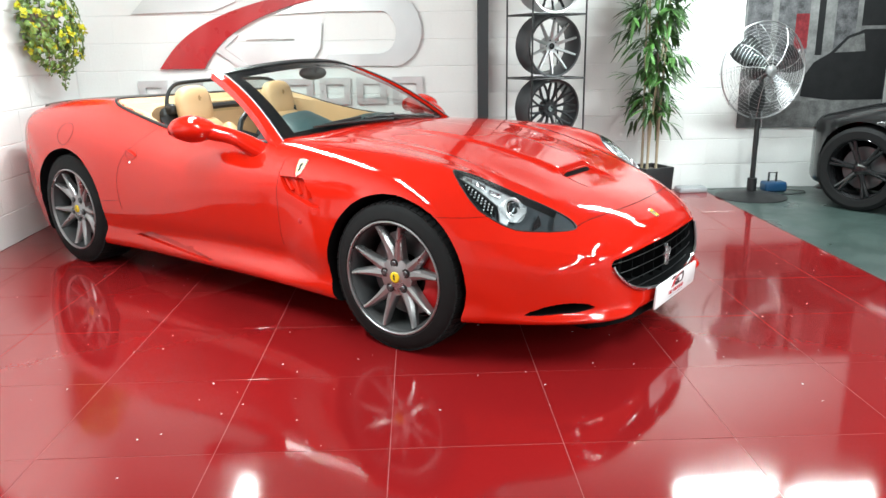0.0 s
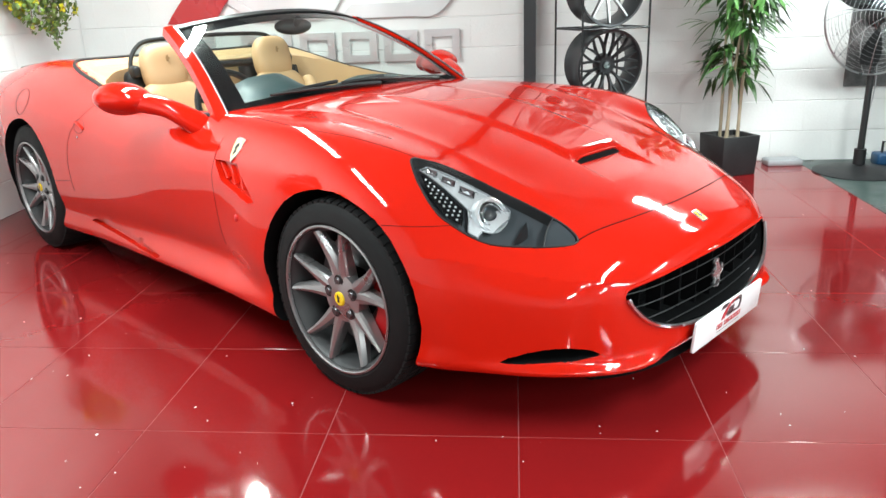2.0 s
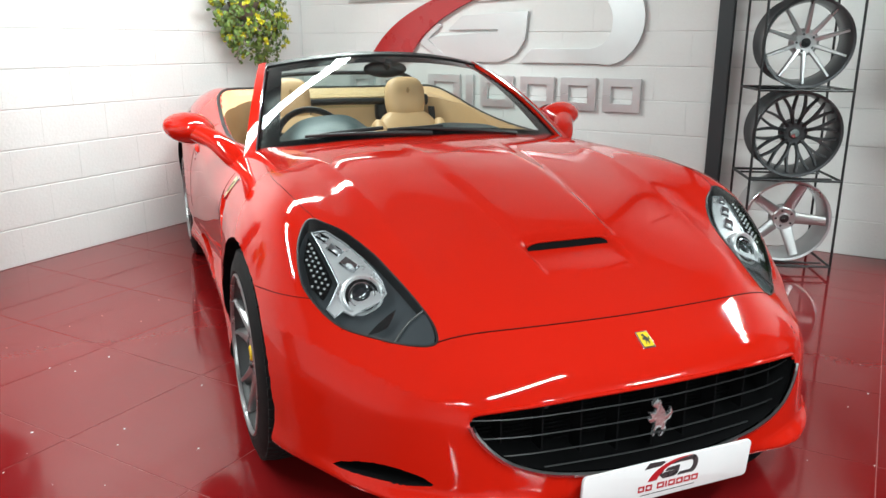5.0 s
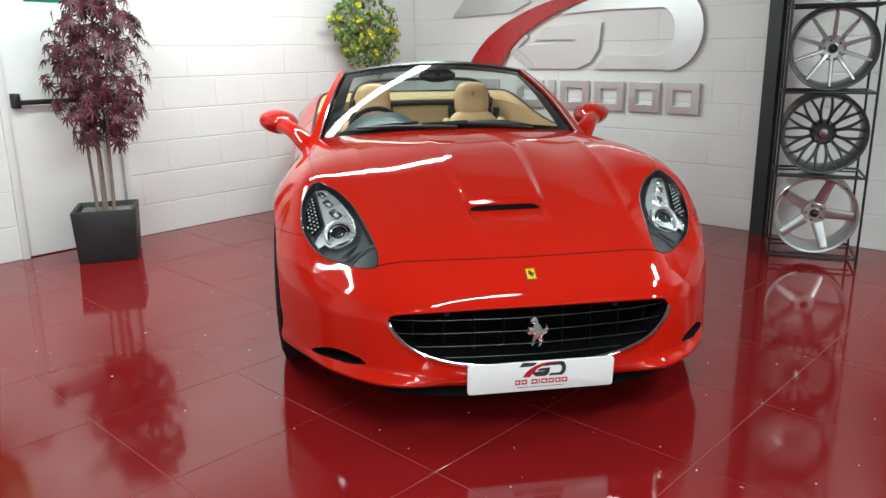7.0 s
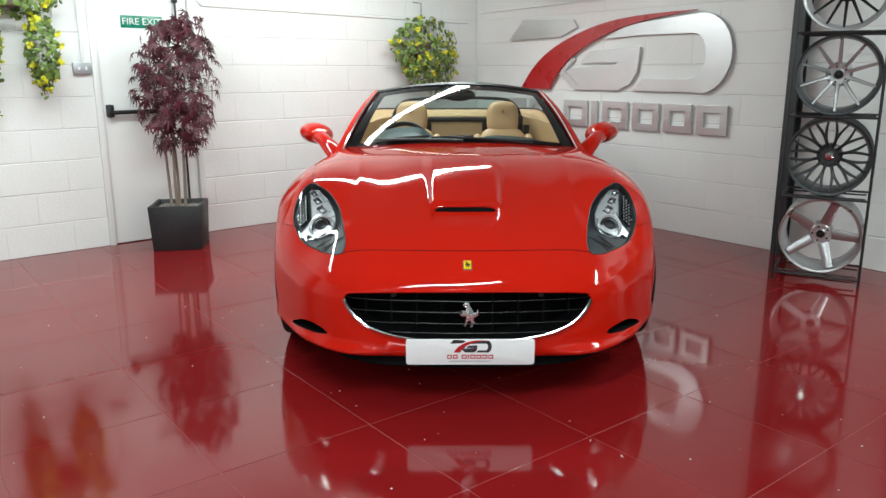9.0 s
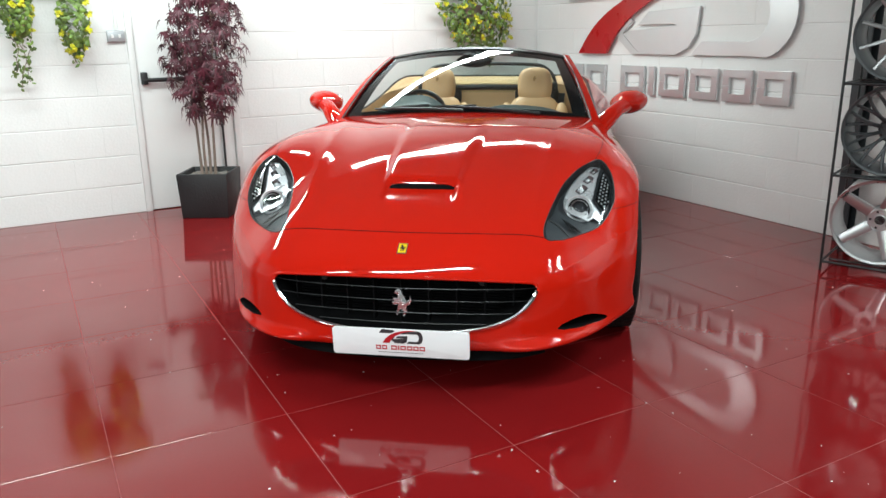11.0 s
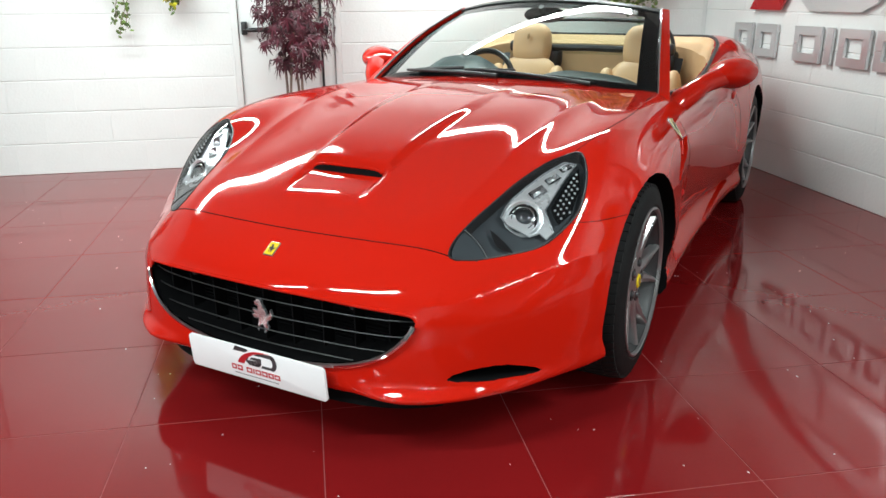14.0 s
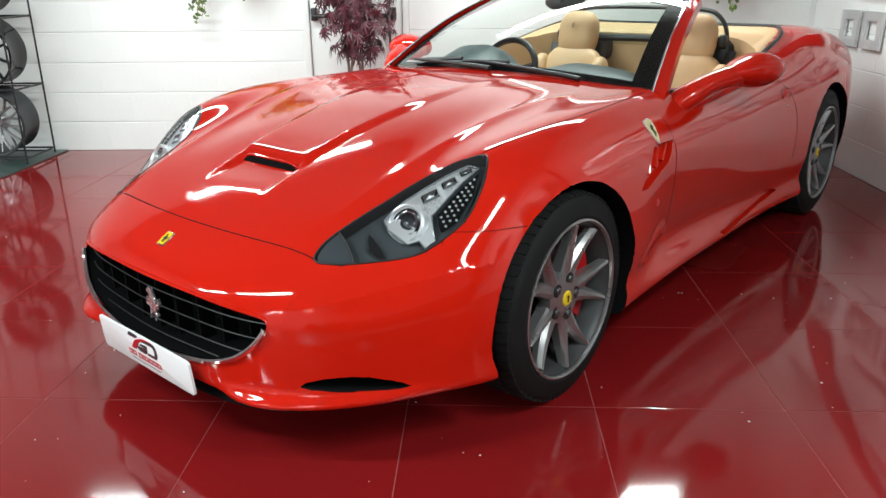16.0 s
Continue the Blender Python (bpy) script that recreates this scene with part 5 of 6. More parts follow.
def wind_arch():
    pts = fine([(-2.16, -0.50, 0.97), (-2.18, -0.475, 1.05), (-2.20, -0.41, 1.112), (-2.21, -0.29, 1.132), (-2.21, 0.0, 1.138), (-2.21, 0.29, 1.132), (-2.20, 0.41, 1.112), (-2.18, 0.475, 1.05), (-2.16, 0.50, 0.97)], 60)
    arch = part("wind_deflector", tube([tuple(p) for p in pts], 0.012, 8), BLACK, roadster, "black arched wind deflector behind the seats")
    bm = bmesh.new()
    rows = 8
    grid = [[bm.verts.new((x, y, 0.93 + (z - 0.93) * k / rows)) for x, y, z in pts] for k in range(rows + 1)]
    for k in range(rows):
        for j in range(len(pts) - 1):
            bm.faces.new((grid[k][j], grid[k][j + 1], grid[k + 1][j + 1], grid[k + 1][j]))
    net = part("deflector_pane", bm, GLASS, arch)
    net.visible_shadow = False
    part("deflector_bar", tube([(-2.15, -0.48, 0.965), (-2.17, 0, 0.972), (-2.15, 0.48, 0.965)], 0.020, 8), BLACK, arch)
    for s in (1, -1):
        soft("roll_hoop_cover", -2.21, s * 0.36, 0.905, 0.055, 0.16, 0.085, BLACK, roadster, 0, 3.5)
        soft("deflector_mount", -2.13, s * 0.49, 0.975, 0.035, 0.022, 0.035, BLACK, arch, 0, 3)


wind_arch()


# ---- sign on the north wall ----
BRUSHED = surface("brushed_steel", (0.66, 0.66, 0.67), 0.38, 0.7, 0.06, 3, 200, rough_vary=0.08)
SIGNRED = surface("red_sign_face", (0.42, 0.008, 0.012), 0.3, 0, 0.04, 5, 150, coat=0.4)


def wall_sign():
    sign = thing("wall_sign", Matrix.Translation((0, NORTH_Y - 0.045, 0)), "large red swoosh and brushed steel shapes standing off a white wall", "sign")
    face = pose(0, 0, 0, 90, 0, 0)
    swoosh, bars = emblem_outlines()
    part("swoosh", prism([(-1.12 + 1.02 * x, 1.17 + 0.80 * y) for x, y in swoosh], 0.0, 0.022, face, 0.002), SIGNRED, sign, "glossy red swoosh", smooth=20)
    for o in bars:
        part("steel_shape", prism([(-1.12 + 1.02 * x, 1.17 + 0.80 * y) for x, y in o], -0.016, 0.004, face, 0.0015), BRUSHED, sign, smooth=20)
    for i, (x0, x1) in enumerate(word_blocks()):
        part("steel_block", prism([(x, 0.838 + y) for x, y in block_outline(-1.075 + 1.18 * x0, -1.075 + 1.18 * x1, 0.235)], -0.016, 0.004, face, 0.0015), BRUSHED, sign, smooth=20)
    for x, z in ((-2.0, 1.3), (-1.4, 1.66), (-0.5, 1.74), (0.05, 1.3), (-0.9, 1.22), (-2.2, 0.95), (-1.3, 0.95), (-0.5, 0.95), (0.05, 1.02)):
        bm = lathe([(0.008, 0.01), (0.008, 0.05)], 10, "Y")
        bmesh.ops.translate(bm, verts=bm.verts, vec=(x, 0, z))
        part("stand_off", bm, CHROME, sign)
    for v in sign.children:
        v.location.y += 0.012


wall_sign()


def conduit(points, r, name="conduit_pipe", label="thin white painted conduit along the wall"):
    ob = part(name, tube(points, r, 8), WHITE, None)
    return tagged(ob, label, "pipe", kind="structure")


conduit([(-2.82, NORTH_Y - 0.012, 1.93), (0.6, NORTH_Y - 0.012, 1.99)], 0.010)

along_west = [WEST @ Vector(p) for p in ((0.014, 0.62, 2.3), (0.014, 0.62, 1.90), (0.014, 0.66, 1.862), (0.014, 2.9, 1.834), (0.014, 3.55, 1.83))]
conduit(along_west, 0.010)

# ---- steel column ----
def steel_column():
    x0, x1, y0, y1 = 0.665, 0.755, 6.90, 6.985
    t = 0.009
    xm = (x0 + x1) / 2
    o = [(x0, y0), (x1, y0), (x1, y0 + t), (xm + t / 2, y0 + t), (xm + t / 2, y1 - t), (x1, y1 - t), (x1, y1), (x0, y1), (x0, y1 - t), (xm - t / 2, y1 - t), (xm - t / 2, y0 + t), (x0, y0 + t)]
    col = part("steel_column", prism(o, 0.0, CEIL), COLGREY, None, smooth=20)
    tagged(col, "dark grey painted steel column against the wall", "column", kind="structure")


COLGREY = surface("grey_column_paint", (0.032, 0.036, 0.04), 0.45, 0, 0.1, 3, 80, bump=0.001)
steel_column()


# ---- wheel racks ----
def loose_rim(m, style, mat, lip, label):
    """A bare wheel rim; local +y is its face."""
    R, h = 0.243, 0.115
    rim = thing("alloy_wheel", m, label, "alloy wheel", "rims on the racks")
    prof = [(R, h), (R + 0.004, h - 0.006), (R - 0.006, h - 0.016), (R - 0.018, h - 0.05), (R - 0.020, -h + 0.04), (R + 0.002, -h + 0.004), (R + 0.002, -h), (R - 0.008, -h), (R - 0.028, -h + 0.04), (R - 0.027, h - 0.05), (R - 0.012, h - 0.004)]
    part("barrel", lathe(prof, 56, "Y", closed=True), lip, rim)
    n = {"ten": 10, "mesh": 12, "five": 5, "multi": 14}[style]
    spread = {"ten": 0.0, "mesh": 0.16, "five": 0.0, "multi": 0.0}[style]
    w0, w1 = {"ten": (0.013, 0.008), "mesh": (0.010, 0.007), "five": (0.034, 0.026), "multi": (0.010, 0.007)}[style]
    for k in range(n):
        for sg in ((1, -1) if spread else (1,)):
            bm = bmesh.new()
            rings = []
            for i in range(7):
                u = i / 6
                r = 0.045 + (R - 0.022 - 0.045) * u
                fork = spread * max(0.0, (u - 0.35) / 0.65) if style == "mesh" else 0.0
                a = 2 * math.pi * (k + 0.5) / n + sg * fork
                wid = w0 + (w1 - w0) * u
                face = h * (0.42 + 0.42 * u ** 0.8) if style != "five" else h * (0.35 + 0.5 * u)
                c, s = math.cos(a), math.sin(a)
                rings.append([bm.verts.new((r * c - d * s, face + dy, r * s + d * c)) for d, dy in ((-wid, -0.026), (-wid, -0.006), (-wid * 0.6, 0.0), (wid * 0.6, 0.0), (wid, -0.006), (wid, -0.026))])
            for a0, a1 in zip(rings, rings[1:]):
                for q in range(6):
                    bm.faces.new((a0[q], a0[(q + 1) % 6], a1[(q + 1) % 6], a1[q]))
            bm.faces.new(rings[0][::-1])
            bm.faces.new(rings[-1])
            bmesh.ops.recalc_face_normals(bm, faces=bm.faces)
            part("spoke", bm, mat, rim, smooth=30)
    part("hub", lathe([(0.001, h * 0.48), (0.028, h * 0.48), (0.032, h * 0.42), (0.060, h * 0.44), (0.074, h * 0.34), (0.076, -h * 0.1), (0.001, -h * 0.1)], 32, "Y"), mat, rim)
    part("hub_cap", lathe([(0.001, h * 0.53), (0.024, h * 0.52), (0.027, h * 0.47)], 24, "Y"), GLOSSBLACK if style != "mesh" else CHROME, rim)
    for k in range(5):
        a = 2 * math.pi * k / 5
        bm = lathe([(0.001, h * 0.445), (0.007, h * 0.445), (0.007, h * 0.40)], 10, "Y")
        bmesh.ops.translate(bm, verts=bm.verts, vec=(0.048 * math.cos(a), 0, 0.048 * math.sin(a)))
        part("bolt_hole", bm, BLACK, rim)
    return rim


def wheel_rack(m, label):
    """A tall rack of thin black rods; local x along its front, y to the back."""
    W, D, H = 0.50, 0.42, 2.25
    rack = thing("wheel_rack", m, label, "rack", "wheel racks")
    r = 0.0075
    for x in (0, W):
        for y in (0, D):
            part("post", tube([(x, y, 0), (x, y, H)], r, 8), STEEL, rack)
    for z in (0.05, 0.555, 1.06, 1.565, 2.07):
        part("shelf_rod", tube([(0, 0, z), (W, 0, z)], r, 8), STEEL, rack)
        part("shelf_rod", tube([(0, D, z), (W, D, z)], r, 8), STEEL, rack)
        for x in (0, W):
            part("shelf_rod", tube([(x, 0, z), (x, D, z)], r, 8), STEEL, rack)
        part("brace_rod", tube([(0.02, 0.10, z - 0.005), (W - 0.02, 0.10, z - 0.005)], r * 0.8, 8), STEEL, rack)
        part("brace_rod", tube([(0.02, D - 0.10, z - 0.005), (W - 0.02, D - 0.10, z - 0.005)], r * 0.8, 8), STEEL, rack)
    return rack


SILVERRIM = surface("silver_rim_lacquer", (0.50, 0.50, 0.51), 0.32, 0.85, 0.05, 6, 150)
GUNMETAL = surface("gunmetal_rim_lacquer", (0.05, 0.052, 0.056), 0.35, 0.5, 0.08, 6, 150)
BLACKRIM = surface("black_rim_lacquer", (0.012, 0.012, 0.013), 0.15, 0.0, 0.08, 6, 150)
RACK1 = Matrix.Translation((1.045, 6.25, 0)) @ pose(0, 0, 0, 0, 0, 22)
wheel_rack(RACK1, "tall black wire rack holding bare wheel rims by the column")
for z, style, mat, lip, label in ((0.305, "five", SILVERRIM, SILVERRIM, "silver five-spoke bare wheel rim on a wire rack"), (0.81, "mesh", GUNMETAL, GUNMETAL, "dark grey mesh-spoked bare wheel rim on a wire rack"),
                                  (1.315, "ten", SILVERRIM, GUNMETAL, "bright ten-spoke bare wheel rim with a dark barrel"), (1.82, "multi", BLACKRIM, SILVERRIM, "black many-spoked bare wheel rim with a polished lip")):
    loose_rim(RACK1 @ Matrix.Translation((0.25, 0.17, z + 0.005)) @ pose(0, 0, 0, 0, 0, 180) @ pose(0, 0, 0, -4, 0, 0), style, mat, lip, label)
RACK2 = Matrix.Translation((-2.08, 0.55, 0)) @ pose(0, 0, 0, 0, 0, 92)
wheel_rack(RACK2, "tall black wire rack holding bare wheel rims beside the white wall")
for z, style, mat, lip, label in ((0.305, "mesh", SILVERRIM, GUNMETAL, "silver mesh-spoked bare wheel rim with a dark barrel"), (0.81, "ten", BLACKRIM, BLACKRIM, "gloss black bare wheel rim on a wire rack"),
                                  (1.315, "multi", BLACKRIM, BLACKRIM, "gloss black many-spoked bare wheel rim on a wire rack")):
    loose_rim(RACK2 @ Matrix.Translation((0.25, 0.17, z + 0.005)) @ pose(0, 0, 0, 0, 0, 180) @ pose(0, 0, 0, -4, 0, 0), style, mat, lip, label)
rack_mat = part("floor_mat", box(-2.62, -1.72, -0.6, 1.09, 0.0005, 0.010, 0.003), MATGREEN, None)
tagged(rack_mat, "dark rubber mat under a wheel rack", "mat")


# ---- fire exit ----
DOORWHITE = surface("white_door_paint", (0.80, 0.80, 0.79), 0.4, 0, 0.02, 2, 60, bump=0.0008)
SIGNGREEN = surface("green_sign_plastic", (0.005, 0.20, 0.12), 0.3, 0, 0.04, 10, 150)


def text_mesh(words, size, mat, parent, m, name, depth=0.0006):
    cu = bpy.data.curves.new(name, "FONT")
    cu.body, cu.size, cu.align_x, cu.align_y, cu.extrude = words, size, "CENTER", "CENTER", depth
    ob = bpy.data.objects.new(name, cu)
    scene.collection.objects.link(ob)
    me = bpy.data.meshes.new_from_object(ob.evaluated_get(bpy.context.evaluated_depsgraph_get()))
    bpy.data.objects.remove(ob)
    bpy.data.curves.remove(cu)
    me.transform(m)
    me.materials.clear()
    return link_data(name, me, mat, parent, smooth=0)


def fire_exit():
    y0, y1 = DOOR[0], DOOR[1]
    door = tagged(new("door_1"), "white fire exit door with a black push bar", "door", kind="structure")
    part("door_leaf", box(-0.055, -0.012, y0 + 0.004, y1 - 0.004, 0.008, 2.05, 0.002), DOORWHITE, door)
    for a, b, z0, z1 in ((y0 - 0.048, y0, 0.0, 2.11), (y1, y1 + 0.048, 0.0, 2.11), (y0, y1, 2.06, 2.11)):
        part("door_frame", box(-0.14, 0.016, a, b, z0, z1, 0.004), WHITE, door)
    part("door_backing", box(-0.24, -0.15, y0, y1, 0, 2.06), WHITE, door)
    bar = part("push_bar", tube([(0.045, y0 + 0.03, 1.035), (0.045, y1 - 0.05, 1.035)], 0.017, 10), BLACK, door, "black push bar")
    for y in (y0 + 0.045, y1 - 0.07):
        part("bar_bracket", box(-0.012, 0.060, y - 0.022, y + 0.022, 1.00, 1.095, 0.008), BLACK, bar)
    y = y1 - 0.10
    rod = part("vertical_bolt", tube([(0.008, y, 0.03), (0.008, y, 2.03)], 0.009, 8), BLACK, door, "black vertical bolt rod")
    for z in (0.06, 1.035, 1.9):
        part("bolt_guide", box(-0.012, 0.022, y - 0.02, y + 0.02, z - 0.03, z + 0.03, 0.004), BLACK, rod)
    door.matrix_world = WEST
    sign = thing("exit_sign", WEST @ Matrix.Translation((-0.008, 3.475 - 3.3, 1.715)) @ pose(0, 0, 0, 90, 0, 90), "green sign with white capital letters above a push bar", "sign")
    part("sign_plate", box(-0.16, 0.16, -0.046, 0.046, -0.002, 0.002, 0.0015), SIGNGREEN, sign)
    text_mesh("FIRE EXIT", 0.072, WHITE, sign, Matrix.Translation((0, 0, 0.0026)), "lettering")


fire_exit()


def wall_switch():
    sw = thing("wall_switch", WEST @ Matrix.Translation((0.004, 2.995 - 3.3, 1.365)), "grey metal-clad double wall switch", "switch")
    part("back_box", box(0, 0.032, -0.062, 0.062, -0.042, 0.042, 0.004), GREYMETAL, sw)
    part("face_plate", box(0.033, 0.037, -0.060, 0.060, -0.040, 0.040, 0.0015), GREYMETAL, sw)
    for y in (-0.025, 0.025):
        part("rocker", box(0.037, 0.042, y - 0.009, y + 0.009, -0.013, 0.013, 0.002), WHITE, sw)
    part("feed_pipe", tube([(0.016, 0.01, 0.04), (0.016, 0.01, 1.42)], 0.010, 8), WHITE, sw)
    part("feed_pipe", tube([(0.014, -0.16, 0.36), (0.014, -0.16, 1.42)], 0.008, 8), WHITE, sw)


GREYMETAL = surface("grey_metal_box", (0.42, 0.43, 0.45), 0.4, 0.4, 0.06, 20, 200)
wall_switch()


# ---- plants ----
def leaf_mat(name, color, vary):
    m, nt, p = nodes_of(name)
    n, link = nt.nodes, nt.links
    geo = n.new("ShaderNodeNewGeometry")
    ramp = n.new("ShaderNodeMapRange")
    ramp.inputs[3].default_value, ramp.inputs[4].default_value = 1 - vary, 1 + vary
    link.new(geo.outputs["Random Per Island"], ramp.inputs[0])
    sc = n.new("ShaderNodeVectorMath")
    sc.operation = "SCALE"
    sc.inputs[0].default_value = color
    link.new(ramp.outputs[0], sc.inputs["Scale"])
    link.new(sc.outputs[0], p.inputs["Base Color"])
    p.inputs["Roughness"].default_value = 0.45
    p.inputs["Subsurface Weight"].default_value = 0.0
    return m


BAMBOO = leaf_mat("green_blade_leaf", (0.045, 0.12, 0.025), 0.75)
MAROON = leaf_mat("maroon_leaf", (0.068, 0.008, 0.018), 0.6)
IVY = leaf_mat("ivy_leaf", (0.115, 0.185, 0.035), 0.6)
PETAL = leaf_mat("yellow_petal", (0.58, 0.56, 0.03), 0.25)
CANE = surface("pale_cane", (0.36, 0.29, 0.20), 0.6, 0, 0.2, 12, 90, bump=0.002)
BRANCH = surface("grey_brown_bark", (0.20, 0.15, 0.12), 0.7, 0, 0.25, 14, 90, bump=0.003)
POT = surface("slate_grey_pot", (0.015, 0.015, 0.0165), 0.5, 0, 0.3, 5, 60, bump=0.003, rough_vary=0.12)
SOIL = surface("grey_pebbles", (0.22, 0.20, 0.18), 0.8, 0, 0.4, 40, 160, bump=0.02)


def blade(bm, at, way, up, long, wide, droop=0.3):
    """One pointed leaf, bent along its length."""
    way, side = way.normalized(), way.cross(up)
    side = side.normalized() if side.length > 1e-4 else Vector((1, 0, 0))
    nrm = side.cross(way)
    rows = []
    for u, w in ((0.0, 0.12), (0.3, 0.9), (0.62, 0.85), (1.0, 0.0)):
        c = at + way * long * u + Vector((0, 0, -1)) * droop * long * u * u
        rows.append((bm.verts.new(c - side * wide * w * 0.5), bm.verts.new(c + nrm * wide * 0.10), bm.verts.new(c + side * wide * w * 0.5)) if w else (bm.verts.new(c),))
    for a, b in zip(rows, rows[1:]):
        if len(b) == 3:
            bm.faces.new((a[0], a[1], b[1], b[0]))
            bm.faces.new((a[1], a[2], b[2], b[1]))
        else:
            bm.faces.new((a[0], a[1], b[0]))
            bm.faces.new((a[1], a[2], b[0]))


def rnd_dir(rng, zmin=-1.0, zmax=1.0):
    z, a = rng.uniform(zmin, zmax), rng.uniform(0, 2 * math.pi)
    r = math.sqrt(max(0, 1 - z * z))
    return Vector((r * math.cos(a), r * math.sin(a), z))


def square_pot(parent, w, h, taper=0.92):
    bm = bmesh.new()
    def ring(s, z):
        return [bm.verts.new((x * s / 2, y * s / 2, z)) for x, y in ((-1, -1), (1, -1), (1, 1), (-1, 1))]
    rings = [ring(w * taper, 0), ring(w, h), ring(w - 0.05, h), ring(w - 0.07, h - 0.06)]
    for a, b in zip(rings, rings[1:]):
        for k in range(4):
            bm.faces.new((a[k], a[(k + 1) % 4], b[(k + 1) % 4], b[k]))
    bm.faces.new(rings[0][::-1])
    bmesh.ops.bevel(bm, geom=[e for e in bm.edges if e.calc_length() > 0.1], offset=0.006, segments=2, affect="EDGES", profile=0.5)
    part("pot", bm, POT, parent, "square slate grey planter")
    bm = bmesh.new()
    bmesh.ops.create_grid(bm, x_segments=18, y_segments=18, size=(w - 0.07) / 2, matrix=Matrix.Translation((0, 0, h - 0.04)))
    rng = random.Random(5)
    for v in bm.verts:
        v.co.z += rng.uniform(-0.008, 0.012)
    part("pebbles", bm, SOIL, parent)


def maroon_tree():
    rng = random.Random(21)
    tree = thing("potted_tree", pose(-2.36, 3.52, 0, 0, 0, -29.5), "artificial maroon maple tree in a square grey planter", "plant")
    square_pot(tree, 0.39, 0.345)
    for k in range(4):
        x, y = 0.05 * math.cos(1.6 * k), 0.05 * math.sin(1.6 * k)
        pts = fine([(x, y, 0.29), (x * 1.3, y * 1.2, 0.6), (x * 0.8 + rng.uniform(-0.03, 0.03), y * 1.6, 0.95), (x * 2.4, y * 2.4, 1.35), (x * 2.0, y * 2.2, 1.6)], 20)
        part("trunk", tube([tuple(p) for p in pts], [0.012 - 0.0004 * i for i in range(20)], 8), BRANCH, tree)
    crown, twigs = bmesh.new(), bmesh.new()
    for i in range(430):
        z = rng.uniform(0, 1)
        zz = 0.78 + 0.95 * z
        rad = 0.315 * (1 - 0.5 * max(0, 0.22 - z) / 0.22 - 0.16 * math.exp(-((z - 0.30) / 0.06) ** 2)) * (1.0 - 0.62 * (max(0, z - 0.66) / 0.34) ** 2)
        a = rng.uniform(0, 2 * math.pi)
        r = rad * math.sqrt(rng.uniform(0.12, 1.0))
        c = Vector((0.02 + r * math.cos(a), 0.05 + 0.07 * max(0, z - 0.6) / 0.4 + r * math.sin(a), zz + rng.uniform(-0.05, 0.05)))
        if rng.random() < 0.35:
            tube([tuple(c * 0.35 + Vector((0, 0, zz * 0.62))), tuple(c)], 0.0022, 4, twigs)
        face = (Vector((c.x, c.y, 0)).normalized() + Vector((0, 0, rng.uniform(0.0, 0.8))) + rnd_dir(rng) * 0.55).normalized()
        droop = Vector((0, 0, -1)) + rnd_dir(rng) * 0.7
        out = (droop - face * droop.dot(face)).normalized()
        side = out.cross(face).normalized()
        long = rng.uniform(0.066, 0.094)
        for f in (-115, -76, -38, 0, 38, 76, 115):
            w = out * math.cos(radians(f)) + side * math.sin(radians(f)) - face * 0.18
            blade(crown, c, w.normalized(), face, long * (1 - 0.35 * abs(f) / 115), 0.0140, 0.22)
    tagged(part("crown", crown, MAROON, tree, "dense maroon finger-shaped leaves", smooth=0), kind="stuff")
    tagged(part("twig_work", twigs, BRANCH, tree), kind="stuff")


maroon_tree()


def cane_plant():
    rng = random.Random(8)
    plant = thing("potted_bamboo", pose(2.15, 6.62, 0, 0, 0, 21), "tall green artificial bamboo in a square dark planter", "plant")
    square_pot(plant, 0.30, 0.285)
    tops = []
    for k in range(5):
        x, y = 0.07 * math.cos(1.26 * k), 0.06 * math.sin(1.26 * k)
        lean = (rng.uniform(-0.09, 0.12), rng.uniform(-0.08, 0.05))
        pts = fine([(x, y, 0.24), (x + lean[0] * 0.2, y + lean[1] * 0.2, 0.8), (x + lean[0] * 0.7, y + lean[1] * 0.7, 1.4), (x + lean[0], y + lean[1], 1.95)], 18)
        part("cane", tube([tuple(p) for p in pts], [0.012 - 0.0003 * i for i in range(18)], 8), CANE if k else BRANCH, plant)
        tops.append(pts)
    crown = bmesh.new()
    for i in range(175):
        pts = tops[rng.randrange(5)]
        p = Vector(pts[rng.randrange(5, 18)])
        low = p.z < 0.75
        if low and rng.random() < 0.45:
            continue
        out = (rnd_dir(rng, -0.35, 0.5) + Vector((0, 0, -0.05))).normalized()
        c = p + out * rng.uniform(0.02, 0.13)
        for j in range(rng.randint(4, 7)):
            w = (out + rnd_dir(rng) * 0.75 + Vector((0, 0, -0.25))).normalized()
            blade(crown, c + out * 0.02 * j, w, Vector((0, 0, 1)), rng.uniform(0.12, 0.20), 0.033, 0.28)
    tagged(part("crown", crown, BAMBOO, plant, "long pointed green leaves", smooth=0), kind="stuff")


cane_plant()


def ivy_leaf(bm, c, n, size, rng):
    t = n.cross(Vector((0, 0, 1)))
    t = t.normalized() if t.length > 0.1 else Vector((1, 0, 0))
    b = n.cross(t)
    a0 = rng.uniform(0, 6.28)
    mid = bm.verts.new(c + n * size * 0.18)
    ring = [bm.verts.new(c + (t * math.cos(a0 + k * 1.0472) + b * math.sin(a0 + k * 1.0472)) * size * (0.62 if k % 3 else 0.95)) for k in range(6)]
    for k in range(6):
        bm.faces.new((mid, ring[k], ring[(k + 1) % 6]))


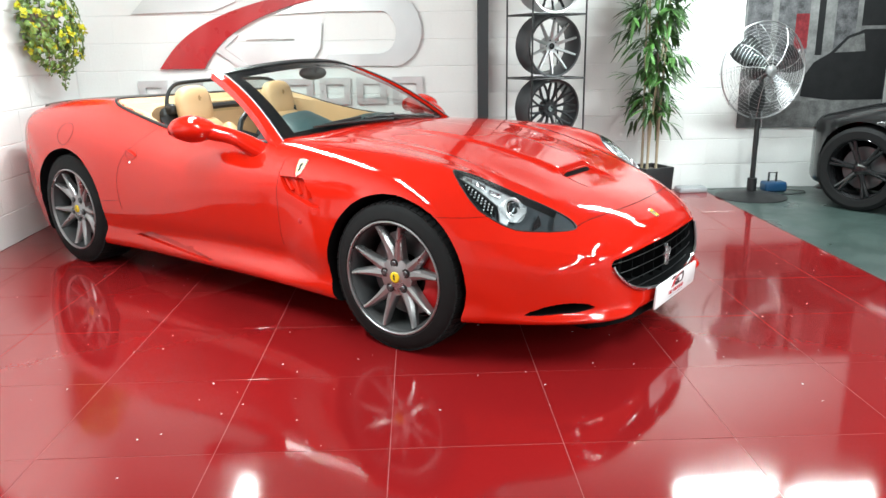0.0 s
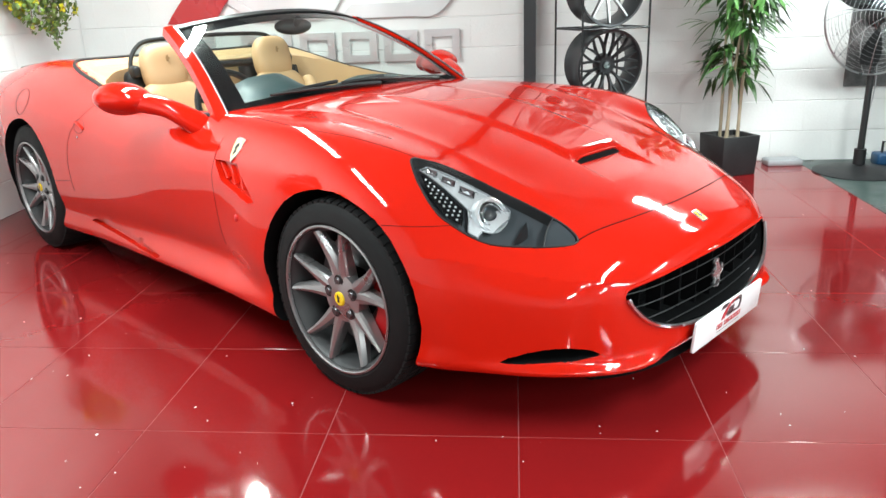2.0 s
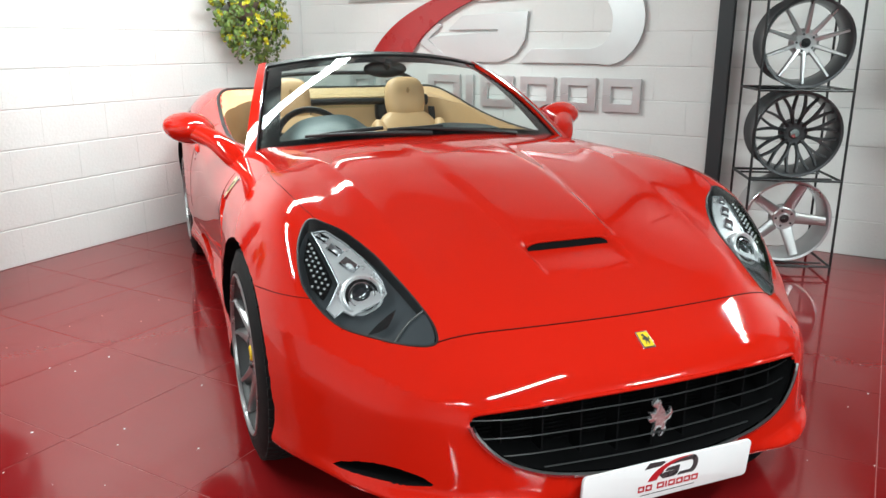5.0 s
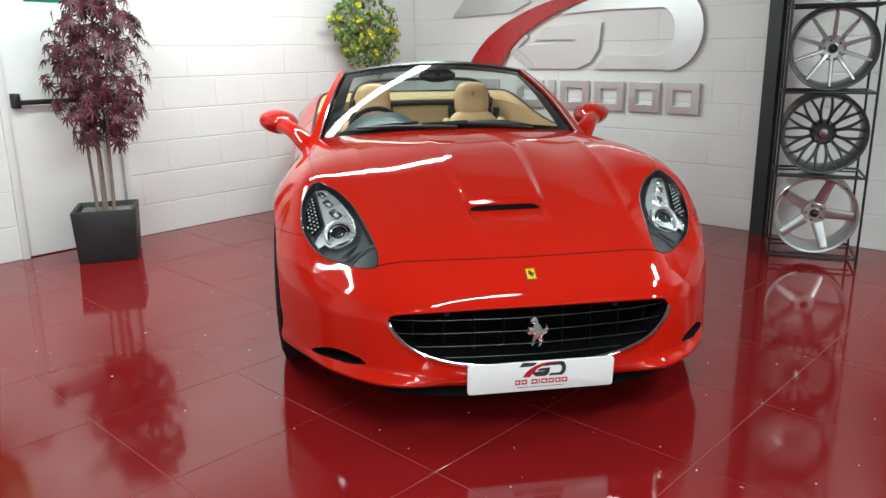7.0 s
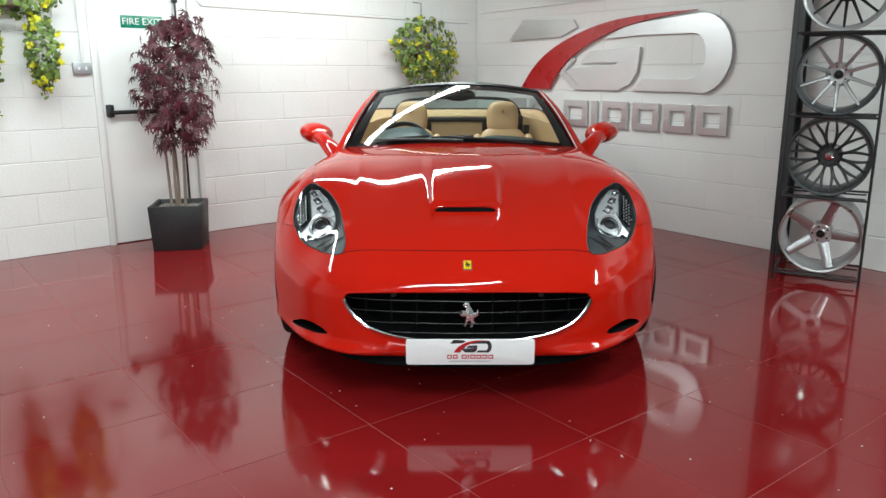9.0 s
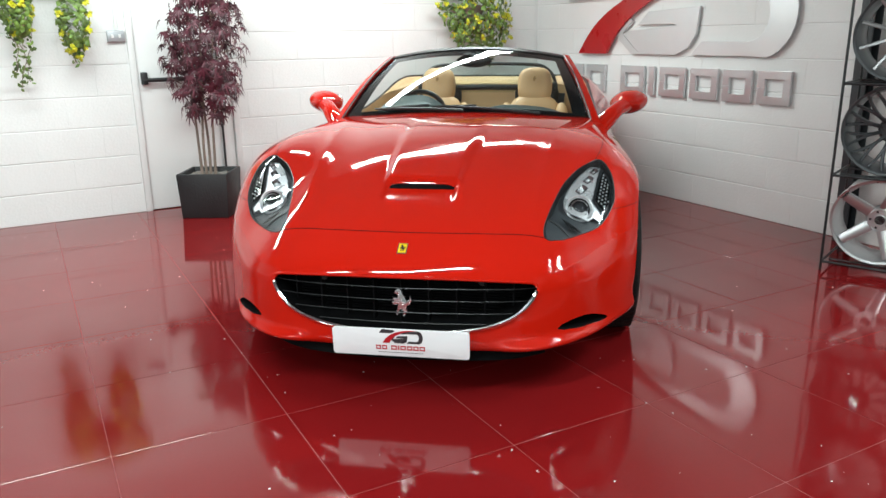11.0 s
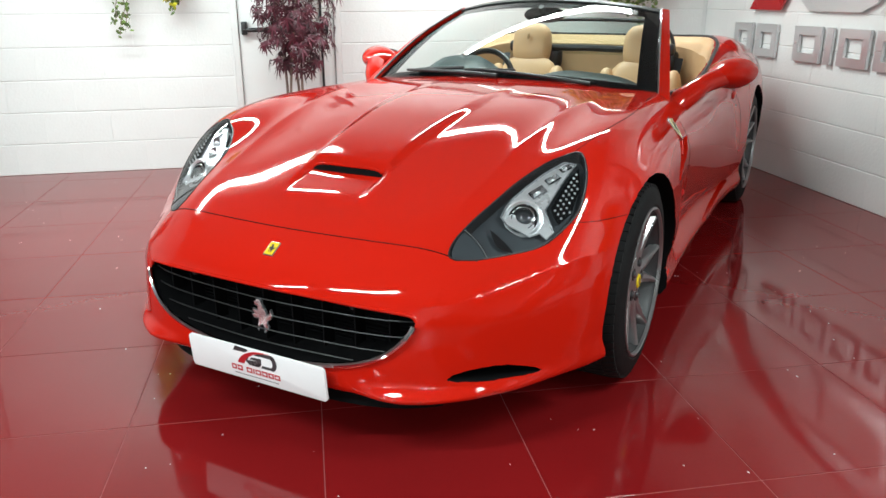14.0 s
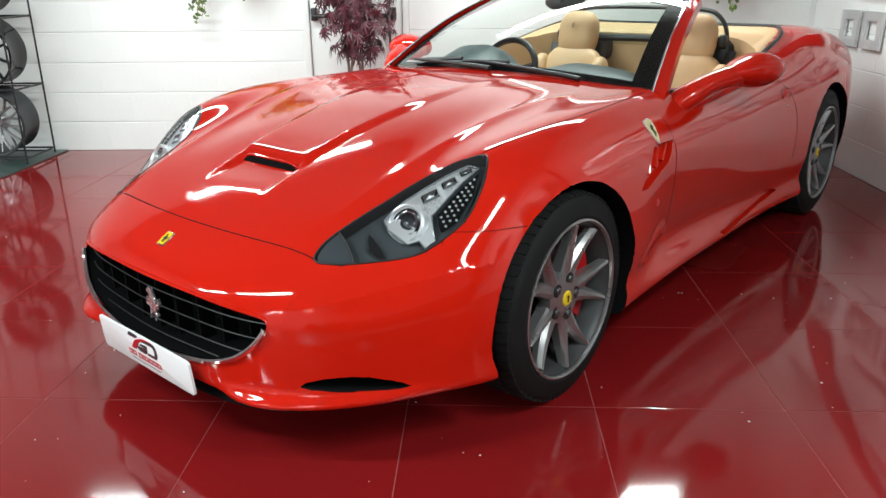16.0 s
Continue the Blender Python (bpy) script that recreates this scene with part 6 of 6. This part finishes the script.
def hanging_plant(m, lobes, trails, n, label, seed):
    """lobes: (y, z, half width, half height); trails: (y, top, foot)."""
    rng = random.Random(seed)
    basket = thing("hanging_plant", m, label, "plant", "hanging plants")
    leaves, petals, stems = bmesh.new(), bmesh.new(), bmesh.new()
    for y0, z0, hw, hh in lobes:
        for i in range(n):
            d = rnd_dir(rng)
            c = Vector((0.19 + d.x * 0.17, y0 + d.y * hw * rng.uniform(0.75, 1.05), z0 + d.z * hh * rng.uniform(0.75, 1.05)))
            nrm = (Vector((d.x * 0.6 + 0.6, d.y * 0.8, d.z * 0.5)) + rnd_dir(rng) * 0.5).normalized()
            ivy_leaf(leaves, c, nrm, rng.uniform(0.016, 0.034), rng)
            if i % 13 == 0:
                for k in range(8):
                    blade(petals, c + nrm * 0.02, (rnd_dir(rng) + nrm * 0.3).normalized(), nrm, 0.034, 0.026, 0.0)
    for y0, top, foot in trails:
        x, y, pts = 0.20, y0, []
        for k in range(14):
            z = top + (foot - top) * k / 13
            x, y = x + rng.uniform(-0.012, 0.010), y + rng.uniform(-0.016, 0.016)
            x = max(x, 0.05)
            pts.append((x, y, z))
            for j in range(2):
                ivy_leaf(leaves, Vector((x, y, z)) + rnd_dir(rng) * 0.022, (rnd_dir(rng) + Vector((0.9, 0, 0))).normalized(), rng.uniform(0.014, 0.026), rng)
        tube(pts, 0.0028, 5, stems)
    tagged(part("foliage", leaves, IVY, basket, "small round green leaves", smooth=0), kind="stuff")
    tagged(part("blossom", petals, PETAL, basket, "yellow flowers", smooth=0), kind="stuff")
    tagged(part("stems", stems, BRANCH, basket), kind="stuff")
    bm = lathe([(0.001, -0.1), (0.08, -0.08), (0.12, 0.03), (0.11, 0.03), (0.001, -0.02)], 24, "Z")
    bmesh.ops.translate(bm, verts=bm.verts, vec=(0.125, lobes[0][0], lobes[0][1]))
    part("basket", bm, BRANCH, basket)
    part("hanger", tube([(0.0, lobes[0][0], lobes[0][1] + 0.42), (0.13, lobes[0][0], lobes[0][1] + 0.40), (0.125, lobes[0][0], lobes[0][1] + 0.03)], 0.004, 6), STEEL, basket)


hanging_plant(WEST @ Matrix.Translation((0.006, 6.13 - 3.3, 0)), [(0.0, 1.58, 0.40, 0.27), (0.05, 1.42, 0.34, 0.24)], [(0.02, 1.4, 1.13), (0.12, 1.4, 1.05), (0.2, 1.4, 1.08), (-0.08, 1.4, 1.16), (0.28, 1.45, 1.16)], 460, "ivy with yellow flowers hanging on a white wall near the corner", 3)
hanging_plant(WEST @ Matrix.Translation((0.006, 2.55 - 3.3, 0)), [(0.0, 1.86, 0.34, 0.16), (-0.20, 1.58, 0.10, 0.24), (0.15, 1.48, 0.10, 0.26)], [(-0.20, 1.4, 1.02), (-0.14, 1.4, 1.06), (0.16, 1.4, 1.18), (-0.25, 1.4, 1.1), (0.2, 1.35, 1.3)], 330, "ivy with yellow flowers draping in two strands on a white wall", 4)


# ---- pedestal fan ----
def pedestal_fan():
    fan = thing("pedestal_fan", Matrix.Translation((3.05, 6.56, 0)) @ pose(0, 0, 0, 0, 0, 12), "large grey pedestal fan with a wire guard", "fan")
    part("base", lathe([(0.001, 0.05), (0.05, 0.055), (0.09, 0.045), (0.27, 0.018), (0.30, 0.008), (0.30, 0.0), (0.001, 0.0)], 48, "Z"), BLACK, fan)
    part("pole", tube([(0, 0, 0.04), (0, 0, 0.70)], 0.022, 12), BLACK, fan)
    part("pole_collar", tube([(0, 0, 0.06), (0, 0, 0.17)], 0.040, 14), BLACK, fan)
    part("pole_neck", tube([(0, 0, 0.68), (0, 0, 1.05)], 0.015, 12), BLACK, fan)
    zc, R = 1.09, 0.40
    motor = lathe([(0.001, 0.19), (0.06, 0.18), (0.085, 0.12), (0.085, 0.02), (0.05, 0.0), (0.001, 0.0)], 28, "Y")
    bmesh.ops.translate(motor, verts=motor.verts, vec=(0, 0, zc))
    part("motor", motor, BLACK, fan)
    for k in range(3):
        bm = bmesh.new()
        rows = []
        for i in range(8):
            u = i / 7
            r = 0.05 + 0.30 * u
            half = 0.20 + 0.26 * math.sin(math.pi * (0.2 + 0.7 * u))
            row = []
            for j in range(7):
                v = j / 6 - 0.5
                a = 2 * math.pi * k / 3 + 0.35 + 2 * v * half
                row.append(bm.verts.new((r * math.cos(a), -0.045 + 0.09 * v + 0.01 * u, zc + r * math.sin(a))))
            rows.append(row)
        for a, b in zip(rows, rows[1:]):
            for j in range(6):
                bm.faces.new((a[j], a[j + 1], b[j + 1], b[j]))
        bmesh.ops.solidify(bm, geom=bm.faces[:], thickness=0.003)
        part("fan_blade", bm, FANGREY, fan)
    guard = bmesh.new()
    for front in (-0.12, 0.06):
        for i in range(13):
            r = 0.07 + (R - 0.07) * i / 12
            depth = front * (1 - (r / R) ** 3 * 0.75) - 0.0
            tube([(r * math.cos(a), depth, zc + r * math.sin(a)) for a in np.linspace(0, 2 * math.pi, 48, endpoint=False)], 0.0013, 4, guard, closed=True)
    tagged(part("guard_wire", guard, FANWIRE, fan, smooth=60), kind="stuff")
    ribs = bmesh.new()
    for k in range(9):
        a = 2 * math.pi * k / 9
        for front in (-0.12, 0.06):
            tube([(r * math.cos(a + 1.2 * (r - 0.05)), front * (1 - (r / R) ** 3 * 0.75), zc + r * math.sin(a + 1.2 * (r - 0.05))) for r in np.linspace(0.05, R, 9)], 0.0028, 5, ribs)
    part("guard_ribs", ribs, FANWIRE, fan, smooth=60)
    part("guard_rim", tube([(R * math.cos(a), -0.02, zc + R * math.sin(a)) for a in np.linspace(0, 2 * math.pi, 64, endpoint=False)], 0.007, 6, closed=True), FANWIRE, fan)
    cap = lathe([(0.001, -0.135), (0.045, -0.130), (0.05, -0.115)], 24, "Y")
    bmesh.ops.translate(cap, verts=cap.verts, vec=(0, 0, zc))
    part("guard_cap", cap, FANWIRE, fan)
    cord = fine([(0.06, 0.1, 0.95), (0.16, 0.16, 0.6), (0.15, 0.2, 0.25), (0.2, 0.2, 0.08)], 20)
    part("power_cord", tube([tuple(p) for p in cord], 0.004, 6), GREYMETAL, fan)


FANGREY = surface("grey_fan_blade", (0.06, 0.06, 0.063), 0.3, 0.5, 0.1, 6, 120)
FANWIRE = surface("plated_wire", (0.50, 0.50, 0.51), 0.3, 0.9, 0.06, 12, 150)
pedestal_fan()


def floor_box():
    ob = thing("junction_box", Matrix.Translation((3.36, 6.80, 0.002)), "blue plastic extension reel on the floor by the wall", "cable reel")
    part("reel_body", box(-0.10, 0.10, -0.07, 0.07, 0.0, 0.09, 0.02, 3), BLUE, ob)
    part("reel_handle", tube([(-0.05, 0, 0.08), (-0.05, 0, 0.17), (0.02, 0, 0.17), (0.02, 0, 0.08)], 0.010, 8), BLACK, ob)
    cable = fine([(0.1, 0, 0.01), (0.25, -0.08, 0.008), (0.1, -0.2, 0.008), (-0.15, -0.16, 0.008), (-0.3, -0.05, 0.008)], 30)
    part("cable", tube([tuple(p) for p in cable], 0.005, 6), BLACK, ob)
    ob = thing("floor_box", pose(2.62, 6.86, 0, 0, 0, 4), "small flat grey box lying on the floor at the wall", "box")
    part("box_body", box(-0.13, 0.13, -0.07, 0.07, 0.0, 0.045, 0.008, 2), GREYMETAL, ob)
    part("box_lid", box(-0.12, 0.12, -0.06, 0.06, 0.0455, 0.05, 0.002), GREYMETAL, ob)


BLUE = surface("blue_plastic", (0.01, 0.05, 0.12), 0.35, 0, 0.08, 10, 120)
floor_box()


# ---- canvas print on the wall ----
def canvas_print():
    x0, x1, z0, z1, y = 3.05, 4.38, 0.56, 1.74, NORTH_Y - 0.03
    pic = thing("canvas_print", Matrix.Translation((0, y, 0)), "grey canvas print of a black car before old buildings", "picture")
    part("canvas", box(x0, x1, 0.0, 0.028, z0, z1, 0.003), PRINTGREY, pic)
    def patch(a, b, c, d, mat, k):
        part("print_patch", box(a, b, -0.0008 - 0.0006 * k, -0.0004, c, d), mat, pic, smooth=0)
    patch(x0 + 0.01, 3.28, 1.18, 1.73, PRINTSTONE, 1)
    patch(3.34, 3.62, 1.22, 1.73, PRINTSTONE, 1)
    patch(3.50, 3.62, 1.26, 1.56, PRINTRED, 2)
    patch(3.70, 3.76, 1.2, 1.73, PRINTDARK, 1)
    patch(3.86, 4.05, 1.2, 1.73, PRINTSTONE, 1)
    patch(4.10, 4.37, 1.45, 1.73, PRINTDARK, 1)
    patch(x0 + 0.01, 4.37, 0.57, 0.80, PRINTROAD, 1)
    face = pose(0, 0, 0, 90, 0, 0)
    car = [(3.60, 0.84), (3.62, 1.02), (3.70, 1.14), (3.84, 1.22), (3.98, 1.36), (4.14, 1.42), (4.37, 1.42), (4.37, 0.80), (3.9, 0.80)]
    part("print_patch", prism(car, 0.002, 0.0036, face), PRINTDARK, pic, smooth=0)
    glass = [(3.88, 1.22), (4.00, 1.345), (4.13, 1.385), (4.16, 1.23)]
    part("print_patch", prism(glass, 0.0036, 0.0042, face), PRINTROAD, pic, smooth=0)


PRINTGREY = surface("printed_grey", (0.16, 0.16, 0.16), 0.6, 0, 0.5, 6, 40, spec=0.15)
PRINTSTONE = surface("printed_stone", (0.09, 0.09, 0.095), 0.6, 0, 0.8, 14, 70, spec=0.15)
PRINTDARK = surface("printed_black", (0.012, 0.012, 0.013), 0.4, 0, 0.3, 8, 60, spec=0.15)
PRINTROAD = surface("printed_road", (0.12, 0.12, 0.12), 0.6, 0, 0.6, 10, 60, spec=0.15)
PRINTRED = surface("printed_red", (0.16, 0.02, 0.025), 0.6, 0, 0.5, 20, 60, spec=0.15)
canvas_print()


# ---- strip light fittings ----
def strip_light(x, y, long, power, turn, wide):
    lamp = thing("strip_light", pose(x, y, LAMP_Z, 0, 0, turn), "long white strip light hanging below the roof", "ceiling light", "ceiling lights")
    part("fitting", box(-wide / 2 - 0.03, wide / 2 + 0.03, -long / 2 - 0.03, long / 2 + 0.03, 0.07, 0.11, 0.006), WHITE, lamp)
    for s in (1, -1):
        part("end_cap", box(-wide / 2 - 0.018, wide / 2 + 0.018, s * (long / 2 + 0.035) - 0.008, s * (long / 2 + 0.035) + 0.008, -0.07, 0.112, 0.004), WHITE, lamp)
        part("suspension_wire", tube([(0, s * long * 0.35, 0.11), (0, s * long * 0.35, CEIL - LAMP_Z)], 0.003, 6), STEEL, lamp)


# the fittings at x 5.9 only carry the added fill lamps
for strip in TUBES:
    strip_light(*strip)


# ---- the parked black car ----
BLACKPAINT = surface("black_car_paint", (0.005, 0.005, 0.0055), 0.4, 0, 0.03, 2, 300, coat=0.8, rough_vary=0.02, spec=0.1)
DARKGLASS = surface("dark_car_glass", (0.02, 0.022, 0.024), 0.05, 0, 0.05, 3, 200, rough_vary=0.01)


def black_car():
    head = math.degrees(math.atan2(0.8, -0.6))
    coupe = thing("black_car", Matrix.Translation((3.60 + 0.72 * 1.0, 5.90 + 0.54 * 1.0, 0.002)) @ pose(0, 0, 0, 0, 0, head), "glossy black coupe with black wheels parked by the wall", "car")
    top = curve_of([(0.75, 0.42), (0.62, 0.62), (0.4, 0.74), (0.0, 0.84), (-0.6, 0.93), (-1.2, 0.95), (-2.4, 0.98), (-3.2, 0.97), (-3.45, 0.85)])
    wide = curve_of([(0.7, 0.70), (0.45, 0.84), (0.0, 0.915), (-0.6, 0.90), (-1.4, 0.885), (-2.6, 0.92), (-3.3, 0.85), (-3.5, 0.75)])
    roof = curve_of([(-0.5, 0.80), (-0.75, 0.98), (-1.3, 1.27), (-1.8, 1.32), (-2.3, 1.24), (-3.0, 0.98), (-3.2, 0.85)])

    def body(x, y, z):
        s = np.abs(y)
        f = smax((z - top(x) + 0.18 * np.clip(s - 0.5, 0, 1) ** 2 * 2) * 0.9, s - wide(x) + 0.10 * np.abs(z - 0.5) ** 1.5, 0.12)
        f = smax(f, (x - 0.66 + 0.50 * s ** 2.6) * 0.8, 0.10)
        f = smax(f, (-3.5 + 0.25 * s ** 2 - x) * 0.9, 0.10)
        return smax(f, 0.17 - z, 0.05)

    def cabin(x, y, z):
        return smax((z - roof(x)) * 0.85, np.abs(y) - 0.80 + 0.42 * np.clip(z - 0.85, 0, 1), 0.10)

    def whole(x, y, z):
        f = -smax(-body(x, y, z), -cabin(x, y, z), 0.03)
        for ax in (0.0, -2.6):
            f = np.maximum(f, -np.maximum(np.hypot(x - ax, z - 0.34) - 0.365, 0.55 - np.abs(y)))
        return f
    step = 0.025
    xs, ys, zs = np.arange(-3.6, 0.8, step), np.arange(-1.0, 1.001, step), np.arange(0.12, 1.42, step)
    f = whole(xs[:, None, None], ys[None, :, None], zs[None, None, :])
    verts, quads = dual_contour((xs, ys, zs), f, lambda p: whole(p[:, 0], p[:, 1], p[:, 2]), step)
    mid = verts[quads].mean(1)
    x, y, z = mid.T
    arch = np.minimum(np.hypot(x, z - 0.34), np.hypot(x + 2.6, z - 0.34)) < 0.36
    cab = (cabin(x, y, z) < body(x, y, z) - 0.01) & (z > 0.955) & (z < roof(x) - 0.045)
    for name, sel, mat in (("body", ~arch & ~cab, BLACKPAINT), ("side_glass", cab, DARKGLASS), ("wheel_arch_liner", arch, MATBLACK)):
        me = sub_mesh(name, verts, quads[sel])
        link_data(name, me, mat, coupe, smooth=0)
    for ax in (0.0, -2.6):
        for s in (1, -1):
            hub = new("road_wheel")
            hub.parent = coupe
            hub.matrix_local = Matrix.Translation((ax, s * 0.80, 0.335)) @ pose(0, 0, 0, 0, 0, 0 if s > 0 else 180)
            part("tyre", lathe([(0.235, -0.10), (0.30, -0.118), (0.328, -0.10), (0.335, -0.05), (0.335, 0.05), (0.328, 0.10), (0.30, 0.118), (0.245, 0.112), (0.235, 0.10)], 56, "Y", closed=True), RUBBER, hub)
            part("rim", lathe([(0.242, 0.105), (0.236, 0.11), (0.225, 0.09), (0.215, -0.09), (0.238, -0.10)], 48, "Y"), BLACKRIM, hub)
            for k in range(6):
                for d in (-0.09, 0.09):
                    a = 2 * math.pi * k / 6 + 0.2
                    part("spoke", tube([(0.05 * math.cos(a), 0.07, 0.05 * math.sin(a)), (0.14 * math.cos(a + d * 0.6), 0.085, 0.14 * math.sin(a + d * 0.6)), (0.228 * math.cos(a + d), 0.098, 0.228 * math.sin(a + d))], [0.022, 0.016, 0.014], 8), BLACKRIM, hub)
            part("hub", lathe([(0.001, 0.09), (0.03, 0.09), (0.06, 0.075), (0.065, 0.03)], 24, "Y"), BLACKRIM, hub)
            part("brake_disc", lathe([(0.001, 0.0), (0.17, 0.0), (0.17, -0.02)], 32, "Y"), DISC, hub)


black_car()


# ---- flecks on the tiles ----
def flecks():
    rng = random.Random(12)
    bm = bmesh.new()
    for i in range(420):
        x, y = rng.uniform(-2.5, 2.7), rng.uniform(0.3, 6.9)
        s = rng.uniform(0.0012, 0.0042) * (1.5 if rng.random() < 0.1 else 1)
        a = rng.uniform(0, 6.28)
        r = [s * rng.uniform(0.5, 1.2) for _ in range(5)]
        low = [bm.verts.new((x + q * math.cos(a + k * 1.257), y + q * math.sin(a + k * 1.257), 0.0003)) for k, q in enumerate(r)]
        tip = bm.verts.new((x, y, 0.0003 + s * 0.5))
        for k in range(5):
            bm.faces.new((low[k], low[(k + 1) % 5], tip))
    ob = part("floor_flecks", bm, WHITE, None, smooth=0)
    tagged(ob, "scattered tiny white flecks on the glossy tiles", "debris", kind="stuff")


flecks()


# ---- pieces of the floor and walls ----
lay_tiles()
lay_blocks(wall_north, Matrix.Translation((ALCOVE, NORTH_Y, 0)) @ pose(0, 0, 0, 0, 0, 180), ALCOVE + 2.86, 3.5)
lay_blocks(wall_west, WEST @ Matrix.Translation((0, 3.66, 0)) @ pose(0, 0, 0, 0, 0, -90), 6.4, 3.5, [(3.66 - DOOR[1] - 0.05, 3.66 - DOOR[0] + 0.05, -1, 2.12)])
